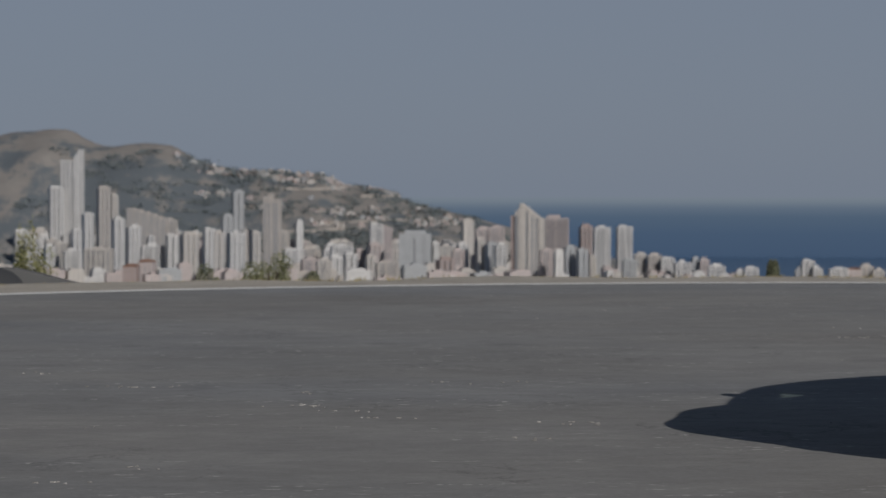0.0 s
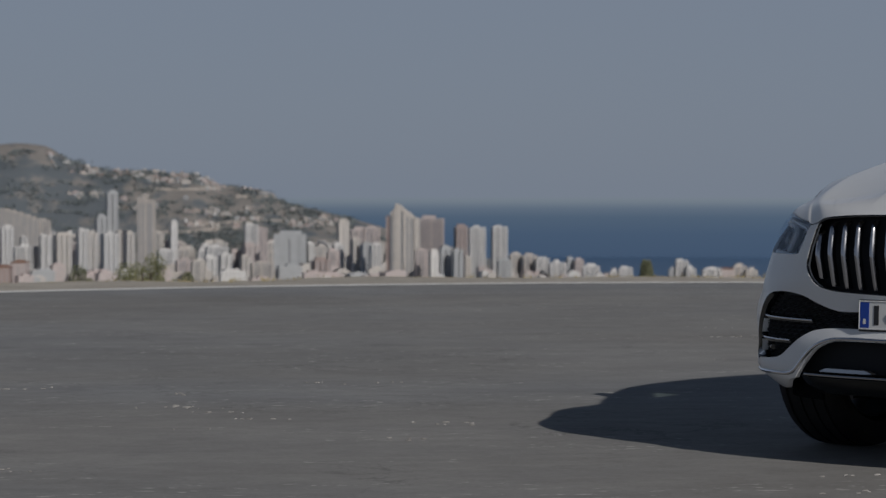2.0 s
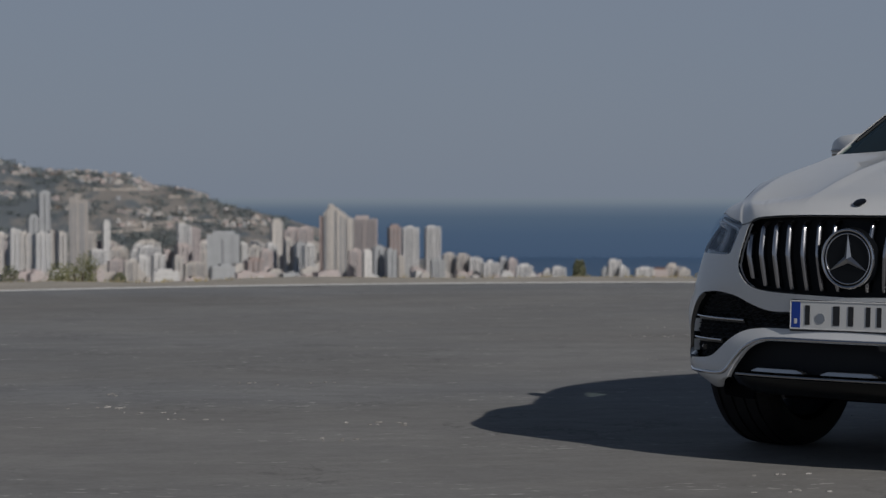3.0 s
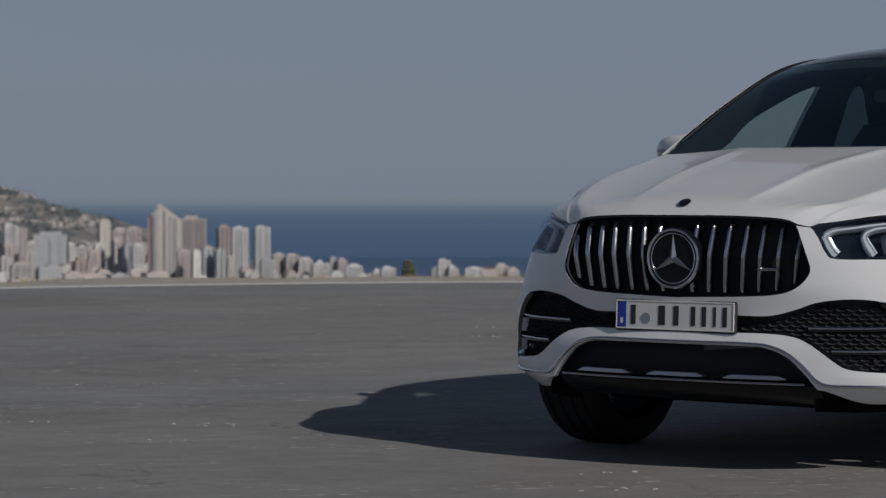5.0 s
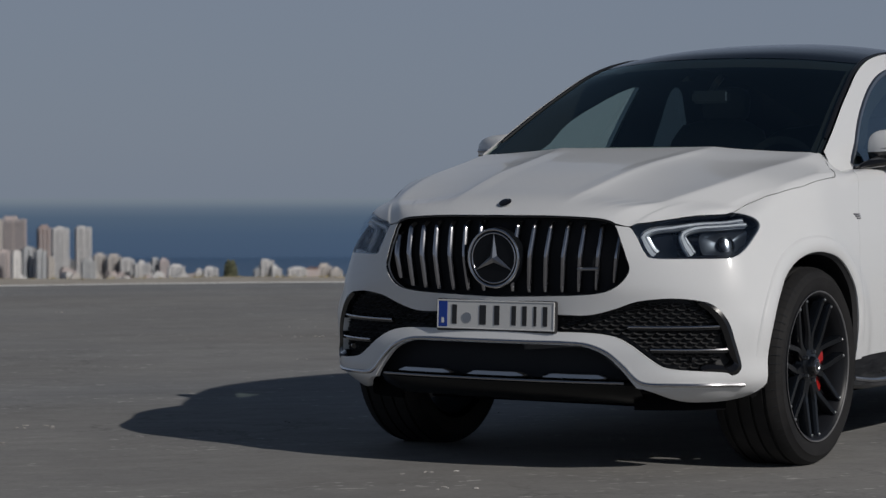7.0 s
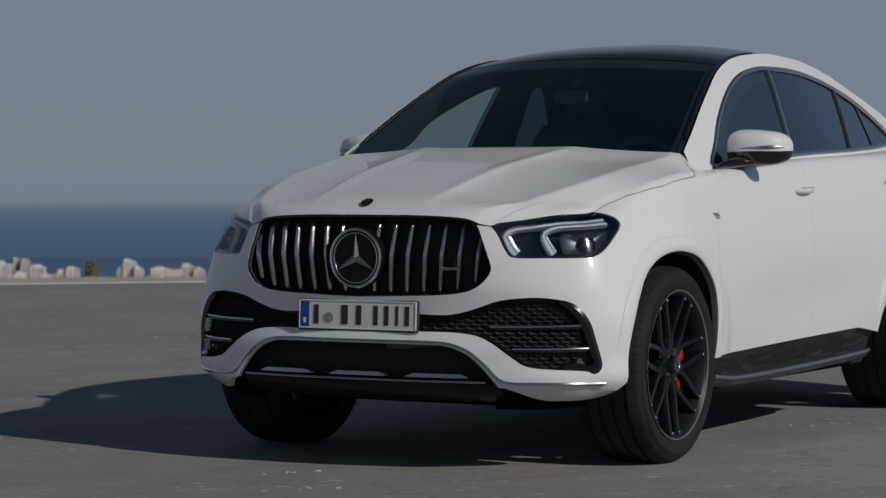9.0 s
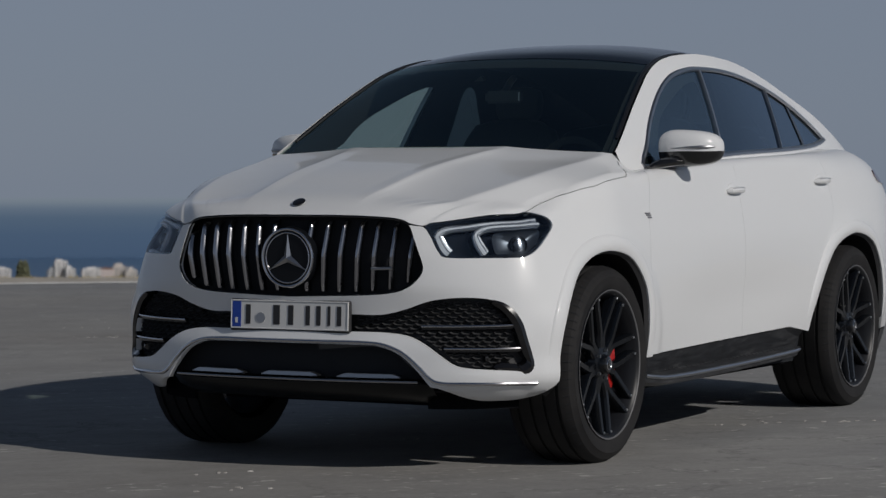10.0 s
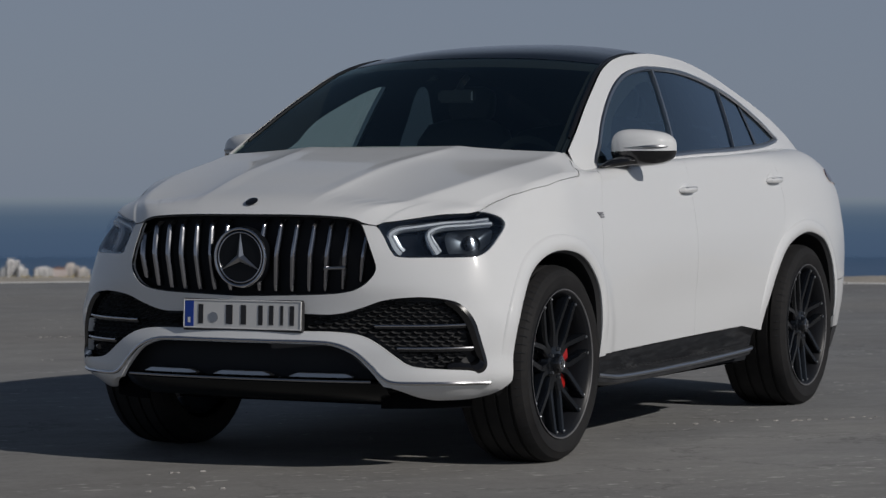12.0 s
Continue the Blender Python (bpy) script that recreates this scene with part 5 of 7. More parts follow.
# ---------------------------------------------------------------- sills, running boards and wheel wells
for sign in (1, -1):
    bm = bmesh.new()
    rows = []
    for i in range(16):
        s = 1.908 + (3.87 - 1.908) * i / 15
        z0 = sill_v(s)
        x, y, z = skin(s, z0)
        rows.append([(x, sign * yy, zz) for yy, zz in ((y - 0.012, z0 + 0.004), (y - 0.020, z0 - 0.012), (y - 0.035, z0 - 0.03), (y - 0.075, z0 - 0.10), (y - 0.10, z0 - 0.14), (y - 0.35, z0 - 0.15))])
    add_grid(bm, rows)
    bmesh.ops.recalc_face_normals(bm, faces=bm.faces)
    face_out(bm, (-1.4, 0, 0.6))
    part("sill", bm, STEPBLACK, car, "black plastic sill")
    bm = bmesh.new()
    ctrl = spline([(-0.40, 0.90, 0.322), (-0.50, 0.945, 0.308), (-0.62, 0.962, 0.302), (-1.0, 0.966, 0.303), (-1.5, 0.968, 0.310), (-2.0, 0.968, 0.322), (-2.18, 0.955, 0.328), (-2.27, 0.90, 0.335)], n=4)
    rows = [[(x, sign * yy, zz) for yy, zz in ((y, z), (y + 0.004, z - 0.012), (y - 0.004, z - 0.032), (y - 0.05, z - 0.045), (y - 0.22, z - 0.045), (y - 0.22, z + 0.006), (y - 0.02, z + 0.006))] for x, y, z in ctrl]
    vs = add_grid(bm, rows, close_u=True)
    bm.faces.new(vs[0][::-1])
    bm.faces.new(vs[-1])
    bmesh.ops.recalc_face_normals(bm, faces=bm.faces)
    board = part("running_board", bm, STEPBLACK, car, "black running board with a bright edge")
    bm = bmesh.new()
    add_tube(bm, [(x, sign * (y + 0.003), z - 0.006) for x, y, z in ctrl[2:-3]], 0.010, 8)
    part("edge_trim", bm, SATIN, board, "brushed aluminium edge")
    bm = bmesh.new()
    for i in range(30):
        xx = -0.7 - i * 0.048
        for j in range(2):
            bmesh.ops.create_uvsphere(bm, u_segments=6, v_segments=4, radius=0.003, matrix=Matrix.Translation((xx, sign * (0.90 + 0.025 * j), 0.318 + 0.006 * (i / 30) * 2)))
    stud = part("grip_stud", bm, STEPBLACK, board, "rubber grip studs")
    stud["kind"] = "stuff"
    for cx, arch_pts in ((0.05, ARCH), (-2.91, REARARCH)):
        bm = bmesh.new()
        rows = []
        for a, b in arch_pts:
            x, y, z = skin(a, b)
            rows.append([(x, sign * (y - 0.004), z), (x + (cx - x) * 0.03, sign * (y - 0.02), z - 0.012), (x, sign * (y - 0.06), z + 0.01), (x, sign * (0.60 if z > 0.46 else y - 0.10), z + 0.02)])
        add_grid(bm, rows)
        part("wheel_arch_liner", bm, MATTBLACK, car, "black wheel arch lip and liner")
        # painted flare: a raised band round the opening with a rounded outer edge
        pts = [p for p in arch_pts if p[1] > 0.37]
        rows = []
        for i, (a, b) in enumerate(pts):
            (a0, b0), (a1, b1) = pts[max(i - 1, 0)], pts[min(i + 1, len(pts) - 1)]
            l = math.hypot(a1 - a0, b1 - b0)
            ua, ub = -(b1 - b0) / l, (a1 - a0) / l
            w, rise = 0.062, 0.0090 * smoothstep(0.38, 0.60, b)
            row = [skin(a + ua * w * k, b + ub * w * k, 0.0015 - rise * d) for k, d in ((0.0, -1.5), (-0.02, 0.4), (0.06, 0.9), (0.5, 1.0), (0.82, 0.95), (0.95, 0.6), (1.08, -0.5))]
            rows.append([(x, sign * y, z) for x, y, z in row])
        bm = bmesh.new()
        add_grid(bm, rows)
        bmesh.ops.recalc_face_normals(bm, faces=bm.faces)
        face_out(bm, MID)
        part("arch_flare", bm, PAINT, car, "white raised wheel arch flare", angle=50)
        bm = bmesh.new()
        bmesh.ops.create_cone(bm, segments=36, cap_ends=True, radius1=0.46, radius2=0.46, depth=0.02, matrix=pose(cx, sign * 0.61, 0.42, 90, 0, 0))
        for v in bm.verts:
            v.co.z = max(v.co.z, 0.24)
        part("well_wall", bm, SHADE, car, "black inner wheel well")


# ---------------------------------------------------------------- wheels
def lathe(bm, profile, n, axis_y=0.0):
    """Turns (radius, y) points about the wheel's axle."""
    rows = [[(r * math.cos(a), y, r * math.sin(a)) for r, y in profile] for a in (2 * math.pi * k / n for k in range(n + 1))]
    add_grid(bm, rows)
    bmesh.ops.remove_doubles(bm, verts=bm.verts, dist=1e-5)
    bmesh.ops.recalc_face_normals(bm, faces=bm.faces)


def wheel(m, width, rim_r, R):
    """Tyre, alloy with seven forked spokes, disc and caliper; +y is the outer side."""
    thing = empty("wheel")
    thing.parent = car
    thing.matrix_basis = m
    thing["label"] = "black forked-spoke alloy wheel with a low-profile tyre"
    h = width / 2
    bm = bmesh.new()
    prof = [(rim_r - 0.012, h - 0.012), (rim_r + 0.006, h - 0.004), (rim_r + 0.03, h + 0.004), (rim_r + 0.055, h + 0.006), (R - 0.035, h), (R - 0.016, h - 0.010), (R - 0.005, h - 0.028)]
    prof = prof + [(R, 0.30 * width + 0.008), (R - 0.009, 0.30 * width + 0.006), (R - 0.009, 0.30 * width - 0.006), (R, 0.30 * width - 0.008),
                       (R, 0.10 * width + 0.006), (R - 0.009, 0.10 * width + 0.005), (R - 0.009, 0.10 * width - 0.005), (R, 0.10 * width - 0.006),
                       (R, -0.10 * width + 0.006), (R - 0.009, -0.10 * width + 0.005), (R - 0.009, -0.10 * width - 0.005), (R, -0.10 * width - 0.006),
                       (R, -0.30 * width + 0.008), (R - 0.009, -0.30 * width + 0.006), (R - 0.009, -0.30 * width - 0.006), (R, -0.30 * width - 0.008)] + [(r, -y) for r, y in prof[::-1]]
    lathe(bm, prof, 96)
    tyre = part("tyre", bm, RUBBER, thing, "black low-profile tyre", angle=30)
    # sipes laid on as flat strips, their shade given by the colour
    bm = bmesh.new()
    for k in range(72):
        a = 2 * math.pi * k / 72
        for side in (1, -1):
            b = [(R + 0.0012, side * (h - 0.030)), (R - 0.014, side * (h - 0.008)), (R - 0.030, side * (h + 0.0015))]
            w = 0.0012
            rows = [[(r * math.cos(a + s / r), y, r * math.sin(a + s / r)) for s in (-w, w)] for r, y in b]
            add_grid(bm, rows)
    ob = part("groove_strip", bm, SHADE, tyre, "flat strips painted as shaded tread grooves")
    ob["kind"] = "stuff"
    bm = bmesh.new()
    lathe(bm, [(rim_r - 0.030, -h + 0.03), (rim_r - 0.036, 0.0), (rim_r - 0.030, h - 0.05), (rim_r - 0.014, h - 0.016), (rim_r - 0.006, h - 0.003), (rim_r + 0.003, h + 0.001), (rim_r + 0.006, h - 0.008)], 72)
    part("rim", bm, BARREL, thing, "matt black rim")
    bm = bmesh.new()
    lathe(bm, [(rim_r - 0.003, h - 0.0014), (rim_r, h + 0.0016), (rim_r + 0.0035, h + 0.0016)], 72)
    part("rim_edge", bm, DARKEDGE, thing, "thin bright machined rim edge")
    for k in range(7):
        # a short stem that forks into two arms; the arms of neighbours meet in pairs at the rim
        bm = bmesh.new()
        a0 = 2 * math.pi * (k + 0.25) / 7
        mid = a0 + math.pi / 7
        for side in (-1, 1):
            end = (math.pi / 7 - 0.036 / rim_r) * side
            tip = ((rim_r - 0.012) * math.cos(end), (rim_r - 0.012) * math.sin(end))
            line = spline([(0.040, 0.009 * side), (0.080, 0.010 * side), (0.118, 0.0135 * side), (0.150, 0.027 * side), (0.150 + (tip[0] - 0.150) * 0.5, 0.027 * side + (tip[1] - 0.027 * side) * 0.50), tip], n=3)
            rows = []
            for j, (p, q) in enumerate(line):
                t = j / (len(line) - 1)
                (pa, qa), (pb, qb) = line[max(j - 1, 0)], line[min(j + 1, len(line) - 1)]
                l = math.hypot(pb - pa, qb - qa)
                up, uq = -(qb - qa) / l, (pb - pa) / l
                w = 0.0185 - 0.0040 * smoothstep(0.15, 0.55, t)
                y1 = h - 0.034 + 0.020 * t - 0.008 * math.sin(math.pi * t)
                row = []
                for dw, dy in ((-w * 1.15, -0.035), (-w, -0.007), (-w * 0.62, 0.002), (w * 0.62, 0.002), (w, -0.007), (w * 1.15, -0.035)):
                    u, v = p + up * dw, q + uq * dw
                    row.append((u * math.cos(mid) - v * math.sin(mid), y1 + dy, u * math.sin(mid) + v * math.cos(mid)))
                rows.append(row)
            add_grid(bm, rows, close_u=True)
        bmesh.ops.recalc_face_normals(bm, faces=bm.faces)
        part("spoke", bm, RIMBLACK, thing, "forked black spoke")
        for side in (-1, 1):
            bm = bmesh.new()
            a = a0 + 0.033 * side / (rim_r - 0.03)
            bmesh.ops.create_uvsphere(bm, u_segments=8, v_segments=6, radius=0.0060, matrix=Matrix.Translation(((rim_r - 0.022) * math.cos(a), h - 0.012, (rim_r - 0.022) * math.sin(a))))
            part("bolt", bm, SATIN, thing, "bright rim bolt")
    for k in range(5):
        bm = bmesh.new()
        a = 2 * math.pi * (k + 0.5) / 5
        bmesh.ops.create_cone(bm, segments=6, cap_ends=True, radius1=0.0085, radius2=0.0065, depth=0.018, matrix=Matrix.Translation((0.058 * math.cos(a), h - 0.030, 0.058 * math.sin(a))) @ Matrix.Rotation(radians(-90), 4, 'X'))
        part("wheel_nut", bm, SATIN, thing, "bright wheel nut", smooth=False)
    bm = bmesh.new()
    lathe(bm, [(0.0, h - 0.010), (0.030, h - 0.011), (0.036, h - 0.016), (0.040, h - 0.028), (0.072, h - 0.034), (0.082, h - 0.06)], 36)
    part("hub", bm, RIMBLACK, thing, "black wheel hub")
    bm = bmesh.new()
    lathe(bm, [(0.0, h - 0.003), (0.022, h - 0.004), (0.032, h - 0.008), (0.035, h - 0.018)], 28)
    cap = part("hub_cap", bm, GLOSSBLACK, thing, "gloss black hub cap")
    bm = bmesh.new()
    lathe(bm, [(0.017, h - 0.0042), (0.019, h - 0.0022), (0.022, h - 0.0022), (0.024, h - 0.006)], 28)
    for k in range(3):
        a = radians(90 + 120 * k)
        u, w = Vector((math.cos(a), 0, math.sin(a))), Vector((-math.sin(a), 0, math.cos(a)))
        o = Vector((0, h - 0.0022, 0))
        bm.faces.new([bm.verts.new(c) for c in (o + u * 0.019, o + w * 0.004, o + w * -0.004)])
    part("cap_emblem", bm, CHROME, cap, "bright round emblem")
    bm = bmesh.new()
    lathe(bm, [(0.08, 0.02), (0.20, 0.02), (0.20, 0.0), (0.08, 0.0), (0.08, 0.02)], 48)
    part("brake_disc", bm, STEEL, thing, "steel brake disc")
    bm = bmesh.new()
    rows = []
    for j in range(9):
        a = radians(-40 + 80 * j / 8 + (180 if m.translation.y > 0 else 0))
        rows.append([(r * math.cos(a), y, r * math.sin(a)) for r, y in ((0.085, 0.045), (0.168, 0.045), (0.174, 0.055), (0.168, 0.088), (0.085, 0.088))])
    vs = add_grid(bm, rows, close_u=True)
    bm.faces.new(vs[0][::-1])
    bm.faces.new(vs[-1])
    bmesh.ops.recalc_face_normals(bm, faces=bm.faces)
    part("caliper", bm, RED, thing, "red brake caliper")
    return thing


FLIP = Matrix.Rotation(math.pi, 4, 'Z')
for x, y, wd, rr, tr in ((0.0, 0.820, 0.285, 0.291, 0.387), (-2.938, 0.820, 0.32, 0.297, 0.397)):
    wheel(pose(x, y, tr - 0.002), wd, rr, tr)
    wheel(pose(x, -y, tr - 0.002) @ FLIP, wd, rr, tr)


# ---------------------------------------------------------------- greenhouse
DLO = spline([(-0.512, 1.160), (-0.642, 1.269), (-0.805, 1.380), (-1.033, 1.496), (-1.254, 1.573), (-1.456, 1.609), (-1.637, 1.624), (-2.008, 1.622), (-2.391, 1.584), (-2.76, 1.514), (-3.03, 1.428), (-3.21, 1.345), (-3.25, 1.322), (-3.16, 1.300), (-2.865, 1.272), (-2.268, 1.247), (-1.525, 1.220), (-0.899, 1.179)], closed=True, n=4)


def rail_edge(x):
    return glass_x(x, RAIL(x)), glass_y(x, RAIL(x)), RAIL(x)


xs_rail = [-0.31 - 3.49 * i / 60 for i in range(61)]
frame_poly = [(x, RAIL(x)) for x in xs_rail] + [(x, BELT(x) - 0.015) for x in xs_rail[::-1]]
panel("side_frame", frame_poly, "white roof rail and pillars", holes=[DLO], step=0.035, lip=0.0, place=on_glass)
# holes shaped so the far windows fit the camera's view
SEEN = spline([(-0.80, 1.235), (-0.845, 1.282), (-0.98, 1.378), (-1.21, 1.465), (-1.40, 1.525), (-1.54, 1.553), (-1.58, 1.53), (-1.51, 1.40), (-1.42, 1.24)], closed=True, n=3)
SEEN_REAR = spline([(-1.875, 1.25), (-1.88, 1.40), (-1.90, 1.548), (-1.99, 1.553), (-2.09, 1.44), (-2.18, 1.32), (-2.15, 1.25)], closed=True, n=3)
panel("inner_trim", frame_poly, "black inner trim with holes fitted to the camera's view", holes=[SEEN, SEEN_REAR], step=0.05, lip=0.0, place=lambda a, b, d: on_glass(a, b, d + 0.03), material=SHADE)

cx, cz = -1.75, 1.40
for sign in (1, -1):
    bm = bmesh.new()
    rows = []
    n = len(DLO)
    for i in range(n + 1):
        a, b = DLO[i % n]
        p, q = DLO[(i - 1) % n], DLO[(i + 1) % n]
        tx, tz = q[0] - p[0], q[1] - p[1]
        l = math.hypot(tx, tz)
        ux, uz = tz / l, -tx / l
        if (cx - a) * ux + (cz - b) * uz < 0:
            ux, uz = -ux, -uz
        w = 0.020
        rows.append([(glass_x(a + ux * k, b + uz * k), sign * (glass_y(a + ux * k, b + uz * k) + d), b + uz * k) for k, d in ((-0.002, 0.0), (0.002, 0.007), (w * 0.6, 0.007), (w, -0.004))])
    add_grid(bm, rows)
    bmesh.ops.recalc_face_normals(bm, faces=bm.faces)
    face_out(bm, (cx, 0, cz))
    part("window_surround", bm, SATIN, car, "satin chrome window surround")

    def strip(name, line0, line1, material, d=0.003, label=""):
        bm = bmesh.new()
        (xa, za), (xb, zb) = line0
        (xc, zc), (xd, zd) = line1
        rows = []
        for k in range(9):
            t = k / 8
            x0, z0, x1, z1 = xa + (xb - xa) * t, za + (zb - za) * t, xc + (xd - xc) * t, zc + (zd - zc) * t
            g0, g1 = glass_x(x0, z0), glass_x(x1, z1)
            rows.append([(g0, sign * (glass_y(x0, z0) - 0.02), z0), (g0, sign * (glass_y(x0, z0) + d), z0), (g1, sign * (glass_y(x1, z1) + d), z1), (g1, sign * (glass_y(x1, z1) - 0.02), z1)])
        add_grid(bm, rows)
        bmesh.ops.recalc_face_normals(bm, faces=bm.faces)
        face_out(bm, (cx, 0, cz))
        return part(name, bm, material, car, label, smooth=False)

    strip("centre_pillar", ((-1.64, 1.615), (-1.43, 1.225)), ((-1.755, 1.617), (-1.53, 1.228)), PILLAR, -0.012, "gloss black centre pillar")
    strip("pillar_trim", ((-1.628, 1.612), (-1.415, 1.223)), ((-1.645, 1.612), (-1.432, 1.223)), SATIN, 0.004, "thin bright trim")
    strip("window_divider", ((-2.515, 1.560), (-2.295, 1.254)), ((-2.522, 1.559), (-2.302, 1.254)), SATIN, 0.004, "thin bright window divider")
    strip("rear_pillar", ((-2.785, 1.504), (-2.765, 1.272)), ((-2.820, 1.494), (-2.805, 1.276)), PILLAR, -0.003, "gloss black rear pillar")

# panes inside the surround


def clip(poly, a, b):
    """The part of a polygon left of the line a to b."""
    out = []
    def sd(p):
        return (b[0] - a[0]) * (p[1] - a[1]) - (b[1] - a[1]) * (p[0] - a[0])
    for p, q in zip(poly, poly[1:] + poly[:1]):
        s0, s1 = sd(p), sd(q)
        if s0 >= 0:
            out.append(p)
        if s0 * s1 < 0:
            t = s0 / (s0 - s1)
            out.append((p[0] + (q[0] - p[0]) * t, p[1] + (q[1] - p[1]) * t))
    return out


B0, B1 = (-1.43, 1.225), (-1.64, 1.615)
C0, C1 = (-1.435, 1.225), (-1.648, 1.615)
for sign in (1, -1):
    for name, poly, m, label in (("front_side_window", clip(DLO, B1, B0), CLEARGLASS, "lightly tinted side window"), ("rear_side_window", clip(DLO, C0, C1), DARKGLASS, "dark tinted rear side window")):
        bm = shell(poly, lambda a, b, d: on_glass(a, b, d + 0.008), step=0.06, lip=0)
        for v in bm.verts:
            v.co.y *= sign
        bmesh.ops.recalc_face_normals(bm, faces=bm.faces)
        face_out(bm, (cx, 0, cz))
        part(name, bm, m, car, label, angle=60)


# windscreen, roof, rear window
def across(x, crown, bulge, n=24):
    ex, ey, ez = rail_edge(x)
    row = []
    for k in range(n + 1):
        q = -1 + 2 * k / n
        row.append((ex + bulge * (1 - q * q), ey * q, ez + crown * (1 - abs(q) ** 2.4)))
    return row


def strip_grid(name, xs, crown, bulge, material, label, drop=0.0, squeeze=1.0):
    bm = bmesh.new()
    rows = [[(x, y * squeeze, z - drop) for x, y, z in across(x0, crown(x0), bulge(x0))] for x0 in xs]
    add_grid(bm, rows)
    bmesh.ops.recalc_face_normals(bm, faces=bm.faces)
    face_out(bm, (-1.8, 0, 0.9))
    return part(name, bm, material, car, label, angle=70)


CROWNS = curve([(-3.9, 0.03), (-3.0, 0.045), (-2.2, 0.062), (-1.6, 0.055), (-1.3, 0.045), (-1.0, 0.025), (-0.3, 0.0)])
BULGE = curve([(-3.9, -0.06), (-3.2, -0.03), (-2.6, 0.0), (-1.9, 0.0), (-1.5, 0.06), (-1.2, 0.13), (-0.8, 0.15), (-0.3, 0.17)])
strip_grid("windscreen", [-0.30 - 0.86 * i / 24 for i in range(25)], CROWNS, BULGE, SCREEN, "clear windscreen", 0.004, 0.985)
strip_grid("roof", [-1.163 - 1.62 * i / 40 for i in range(41)], CROWNS, BULGE, ROOFGLASS, "black glass panoramic roof", 0.003, 0.985)
strip_grid("rear_window", [-2.79 - 0.80 * i / 20 for i in range(21)], CROWNS, BULGE, DARKGLASS, "dark tinted rear window", 0.003, 0.995)
strip_grid("boot_deck", [-3.595 - 0.21 * i / 8 for i in range(9)], CROWNS, BULGE, PAINT, "white tail spoiler lip", 0.0, 1.0)
bm = bmesh.new()
rows = [across(-3.805, 0.03, -0.06), [(x - 0.02, y * 0.98, z - 0.05) for x, y, z in across(-3.805, 0.03, -0.06)], [(-3.86 - 0.1 * (1 - (y / 0.7) ** 2), y * 1.05, 1.06) for x, y, z in across(-3.805, 0.03, -0.06)]]
add_grid(bm, rows)
bmesh.ops.recalc_face_normals(bm, faces=bm.faces)
face_out(bm, (-1.8, 0, 0.9))
part("tailgate_top", bm, PAINT, car, "white upper tailgate")

# black windscreen edges
bm = bmesh.new()
rows = []
for i in range(25):
    x = -0.30 - 0.86 * i / 24
    ex, ey, ez = rail_edge(x)
    rows.append([(ex + BULGE(x) * (1 - q * q) - 0.006, ey * q * 0.985, ez + CROWNS(x) * (1 - q ** 2.4) - 0.010) for q in (0.94, 0.965, 1.0)])
add_grid(bm, rows)
part("screen_border", bm, SHADE, car, "black windscreen border")
bm = bmesh.new()
add_grid(bm, [[(x, -y, z) for x, y, z in r] for r in rows])
part("screen_border", bm, SHADE, car, "black windscreen border")
for sign in (1, -1):
    bm = bmesh.new()
    add_tube(bm, [(x, sign * (y - 0.021), z - 0.002) for x, y, z in (rail_edge(-0.42 - 1.2 * i / 24) for i in range(25))], [0.006] + [0.010] * 23 + [0.006], 8)
    part("roof_moulding", bm, BARREL, car, "black moulding along the pillar")
bm = bmesh.new()
rows = []
for i in range(7):
    x = -1.06 - 0.10 * i / 6
    rows.append([(a, b * 0.985, c - 0.008) for a, b, c in across(x, CROWNS(x), BULGE(x))])
add_grid(bm, rows)
part("top_tint", bm, SHADE, car, "black top band of the windscreen")
bm = bmesh.new()
rows = [[(-0.40 + 0.10 * (1 - (y / 0.9) ** 2) - 0.10 * k, y, 1.205 - 0.012 * k) for y in [-0.78 + 1.56 * i / 20 for i in range(21)]] for k in range(3)]
add_grid(bm, rows)
part("cowl", bm, MATTBLACK, car, "black plastic scuttle under the windscreen")

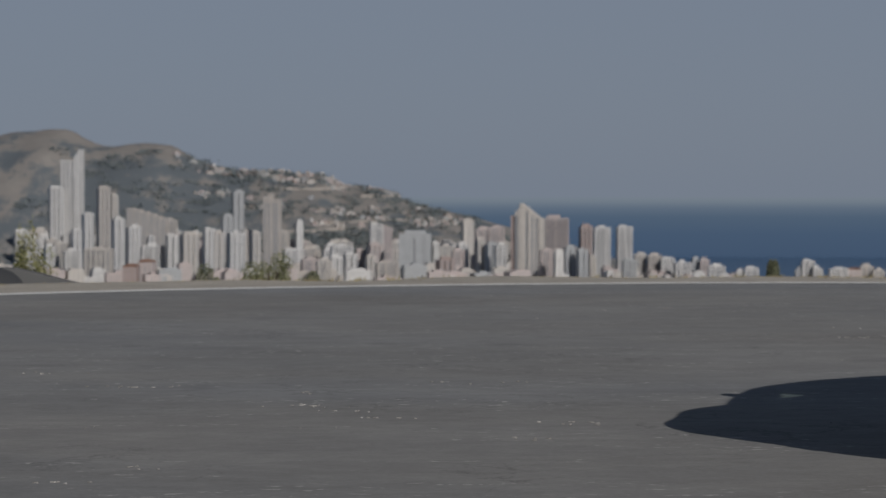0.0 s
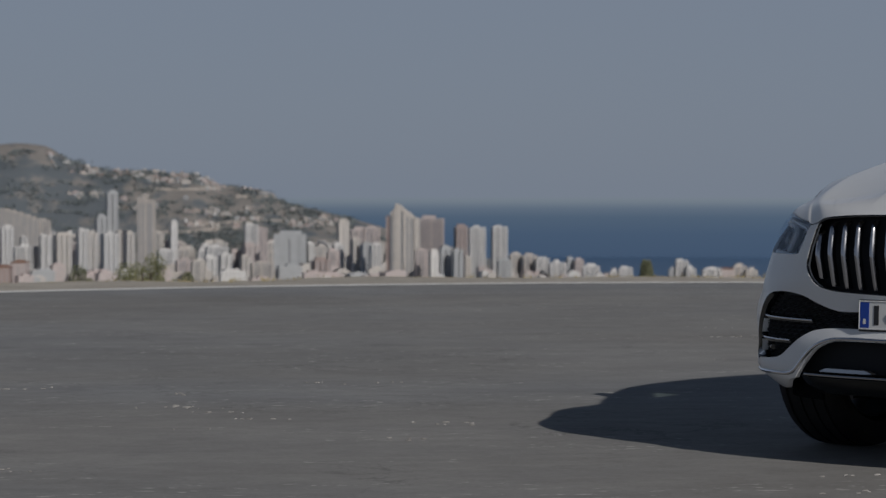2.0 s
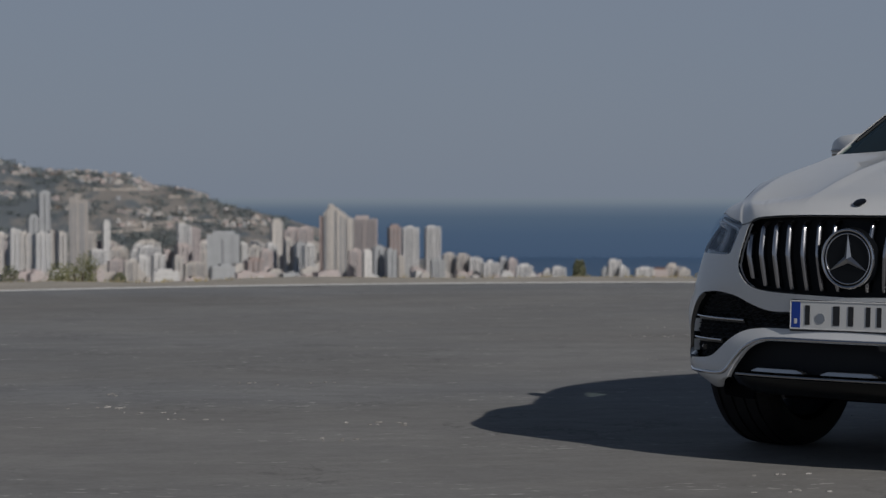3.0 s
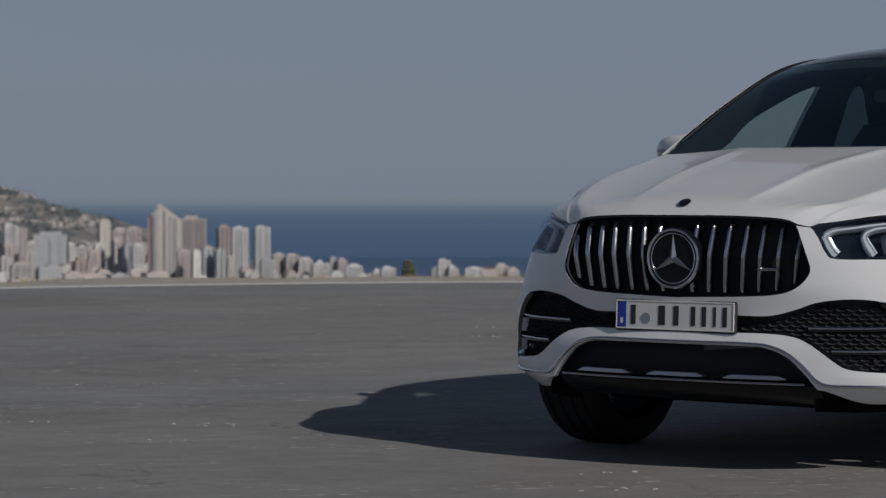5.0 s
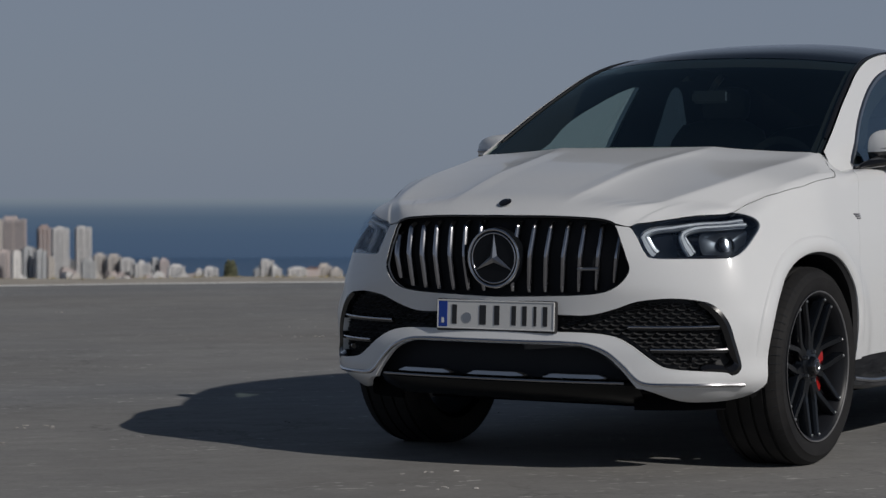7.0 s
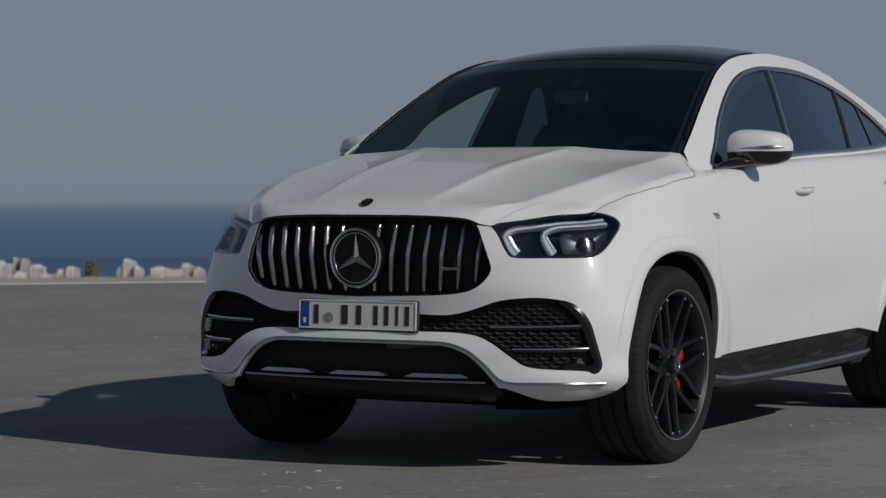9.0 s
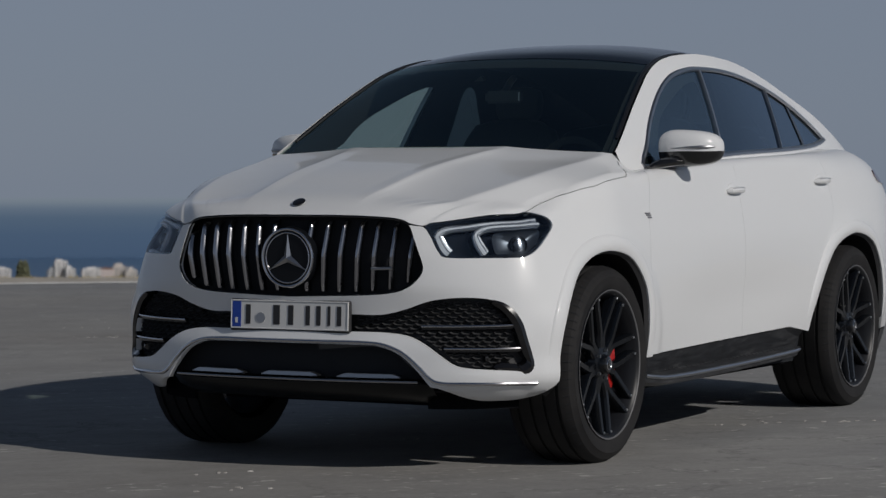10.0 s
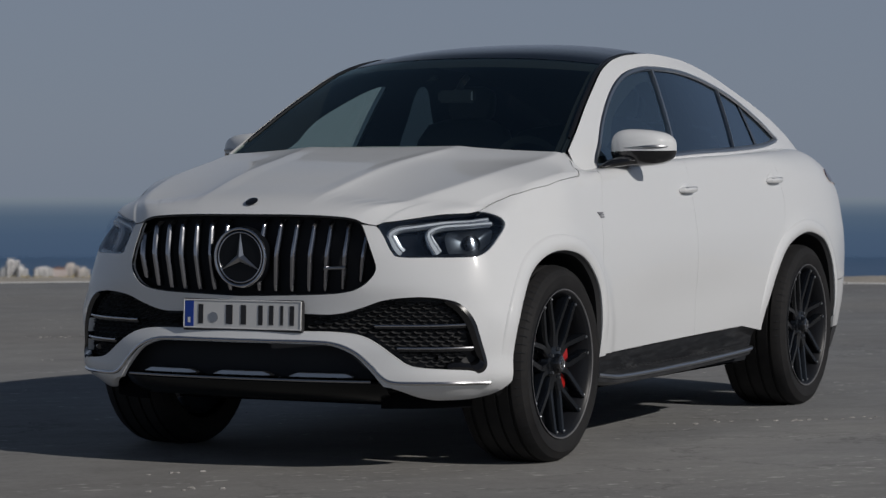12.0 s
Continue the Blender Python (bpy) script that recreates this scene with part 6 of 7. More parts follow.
# ---------------------------------------------------------------- mirrors, handles and badges
for sign in (1, -1):
    mirror = empty("door_mirror")
    mirror.parent = car
    mirror["label"] = "white door mirror with a black foot"
    # cap: a rounded shell, wide across the car
    bm = bmesh.new()
    bmesh.ops.create_uvsphere(bm, u_segments=32, v_segments=20, radius=1)
    for v in bm.verts:
        p = v.co
        ex = 3.0
        l = (abs(p.x) ** ex + abs(p.y) ** ex + abs(p.z) ** ex) ** (1 / ex)
        p /= l
        v.co = Vector((p.x * 0.085, p.y * 0.128, p.z * 0.086))
        if v.co.x < -0.02:
            v.co.x = -0.02 + (v.co.x + 0.02) * 0.4
        k = (v.co.y + 0.125) / 0.25
        v.co.z *= 1.0 - 0.20 * k
        v.co.x -= 0.055 * k * k
    low = [f for f in bm.faces if f.calc_center_median().z < -0.012]
    bm2 = bm.copy()
    bmesh.ops.delete(bm, geom=low, context='FACES')
    bm2.faces.ensure_lookup_table()
    bmesh.ops.delete(bm2, geom=[f for f in bm2.faces if f.calc_center_median().z >= -0.012], context='FACES')
    place = Matrix.Translation((-0.805, 0.965, 1.242))
    for b in (bm, bm2):
        bmesh.ops.transform(b, matrix=place, verts=b.verts)
        if sign < 0:
            for v in b.verts:
                v.co.y *= -1
            bmesh.ops.reverse_faces(b, faces=b.faces)
    part("cap", bm, PAINT, mirror, "white cap")
    part("lower_shell", bm2, GLOSSBLACK, mirror, "black lower shell")
    bm = bmesh.new()
    add_tube(bm, [(-0.60, sign * 0.868, 1.160), (-0.64, sign * 0.885, 1.172), (-0.70, sign * 0.905, 1.183), (-0.76, sign * 0.93, 1.190), (-0.82, sign * 0.965, 1.195)], [0.014, 0.028, 0.036, 0.040, 0.040], 12, flat=0.6)
    part("foot", bm, GLOSSBLACK, mirror, "black foot")
    bm = bmesh.new()
    line = []
    for k in (0.30, 0.42, 0.54, 0.66, 0.78, 0.88, 0.95):
        q, zq = 2 * k - 1, 0.02
        xx = 0.085 * max(0.0, 1 - abs(q) ** 3 - zq) ** (1 / 3) - 0.055 * k * k
        line.append((-0.805 + xx - 0.001, sign * (0.965 + 0.128 * q), 1.238 + 0.010 * k))
    add_tube(bm, line, [0.002, 0.004, 0.006, 0.008, 0.009, 0.008, 0.004], 8)
    part("indicator", bm, SATIN, mirror, "slim indicator strip")
    for xh, vh in ((-1.40, 1.064), (-2.54, 1.108)):
        bm = bmesh.new()
        s0 = s_of_x(xh)
        line = [(s0 - 0.085, vh - 0.003), (s0 - 0.068, vh), (s0 - 0.03, vh + 0.002), (s0 + 0.02, vh + 0.003), (s0 + 0.068, vh + 0.004), (s0 + 0.085, vh + 0.003)]
        pts = [skin(a, b, d) for (a, b), d in zip(line, (0.0, -0.014, -0.020, -0.021, -0.016, 0.0))]
        add_tube(bm, [(x, sign * y, z) for x, y, z in pts], [0.006, 0.014, 0.016, 0.016, 0.014, 0.006], 10, flat=1.0)
        handle = part("door_handle", bm, PAINT, car, "white door handle with a chrome edge")
        bm = bmesh.new()
        add_tube(bm, [(x, sign * (y + 0.010), z + 0.009) for x, y, z in pts[1:-1]], 0.003, 6)
        part("chrome_edge", bm, SATIN, handle, "thin chrome edge")
        bm = bmesh.new()
        x, y, z = skin(s0 - 0.01, vh - 0.006, -0.001)
        bmesh.ops.create_uvsphere(bm, u_segments=18, v_segments=10, radius=1, matrix=Matrix.Translation((x, sign * (y - 0.006), z)) @ Matrix.Diagonal((0.062, 0.007, 0.042, 1)))
        part("handle_cup", bm, PAINT, handle, "recessed cup")
    s0 = s_of_x(-0.385)
    for k, (w, dz) in enumerate(((0.050, 0.008), (0.044, 0.0), (0.034, -0.009))):
        bm = bmesh.new()
        pts = [skin(s0 - 0.03 + 0.012 * k, 0.966 + dz, -0.002), skin(s0 - 0.03 + 0.012 * k + w, 0.966 + dz, -0.002)]
        add_tube(bm, [(x, sign * y, z) for x, y, z in pts], 0.0035, 6)
        part("wing_badge_bar", bm, BADGEGREY, car, "small grey badge bar")

# ---------------------------------------------------------------- cabin seen through the glass
bm = bmesh.new()
add_box(bm, -3.6, -0.62, -0.80, 0.80, 0.50, 0.62)
part("cabin_floor", bm, CABIN, car, smooth=False)
bm = bmesh.new()
rows = [[(x, y, z) for y in (-0.80, -0.4, 0, 0.4, 0.80)] for x, z in ((-0.40, 1.19), (-0.60, 1.20), (-0.85, 1.185), (-0.98, 1.12), (-0.95, 0.9), (-0.9, 0.6))]
add_grid(bm, rows)
part("dashboard", bm, CABIN, car, "black dashboard")


def seat(x, y, wide):
    st = empty("seat")
    st.parent = car
    st["label"] = "black leather seat"
    for name, dims, at, tilt in (("cushion", (0.27, wide, 0.09), (x + 0.05, y, 0.78), 6), ("backrest", (0.08, wide, 0.33), (x - 0.24, y, 1.08), -16), ("headrest", (0.05, wide * 0.45 if wide < 0.4 else 0.15, 0.085), (x - 0.37, y, 1.475), -10)):
        bm = bmesh.new()
        bmesh.ops.create_uvsphere(bm, u_segments=20, v_segments=12, radius=1)
        for v in bm.verts:
            p = v.co
            l = (abs(p.x) ** 4 + abs(p.y) ** 4 + abs(p.z) ** 4) ** 0.25
            v.co = p / l
        bmesh.ops.transform(bm, matrix=Matrix.Translation(at) @ Matrix.Rotation(radians(tilt), 4, 'Y') @ Matrix.Diagonal((*dims, 1)), verts=bm.verts)
        part(name, bm, CABIN, st)


for y in (0.37, -0.37):
    seat(-1.55, y, 0.26)
seat(-2.45, 0.0, 0.62)
bm = bmesh.new()
rows = [[(-0.98 + 0.05 * math.sin(a) * 0.9 + 0.018 * math.cos(b) * 0.3, 0.37 + (0.185 + 0.016 * math.cos(b)) * math.cos(a), 1.10 + (0.185 + 0.016 * math.cos(b)) * math.sin(a) + 0.016 * math.sin(b) * 0.2) for b in (2 * math.pi * j / 8 for j in range(8))] for a in (2 * math.pi * k / 32 for k in range(33))]
add_grid(bm, rows, close_u=True)
part("steering_wheel", bm, CABIN, car, "black steering wheel")
bm = bmesh.new()
add_box(bm, -1.045, -1.015, -0.105, 0.080, 1.452, 1.508)
bmesh.ops.bevel(bm, geom=bm.edges[:], offset=0.012, segments=2, affect='EDGES')
mirror = part("rear_view_mirror", bm, MIRRORCASE, car, "dark grey rear-view mirror")
bm = bmesh.new()
add_box(bm, -1.016, -1.010, 0.066, 0.073, 1.462, 1.500)
part("mirror_edge", bm, SATIN, mirror, "bright glass edge", smooth=False)
bm = bmesh.new()
add_tube(bm, [(-1.035, -0.012, 1.50), (-1.07, -0.012, 1.535), (-1.13, -0.012, 1.57)], 0.016, 8)
part("mirror_stalk", bm, MIRRORCASE, mirror, "dark mirror stalk")
for y in (-0.20, -0.045):
    bm = bmesh.new()
    vs = [bm.verts.new(c) for c in ((-1.15, y - 0.024, 1.556), (-1.15, y + 0.024, 1.558), (-1.15, y + 0.010, 1.582), (-1.18, y - 0.024, 1.560), (-1.18, y + 0.024, 1.562), (-1.18, y + 0.010, 1.584))]
    for f in ((0, 1, 2), (5, 4, 3), (0, 3, 4, 1), (1, 4, 5, 2), (2, 5, 3, 0)):
        bm.faces.new([vs[i] for i in f])
    bmesh.ops.recalc_face_normals(bm, faces=bm.faces)
    part("camera_housing", bm, MIRRORCASE, car, "small grey camera housing behind the windscreen", smooth=False)
bm = bmesh.new()
rows = [[(x, y * 0.9, z - 0.03) for x, y, z in across(-1.2 - 2.2 * i / 20, CROWNS(-1.2 - 2.2 * i / 20), 0)] for i in range(21)]
add_grid(bm, rows)
part("headlining", bm, CABIN, car, "black headlining")
# ---------------------------------------------------------------- the town
TOWN = -131.0


def tower(x, y, width, height, turn, style, colour, label, depth=None):
    """A tall block on the plain: core, bays or balcony bands, parapet and roof house."""
    rnd = random.Random(int(x * 7 + y * 13))
    away = math.degrees(math.atan2(x, y))
    share = rnd.uniform(0.10, 0.24) if style in "vp" else rnd.uniform(0.07, 0.18)
    if style == "r" or width > 34:
        turn, share = turn * 0.4, 0.12
    else:
        turn = min(34.0, rnd.uniform(20, 30) - away)
    a = radians(max(4.0, turn + away))
    # seen width of a turned block: w cos + d sin
    w, d = (1 - share) * width / math.cos(a), min(26.0, max(6.0, share * width / math.sin(a)))
    name = "house" if style == "r" else "apartment_tower" if height > 45 else "apartment_block"
    thing = tagged(empty(name, pose(x, y, TOWN, 0, 0, turn)), label, "building", "buildings of the coastal town")
    wall = WALLS[colour]
    hw, hd = w / 2, d / 2
    if style == "r":
        bm = bmesh.new()
        add_box(bm, -hw, hw, -hd, hd, 0, height * 0.93)
        part("wall", bm, wall, thing, smooth=False)
        bm = bmesh.new()
        z0, z1 = height * 0.93, height
        v = [bm.verts.new(p) for p in ((-hw - 1, -hd - 1, z0), (hw + 1, -hd - 1, z0), (hw + 1, hd + 1, z0), (-hw - 1, hd + 1, z0), (-hw * 0.4, 0, z1), (hw * 0.4, 0, z1))]
        for f in ((0, 1, 5, 4), (1, 2, 5), (2, 3, 4, 5), (3, 0, 4), (3, 2, 1, 0)):
            bm.faces.new([v[i] for i in f])
        part("roof", bm, ROOFTILE, thing, smooth=False)
        bm = bmesh.new()
        k = max(2, int(w / 5))
        for s in range(k):
            cx = -hw + (s + 0.5) * w / k
            for z in range(3, int(height * 0.9) - 2, 4):
                add_box(bm, cx - 0.9, cx + 0.9, -hd - 0.05, -hd + 0.1, z, z + 1.8)
        part("window", bm, GLAZED, thing, smooth=False)["kind"] = "stuff"
        return thing
    body_h = height - rnd.uniform(2.5, 5.0)
    bm = bmesh.new()
    add_box(bm, -hw, hw, -hd, hd, 0, body_h)
    part("wall", bm, wall, thing, smooth=False)
    storeys = max(3, int(body_h / 3.1))
    bays, gaps, panes = bmesh.new(), bmesh.new(), bmesh.new()
    step = body_h / storeys
    if style == "v":
        # bays of balconies, fins, and dark strips painting the shade of window recesses
        k = max(2, int(w / 6.0))
        pitch = w / k
        for i in range(k):
            x0 = -hw + i * pitch
            cut = pitch * rnd.uniform(0.26, 0.44)
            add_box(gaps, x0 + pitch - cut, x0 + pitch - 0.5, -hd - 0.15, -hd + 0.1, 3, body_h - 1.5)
            add_box(bays, x0, x0 + pitch - cut, -hd - 2.2, -hd, 0, body_h + rnd.uniform(-1.0, 1.5))
            for z in range(storeys):
                zz = z * step
                add_box(panes, x0 + 0.7, x0 + pitch - cut - 0.7, -hd - 2.3, -hd - 2.1, zz + 1.2, zz + 2.4)
        for z in range(storeys):
            zz = z * step
            add_box(panes, -hw - 0.1, -hw + 0.1, -hd * 0.7, -hd * 0.1, zz + 1.1, zz + 2.4)
            add_box(panes, -hw - 0.1, -hw + 0.1, hd * 0.2, hd * 0.75, zz + 1.1, zz + 2.4)
    elif style in "hs":
        # balcony bands over dark strips painted as shaded openings, broken by stair towers
        core = rnd.uniform(-0.5, 0.5) * hw
        for z in range(storeys):
            zz = z * step
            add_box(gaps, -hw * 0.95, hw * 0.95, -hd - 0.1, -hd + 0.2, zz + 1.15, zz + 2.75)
            add_box(bays, -hw - 0.2, hw + 0.2, -hd - 1.5, -hd, zz, zz + 1.1)
            add_box(panes, -hw - 0.1, -hw + 0.1, -hd * 0.7, hd * 0.7, zz + 1.2, zz + 2.4)
        for cx in (-hw, core, hw):
            add_box(bays, cx - 0.8, cx + 0.8, -hd - 1.7, -hd, 0, body_h + 0.4)
    else:
        for z in range(storeys):
            zz = z * step
            add_box(panes, -hw - 0.1, -hw + 0.1, -hd * 0.7, hd * 0.7, zz + 1.2, zz + 2.4)
            add_box(panes, hw * 0.45, hw * 0.75, -hd - 0.1, -hd + 0.1, zz + 1.2, zz + 2.4)
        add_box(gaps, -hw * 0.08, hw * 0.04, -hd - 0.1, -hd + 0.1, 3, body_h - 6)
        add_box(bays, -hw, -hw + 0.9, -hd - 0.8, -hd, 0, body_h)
    part("recess_shade", gaps, RECESS_SHADE, thing, "dark strips painted as shaded recesses", smooth=False)["kind"] = "stuff"
    part("window", panes, GLAZED, thing, smooth=False)["kind"] = "stuff"
    part("balcony", bays, wall, thing, smooth=False)["kind"] = "stuff"
    bm = bmesh.new()
    add_box(bm, -hw * rnd.uniform(0.3, 0.9), hw * rnd.uniform(0.2, 0.8), -hd * 0.5, hd * 0.6, body_h, height)
    add_box(bm, -hw, hw, -hd, -hd + 0.6, body_h, body_h + 1.1)
    add_box(bm, hw - 0.6, hw, -hd + 0.6, hd, body_h, body_h + 1.1)
    part("roof_house", bm, wall, thing, smooth=False)
    return thing


tower(-539, 3640, 23, 128, -14, "v", "white", "distant white apartment tower with vertical bays")
tower(-548, 3600, 21, 132, -20, "v", "white", "distant white apartment tower with vertical bays")
tower(-467, 3500, 20, 132, -25, "v", "sand", "distant sand-coloured apartment tower with vertical bays")
tower(-454, 3510, 12, 121, -25, "v", "cream", "distant cream apartment tower with vertical bays")
tower(-482, 3450, 17, 96, -20, "v", "white", "distant white apartment tower with vertical bays")
tower(-437, 3420, 19, 91, -12, "v", "white", "distant white apartment tower with vertical bays")
tower(-384, 3560, 22, 87, -10, "h", "sand", "distant sand-coloured apartment block with balcony bands")
tower(-350, 3290, 17.7, 70.1, -25, "v", "white", "distant white apartment tower with vertical bays")
tower(-333, 3330, 26.0, 72.0, -20, "v", "cream", "distant cream apartment tower with vertical bays")
tower(-311, 3370, 15.3, 76.9, -22, "v", "white", "distant white apartment tower with vertical bays")
tower(-301, 3400, 18.4, 71.6, -22, "v", "cream", "distant cream apartment tower with vertical bays")
tower(-419, 3440, 21, 80, -18, "v", "white", "distant white apartment tower with vertical bays")
tower(-377, 3300, 32, 58, -10, "h", "white", "distant white apartment block with balcony bands")
tower(-445, 3290, 37, 53, -15, "v", "cream", "distant cream apartment tower with vertical bays")
tower(-368, 3000, 19, 40, -5, "r", "brown", "distant brown low house with a tiled roof")
tower(-355, 3050, 20, 44, -12, "r", "pink", "distant pinkish low house with a tiled roof")
tower(-539, 3250, 17, 77, -10, "h", "white", "distant white apartment block with balcony bands")
tower(-521, 3230, 20, 68, -20, "h", "white", "distant white apartment block with balcony bands")
tower(-519, 3350, 16, 56, -15, "v", "white", "distant white apartment tower with vertical bays")
tower(-475, 3250, 20, 52, -8, "h", "white", "distant white apartment block with balcony bands")
tower(-490, 3400, 15, 75, -12, "v", "white", "distant white apartment tower with vertical bays")
tower(-294, 3650, 18, 126, -20, "v", "grey", "distant grey apartment tower with vertical bays")
tower(-309, 3640, 17, 92, -15, "v", "grey", "distant grey apartment tower with vertical bays")
tower(-280, 3430, 24.5, 71.8, -24, "v", "white", "distant white apartment tower with vertical bays")
tower(-258, 3500, 15, 71, -18, "v", "cream", "distant cream apartment tower with vertical bays")
tower(-223, 3560, 12.3, 69.6, -12, "h", "cream", "distant cream apartment block with balcony bands")
tower(-203, 3380, 21, 49, -8, "h", "white", "distant white apartment block with balcony bands")
tower(-201, 3550, 12, 85, -12, "p", "white", "distant white plain-walled tower block")
tower(-138, 3450, 30, 53, -6, "h", "white", "distant white apartment block with balcony bands")
tower(-92, 3480, 18, 82, -14, "h", "white", "distant white apartment block with balcony bands")
tower(-78, 3490, 14, 76, -14, "h", "pink", "distant pinkish apartment block with balcony bands")
tower(-88, 3330, 22, 58, -14, "v", "pink", "distant pinkish apartment tower with vertical bays")
tower(-36, 3300, 46, 74, -8, "p", "grey", "distant grey plain-walled tower block")
tower(-10, 3310, 9, 60, -8, "v", "white", "distant white apartment tower with vertical bays")
tower(-165, 3150, 23, 43, -6, "h", "pink", "distant pinkish apartment block with balcony bands")
tower(-133, 3160, 16.8, 47.1, -12, "v", "white", "distant white apartment tower with vertical bays")
tower(-117, 3215, 18.2, 48.1, -16, "v", "white", "distant white apartment tower with vertical bays")
tower(-89, 3100, 13, 49, -10, "v", "cream", "distant cream apartment tower with vertical bays")
tower(-144, 3060, 16, 45, 0, "h", "cream", "distant cream apartment block with balcony bands")
tower(-68, 3050, 27, 42, -5, "h", "sand", "distant sand-coloured apartment block with balcony bands")
tower(3, 3120, 25, 45, -12, "v", "brown", "distant brown apartment tower with vertical bays")
tower(19, 3350, 15, 50, -7, "h", "pink", "distant pinkish apartment block with balcony bands")
tower(3, 3420, 19, 54, -7, "h", "cream", "distant cream apartment block with balcony bands")
tower(34, 3500, 17, 87, -14, "p", "cream", "distant cream plain-walled tower block")
tower(27, 3460, 17, 56, -14, "v", "white", "distant white apartment tower with vertical bays")
tower(55, 3560, 21, 75, -10, "h", "pink", "distant pinkish apartment block with balcony bands")
tower(74, 3565, 22, 76, -16, "h", "pink", "distant pinkish apartment block with balcony bands")
tower(50, 3430, 12, 63, -14, "v", "cream", "distant cream apartment tower with vertical bays")
tower(65, 3420, 18, 57, -10, "v", "grey", "distant grey apartment tower with vertical bays")
tower(76, 3380, 14, 57, -10, "h", "white", "distant white apartment block with balcony bands")
tower(158, 3540, 37, 91, -16, "h", "pink", "distant pinkish apartment block with balcony bands")
tower(202, 3600, 20, 78, -14, "v", "brown", "distant brown apartment tower with vertical bays")
tower(219, 3520, 23, 77, -12, "h", "white", "distant white apartment block with balcony bands")
tower(253, 3560, 22, 77, -12, "h", "white", "distant white apartment block with balcony bands")
tower(150, 3300, 12, 50, -8, "p", "white", "distant white plain-walled tower block")
tower(168, 3380, 17, 53, -12, "v", "grey", "distant grey apartment tower with vertical bays")
tower(184, 3360, 17, 50, -12, "v", "grey", "distant grey apartment tower with vertical bays")
tower(137, 3340, 20, 50, -12, "h", "pink", "distant pinkish apartment block with balcony bands")
tower(193, 3300, 7, 42, -12, "h", "cream", "distant cream apartment block with balcony bands")
tower(241, 3300, 18, 38, -10, "h", "grey", "distant grey apartment block with balcony bands")
tower(267, 3450, 16, 42, -15, "h", "cream", "distant cream apartment block with balcony bands")
tower(286, 3440, 19, 41, -12, "h", "sand", "distant sand-coloured apartment block with balcony bands")
tower(302, 3430, 19, 36, -10, "h", "white", "distant white apartment block with balcony bands")
tower(320, 3400, 23, 33, -5, "h", "white", "distant white apartment block with balcony bands")
tower(345, 3480, 12, 35, -12, "v", "grey", "distant grey apartment tower with vertical bays")
tower(356, 3470, 12, 34, -12, "h", "pink", "distant pinkish apartment block with balcony bands")
tower(365, 3400, 22, 28, -8, "h", "white", "distant white apartment block with balcony bands")
tower(391, 3350, 13, 23, -8, "h", "white", "distant white apartment block with balcony bands")
tower(405, 3350, 19, 26, -14, "h", "white", "distant white apartment block with balcony bands")
tower(462, 3300, 11, 27, -6, "h", "grey", "distant grey apartment block with balcony bands")
tower(473, 3300, 16, 37, -10, "s", "white", "distant white stepped apartment block")
tower(484, 3290, 12, 29, -10, "h", "white", "distant white apartment block with balcony bands")
tower(505, 3250, 24, 28, -4, "h", "white", "distant white apartment block with balcony bands")
tower(527, 3260, 19, 27, -8, "r", "pink", "distant pinkish low house with a tiled roof")
tower(544, 3270, 19, 32, -12, "h", "sand", "distant sand-coloured apartment block with balcony bands")
tower(558, 3260, 14, 27, -5, "h", "cream", "distant cream apartment block with balcony bands")


def landmark_slab():
    """The tallest hotel: a slim slab with a raked blade along one edge."""
    thing = tagged(empty("hotel_tower", pose(-530, 3640, TOWN, 0, 0, -10)), "distant tall white hotel slab with a pointed blade", "building", "buildings of the coastal town")
    bm = bmesh.new()
    add_box(bm, -13, 6, -9, 9, 0, 168)
    part("wall", bm, WALLS["white"], thing, smooth=False)
    bm = bmesh.new()
    v = [bm.verts.new(p) for p in ((6, -11, 0), (14, -11, 0), (14, 11, 0), (6, 11, 0), (6, -11, 172), (14, -11, 184), (14, 11, 184), (6, 11, 172))]
    for f in ((3, 2, 1, 0), (4, 5, 6, 7), (0, 1, 5, 4), (1, 2, 6, 5), (2, 3, 7, 6), (3, 0, 4, 7)):
        bm.faces.new([v[i] for i in f])
    part("blade", bm, WALLS["white"], thing, "white raked end wall", smooth=False)
    bm = bmesh.new()
    for z in range(3, 164, 3):
        add_box(bm, -12, 5, -9.15, -8.9, z + 1.2, z + 2.5)
    part("window", bm, GLAZED, thing, smooth=False)["kind"] = "stuff"
    bm = bmesh.new()
    for cx in (-13, -7, -1, 5):
        add_box(bm, cx - 0.8, cx + 0.8, -10.2, -9, 0, 169)
    part("pier", bm, WALLS["white"], thing, smooth=False)


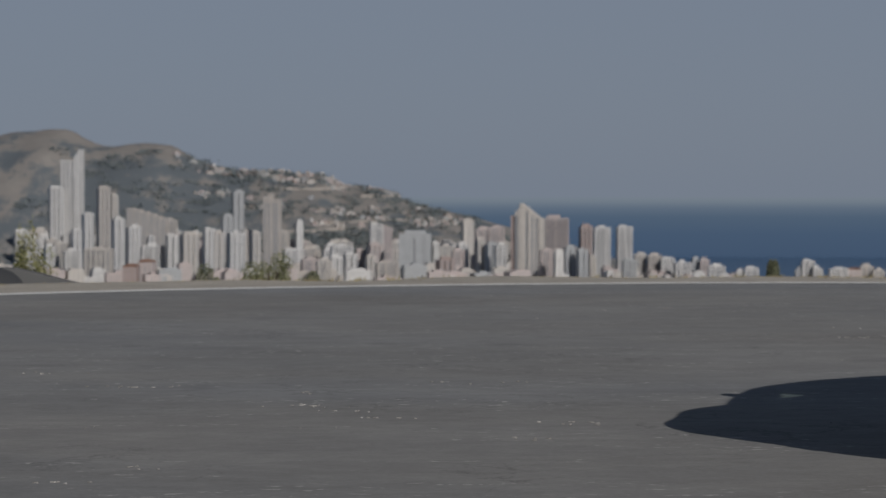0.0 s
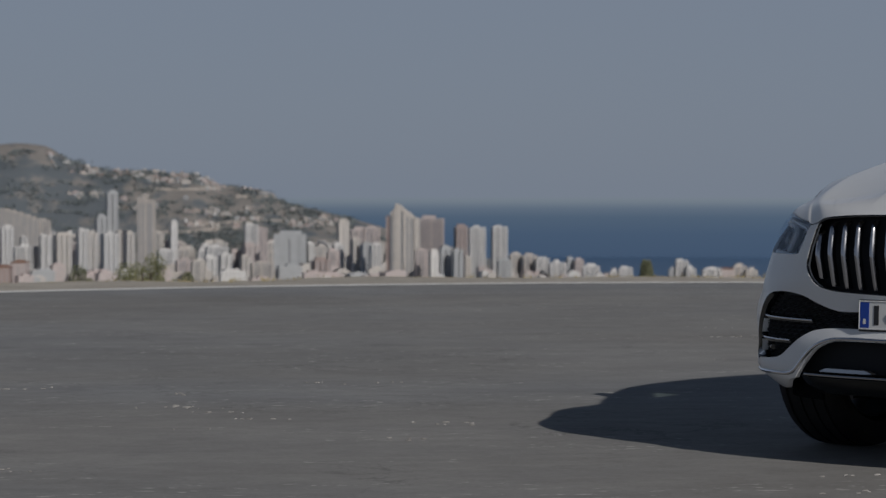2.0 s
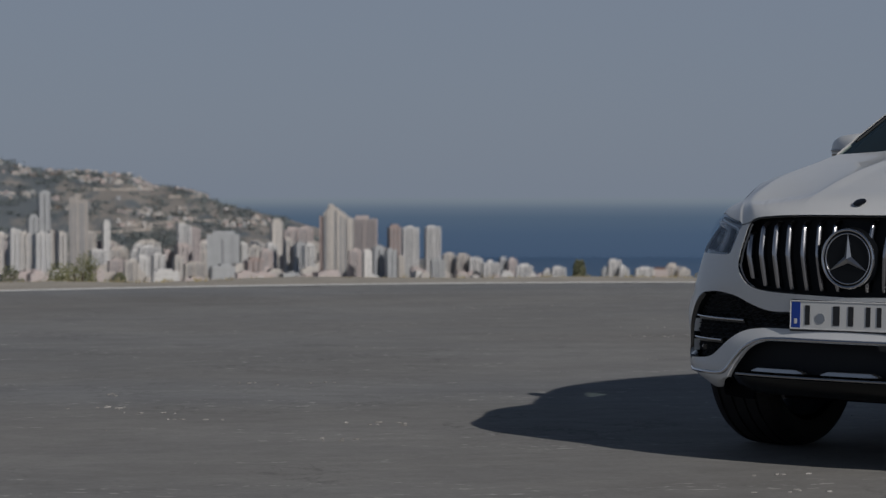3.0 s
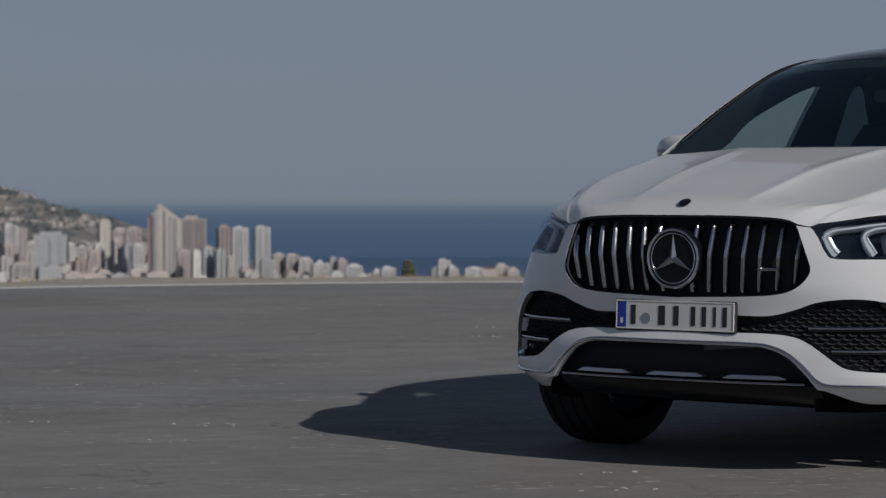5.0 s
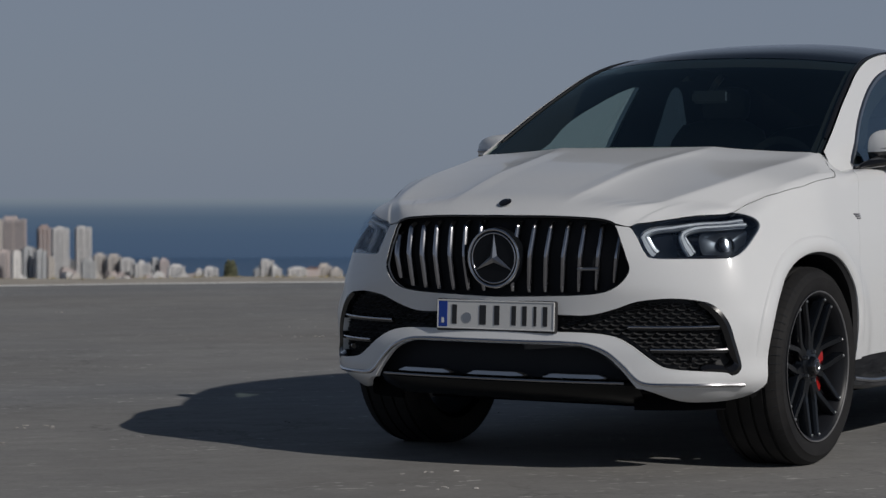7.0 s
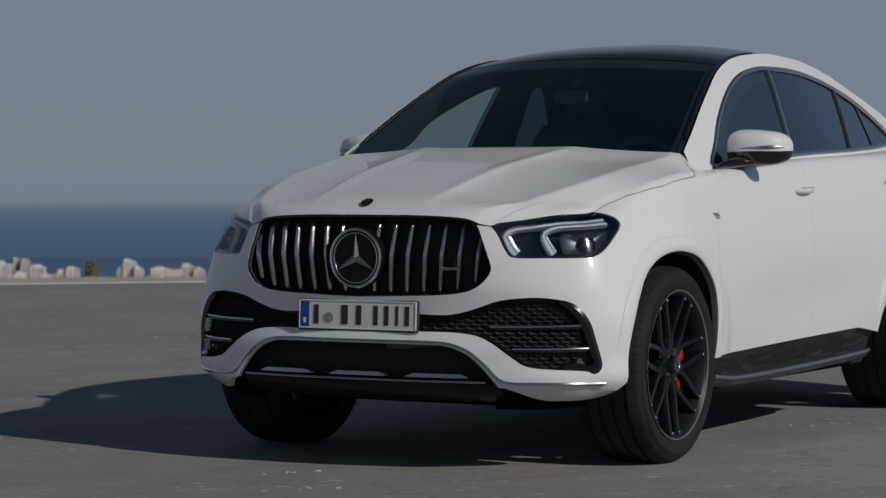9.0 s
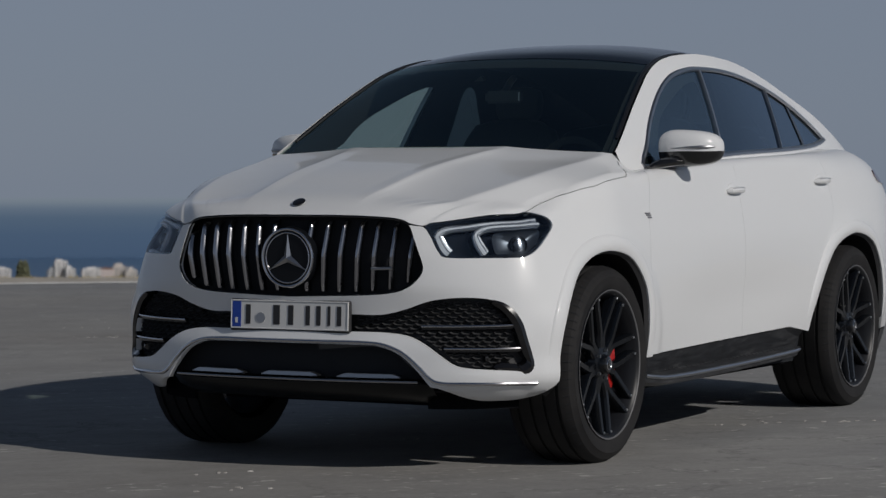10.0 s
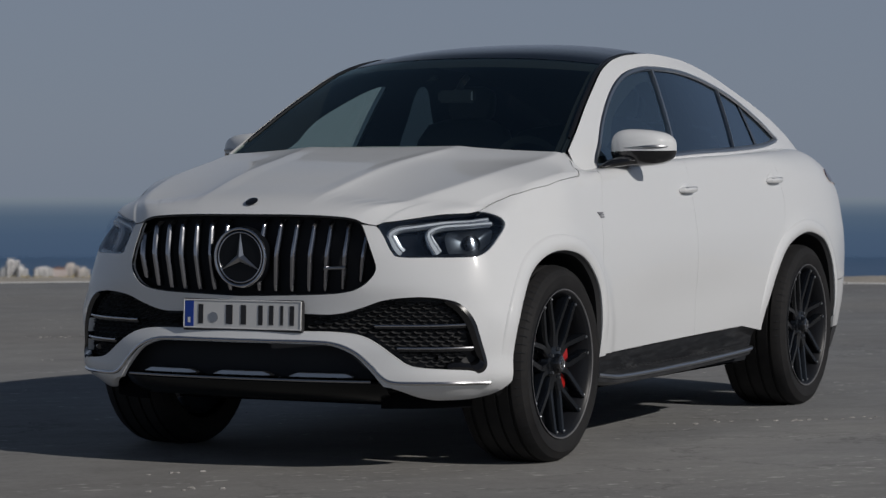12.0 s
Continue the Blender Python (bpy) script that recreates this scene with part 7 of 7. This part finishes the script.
def peaked_tower():
    """Twin slabs with a steep single-pitch crown, dark brick on one flank."""
    thing = tagged(empty("apartment_tower", pose(112, 3420, TOWN, 0, 0, -8)), "distant cream tower with a steep pitched crown", "building", "buildings of the coastal town")
    bm = bmesh.new()
    prof = [(-14, 0), (24, 0), (24, 88), (19, 90), (-4, 108), (-7, 108), (-9, 101), (-14, 96)]
    for yy in (-11, 11):
        bm.faces.new([bm.verts.new((px, yy, pz)) for px, pz in (prof if yy < 0 else prof[::-1])])
    bm.verts.ensure_lookup_table()
    n = len(prof)
    for i in range(n):
        j = (i + 1) % n
        bm.faces.new((bm.verts[j], bm.verts[i], bm.verts[2 * n - 1 - i], bm.verts[2 * n - 1 - j]))
    bmesh.ops.recalc_face_normals(bm, faces=bm.faces)
    part("wall", bm, WALLS["cream"], thing, smooth=False)
    bm = bmesh.new()
    for cx, hh in ((-12.5, 92), (1.5, 98), (9, 92), (14.5, 88)):
        add_box(bm, cx - 1.3, cx + 1.3, -11.2, -10.8, 3, hh)
    part("window", bm, GLAZED, thing, smooth=False)["kind"] = "stuff"
    bm = bmesh.new()
    add_box(bm, -20, -14, -8, 10, 0, 92)
    part("side_wing", bm, WALLS["brown"], thing, "dark brick wing", smooth=False)
    bm = bmesh.new()
    for cx, hh in ((-8, 101), (-4.5, 106), (5, 99), (20, 89)):
        add_box(bm, cx - 1.6, cx + 1.6, -12.6, -11, 0, hh)
    part("pier", bm, WALLS["cream"], thing, smooth=False)


def raked_hotel():
    """A broad hotel block whose roof falls to one side."""
    thing = tagged(empty("hotel_block", pose(-412, 3550, TOWN, 0, 0, -8)), "distant sand-coloured hotel with a falling roofline", "building", "buildings of the coastal town")
    bm = bmesh.new()
    steps = [(-28, -18, 101), (-18, -8, 99), (-8, 2, 96), (2, 12, 93), (12, 20, 90), (20, 28, 86)]
    for i, (a, b, h) in enumerate(steps):
        bm = bmesh.new()
        add_box(bm, a, b, -9 + 0.02 * i, 9, 0, h)
        part("wall", bm, WALLS["sand"], thing, smooth=False)
    bm = bmesh.new()
    for a, b, h in steps:
        for z in range(6, int(h) - 3, 3):
            add_box(bm, a + 0.8, b - 0.8, -9.15, -8.9, z + 1, z + 2.4)
    part("window", bm, GLAZED, thing, smooth=False)["kind"] = "stuff"


def spire_tower():
    """A stepped tower with a thin mast."""
    thing = tagged(empty("apartment_tower", pose(-236, 3520, TOWN, 0, 0, -12)), "distant sand-coloured stepped tower with a mast", "building", "buildings of the coastal town")
    bm = bmesh.new()
    add_box(bm, -11, 0, -9, 9, 0, 117)
    add_box(bm, 0, 11, -8, 8, 0, 113)
    add_box(bm, -5, 2, -4, 4, 117, 121)
    part("wall", bm, WALLS["sand"], thing, smooth=False)
    bm = bmesh.new()
    for cx in (-8, -2.5, 4, 8):
        add_box(bm, cx - 1, cx + 1, -9.2 if cx < 0 else -8.2, -7.9, 3, 108)
    part("window", bm, GLAZED, thing, smooth=False)["kind"] = "stuff"
    bm = bmesh.new()
    add_tube(bm, [(-2, 0, 121), (-2, 0, 133)], 0.3, 6)
    part("mast", bm, WALLS["grey"], thing)


landmark_slab()
peaked_tower()
raked_hotel()
spire_tower()


# ---------------------------------------------------------------- smaller houses of the town and on the hill
def block(x, y, w, d, h, turn, wall, label, z=TOWN, roofed=False):
    """A low block or villa: walls with dark openings and a flat or tiled roof."""
    rnd = random.Random(int(x * 31 + y * 17))
    thing = tagged(empty("villa" if roofed else "house", pose(x, y, z, 0, 0, turn)), label, "house", "small houses of the coastal town")
    bm = bmesh.new()
    add_box(bm, -w / 2, w / 2, -d / 2, d / 2, -6, h)
    add_box(bm, -w / 2 * rnd.uniform(0.2, 0.7), w / 2 * rnd.uniform(0.3, 0.9), -d / 3, d / 2 - 0.2, h, h + rnd.uniform(1.5, 3.0))
    part("wall", bm, wall, thing, smooth=False)
    bm = bmesh.new()
    k = max(2, int(w / 4))
    for zz in range(1, max(2, int(h) - 1), 3):
        for i in range(k):
            cx = -w / 2 + (i + 0.5) * w / k
            add_box(bm, cx - 0.8, cx + 0.8, -d / 2 - 0.06, -d / 2 + 0.1, zz, zz + 1.5)
    ob = part("window", bm, GLAZED, thing, smooth=False)
    ob["kind"] = "stuff"
    if roofed:
        bm = bmesh.new()
        add_box(bm, -w / 2 - 0.5, w / 2 + 0.5, -d / 2 - 0.5, d / 2 + 0.5, h, h + 0.5)
        part("roof", bm, ROOFTILE if rnd.random() < 0.4 else wall, thing, smooth=False)
    return thing


rnd = random.Random(5)
WORDS = {"white": "white", "cream": "cream", "sand": "sand-coloured", "pink": "pinkish", "grey": "grey"}
for i in range(120):
    x = rnd.uniform(-640, 330)
    y = rnd.uniform(2950, 3250)
    colour = rnd.choice(("white", "cream", "pink", "pink", "sand", "grey"))
    h = rnd.uniform(14, 34) * (1 if x < 200 else 0.45)
    if x > 90:
        y = rnd.uniform(3350, 3600)
        h *= 0.8
    block(x, y, rnd.uniform(14, 34), rnd.uniform(10, 16), h, rnd.uniform(10, 34), WALLS[colour], "distant low " + WORDS[colour] + " apartment house")
# taller blocks standing behind the first rows
for i in range(112):
    x, y = rnd.uniform(-600, 95), rnd.uniform(3545, 3650)
    colour = rnd.choice(("white", "white", "cream", "cream", "pink", "sand"))
    h = rnd.uniform(44, 74) if x < -250 else rnd.uniform(36, 58)
    tower(x, y, rnd.uniform(14, 26), h, 0, rnd.choice("vhh"), colour, "distant " + WORDS[colour] + " apartment block behind the towers")
# villas: terraces on the lower slope, a small hamlet half way up, and a loose belt under the ridge
QUARTERS = ((0.50, (-215, 45), (3680, 4250), (-66, -36), -0.12), (0.55, (-400, -325), (3850, 4250), (-22, -8), -0.3), (0.65, (-330, -205), (3800, 4250), (-42, -20), 0.0),
            (0.72, (-398, -310), (4240, 4405), (-4, 90), 0.10), (0.93, (-310, -160), (4225, 4412), (-8, 90), 0.02), (0.94, (-455, -400), (4200, 4400), (-60, 90), -0.3), (1.0, (-130, -78), (4330, 4412), (-60, 90), -0.5))
placed = 0
while placed < 330:
    t = rnd.random()
    share, xs, ys, heights, bare = next(q for q in QUARTERS if t <= q[0])
    x, y, size = rnd.uniform(*xs), rnd.uniform(*ys), rnd.uniform(0.7, 1.05)
    z = hill_z(x, y)
    if not heights[0] < z < heights[1] or noise.noise((x * 0.02, y * 0.02, 7.0)) < bare:
        continue
    placed += 1
    colour = rnd.choice(("white", "cream", "pink", "sand", "grey"))
    block(x, y, rnd.uniform(5, 8 + 12 * rnd.random() ** 2) * size, rnd.uniform(6, 10), rnd.uniform(1.8, 4.0) * size, rnd.uniform(-15, 35), WALLS[colour], "distant " + WORDS[colour] + " villa on the hillside", z, True)

for i in range(70):
    x = rnd.uniform(215, 400)
    colour = rnd.choice(("white", "cream", "pink", "pink", "sand"))
    block(x, rnd.uniform(3300, 3650), rnd.uniform(7, 18), rnd.uniform(8, 12), rnd.uniform(6, 17) * (1.25 - (x - 215) / 330), rnd.uniform(0, 34), WALLS[colour], "distant small " + WORDS[colour] + " house by the sea")


# ---------------------------------------------------------------- vegetation
def leaf_material(name, dark, light):
    m = mat(name, dark, 0.7, spec=0.2)
    n = Nodes(m)
    info = n.t.nodes.new("ShaderNodeNewGeometry")
    n.link(n.ramp(info.outputs["Random Per Island"], [(0.0, dark), (1.0, light)]), n.bsdf.inputs["Base Color"])
    return m


LEAF = leaf_material("shrub_leaves", (0.20, 0.21, 0.08), (0.37, 0.35, 0.17))
# needles tinted grey-blue, with the haze of distance in the colour
PINE = leaf_material("hazed_pine_needles", (0.125, 0.150, 0.160), (0.20, 0.222, 0.218))
STRAW = leaf_material("dry_grass", (0.26, 0.22, 0.12), (0.44, 0.38, 0.24))
BARK = mat("bark", (0.10, 0.075, 0.055), 0.9)


def leaves(bm, rnd, centre, radii, count, size):
    """Small folded leaves scattered through an uneven cloud."""
    lobes = [(rnd.uniform(-0.6, 0.6), rnd.uniform(-0.6, 0.6), rnd.uniform(-0.5, 0.75), rnd.uniform(0.3, 0.6)) for _ in range(9)]
    for _ in range(count):
        lx, ly, lz, lr = rnd.choice(lobes)
        d = Vector((rnd.gauss(0, 1), rnd.gauss(0, 1), rnd.gauss(0, 1))).normalized() * lr * rnd.random() ** 0.4
        p = Vector((centre[0] + radii[0] * (lx + d.x), centre[1] + radii[1] * (ly + d.y), max(0.03, centre[2] + radii[2] * (lz + d.z))))
        a = Vector((rnd.gauss(0, 1), rnd.gauss(0, 1), rnd.gauss(0.3, 1))).normalized()
        b = a.cross(Vector((rnd.gauss(0, 1), rnd.gauss(0, 1), rnd.gauss(0, 1)))).normalized()
        s = size * rnd.uniform(0.6, 1.4)
        v = [bm.verts.new(p - a * s), bm.verts.new(p + b * s * 0.35), bm.verts.new(p + a * s), bm.verts.new(p - b * s * 0.35)]
        bm.faces.new(v)


def shrub(x, y, z, w, h, seed, label, leaf=LEAF, count=900, size=0.05):
    rnd = random.Random(seed)
    thing = tagged(empty("shrub", pose(x, y, z)), label, "bush", "shrubs along the edge of the yard")
    bm = bmesh.new()
    for k in range(7):
        a = rnd.uniform(0, 6.28)
        t = (math.cos(a) * w * 0.35, math.sin(a) * w * 0.35, h * rnd.uniform(0.5, 0.85))
        add_tube(bm, [(0, 0, -0.1), (t[0] * 0.3, t[1] * 0.3, t[2] * 0.5), t], [0.03, 0.02, 0.008], 5)
    part("stem", bm, BARK, thing)
    bm = bmesh.new()
    leaves(bm, rnd, (0, 0, h * 0.52), (w * 0.5, w * 0.4, h * 0.5), count, size)
    part("foliage", bm, leaf, thing, smooth=False)
    return thing


def slope_z(x, y):
    """Height of the bank just past the verge."""
    d = math.hypot(x - PLAZA.x, y - PLAZA.y) - RADIUS
    return curve([(0, -0.02), (2.6, -0.03), (3.2, -0.35), (6, -3.5), (20, -14), (70, -36)])(d)


def by_edge(angle, off):
    """A place past the yard's rim, by the angle from the far end (degrees to the right)."""
    a = radians(angle)
    r = RADIUS + off
    x, y = PLAZA.x + r * math.sin(a), PLAZA.y + r * math.cos(a)
    return x, y


OLIVE = leaf_material("olive_leaves", (0.15, 0.16, 0.085), (0.31, 0.31, 0.17))
DUSKY = leaf_material("dusky_leaves", (0.13, 0.14, 0.09), (0.25, 0.26, 0.16))
for x, y, w, top, seed, leaf, label in ((-5.06, 32.0, 0.50, 0.38, 3, LEAF, "yellow-green leafy shrub beyond the verge"), (-5.30, 32.0, 0.36, 0.16, 4, LEAF, "low yellow-green shrub beyond the verge"), (-2.10, 31.2, 0.84, 0.26, 5, OLIVE, "dark green shrub beyond the verge"),
                                        (-2.42, 31.3, 0.70, 0.03, 6, OLIVE, "low dark green shrub beyond the verge"), (-1.62, 31.3, 0.55, 0.0, 7, DUSKY, "low dark green shrub beyond the verge"), (4.15, 31.8, 0.26, 0.11, 8, DUSKY, "small dark green bush beyond the verge"),
                                        (-2.78, 30.7, 0.45, 0.0, 10, DUSKY, "low green weed beyond the verge")):
    foot = min(-0.05, slope_z(x, y)) - 0.2
    shrub(x, y, foot, w, top - foot, seed, label, leaf, count=11000, size=0.021 if leaf is LEAF else 0.017)

# dry tufts along the brow of the bank
rnd = random.Random(11)
bm = bmesh.new()
for i in range(900):
    a = rnd.uniform(-62, 62)
    x, y = by_edge(a, 2.2 + rnd.random() ** 2 * 0.9)
    if x > 8.5:
        continue
    z = slope_z(x, y) - 0.03
    hh = rnd.uniform(0.02, 0.07) * (1.5 if rnd.random() < 0.1 else 1)
    for k in range(4):
        dx, dy = rnd.uniform(-0.05, 0.05), rnd.uniform(-0.05, 0.05)
        v = [bm.verts.new((x + dx - 0.008, y + dy, z)), bm.verts.new((x + dx + 0.008, y + dy, z)), bm.verts.new((x + dx * 2.2, y + dy * 2.2, z + hh))]
        bm.faces.new(v)
ob = part("dry_grass", bm, STRAW, smooth=False)
tagged(ob, "dry straw-coloured grass tufts along the brow", "grass", kind="stuff")

# roads cut into the hill, seen as pale retaining walls along the contours
def hill_road(x0, x1, level, high, label):
    bm = bmesh.new()
    rows = []
    for i in range(41):
        x = x0 + (x1 - x0) * i / 40
        z0, lo, hi = level(x), 3600.0, 4420.0
        for _ in range(30):
            mid = (lo + hi) / 2
            lo, hi = (mid, hi) if hill_z(x, mid) < z0 else (lo, mid)
        rows.append([(x, lo - 6, z0 - 4), (x, lo - 6, z0 + high), (x, lo + 2, z0 + high + 0.3), (x, lo + 6, z0 - 2)])
    add_grid(bm, rows)
    tagged(part("road", bm, ROADSIDE, smooth=False), label, "road", kind="structure")


ROADSIDE = plaster("pale_cut_earth", (0.47, 0.43, 0.39), 0.25)
hill_road(-292, -138, lambda x: -2.5 - 2 * math.sin((x + 290) / 40), 2.0, "pale road cut under the villas of the ridge")
hill_road(-136, -82, lambda x: -17.0, 3.0, "pale retaining wall under the last villas")
hill_road(-245, -128, lambda x: -68.0 + 2.0 * math.sin(x / 30), 2.2, "pale road cut above the pine wood")
hill_road(-190, -20, lambda x: -52.0 + 0.03 * x, 1.5, "pale street between the villas of the slope")

# clumps of pines and scrub on the hill and between the houses
bm = bmesh.new()
rnd = random.Random(21)
for i in range(4300):
    x = rnd.uniform(-1000, 200) if i < 1900 else rnd.uniform(-340, -80) if i < 3100 else rnd.uniform(-460, 60)
    y = rnd.uniform(3640, 4400) if i < 3100 else rnd.uniform(3700, 4412)
    z = hill_z(x, y)
    if i < 1900:
        # scattered over the whole slope
        if y > 4340 or noise.noise((x * 0.008, y * 0.008, 3.0)) < (0.25 if x < -560 else -0.05):
            continue
    elif i < 3100:
        # the wood at the foot of the slope
        if not -112 < z < -72:
            continue
    elif noise.noise((x * 0.03, y * 0.03, 9.0)) < 0.08:
        # gardens between the villas
        continue
    for k in range(12):
        px, py, pz = x + rnd.gauss(0, 6), y + rnd.gauss(0, 6), z + rnd.uniform(0.2, 5)
        a = Vector((rnd.gauss(0, 1), rnd.gauss(0, 1), rnd.gauss(0, 1))).normalized() * rnd.uniform(1.2, 2.6)
        b = a.cross(Vector((rnd.gauss(0, 1), rnd.gauss(0, 1), rnd.gauss(0, 1)))).normalized() * 2
        v = [bm.verts.new(Vector((px, py, pz)) + q) for q in (-a, b, a, -b)]
        bm.faces.new(v)
tagged(part("pine_scrub", bm, PINE, smooth=False), "pines and scrub on the far hill, tinted blue for haze", "trees", kind="stuff")

# low dark strip and mound, standing in for dark shapes of unclear kind
bm = bmesh.new()
rows = []
for i in range(21):
    t = i / 20
    x, y = -6.4 + 3.3 * t, 31.2 + 1.6 * t * t
    # height set to fit the camera's view
    z = 0.07 - 0.20 * smoothstep(0.3, 0.62, t) - 0.12 * t * t
    rows.append([(x, y - 0.15, -1.4), (x, y - 0.15, z - 0.02), (x, y - 0.12, z + 0.02), (x, y + 0.15, z + 0.02), (x, y + 0.15, -1.4)])
add_grid(bm, rows)
tagged(part("low_dark_strip", bm, plaster("dark_grey_strip", (0.13, 0.13, 0.13), 0.3)), "low dark grey strip standing in for an unclear shape beyond the verge", "wall", kind="structure")
bm = bmesh.new()
bmesh.ops.create_icosphere(bm, subdivisions=4, radius=1, matrix=Matrix.Translation((-5.75, 30.9, -0.5)) @ Matrix.Diagonal((0.75, 0.5, 0.72, 1)))
for v in bm.verts:
    v.co += Vector((0, 0, 1)) * 0.08 * noise.noise(v.co * 2.5)
tagged(part("boulder", bm, mat("dark_mound", (0.05, 0.052, 0.056), 0.9)), "dark rounded mound standing in for an unclear shape beyond the verge", "boulder")
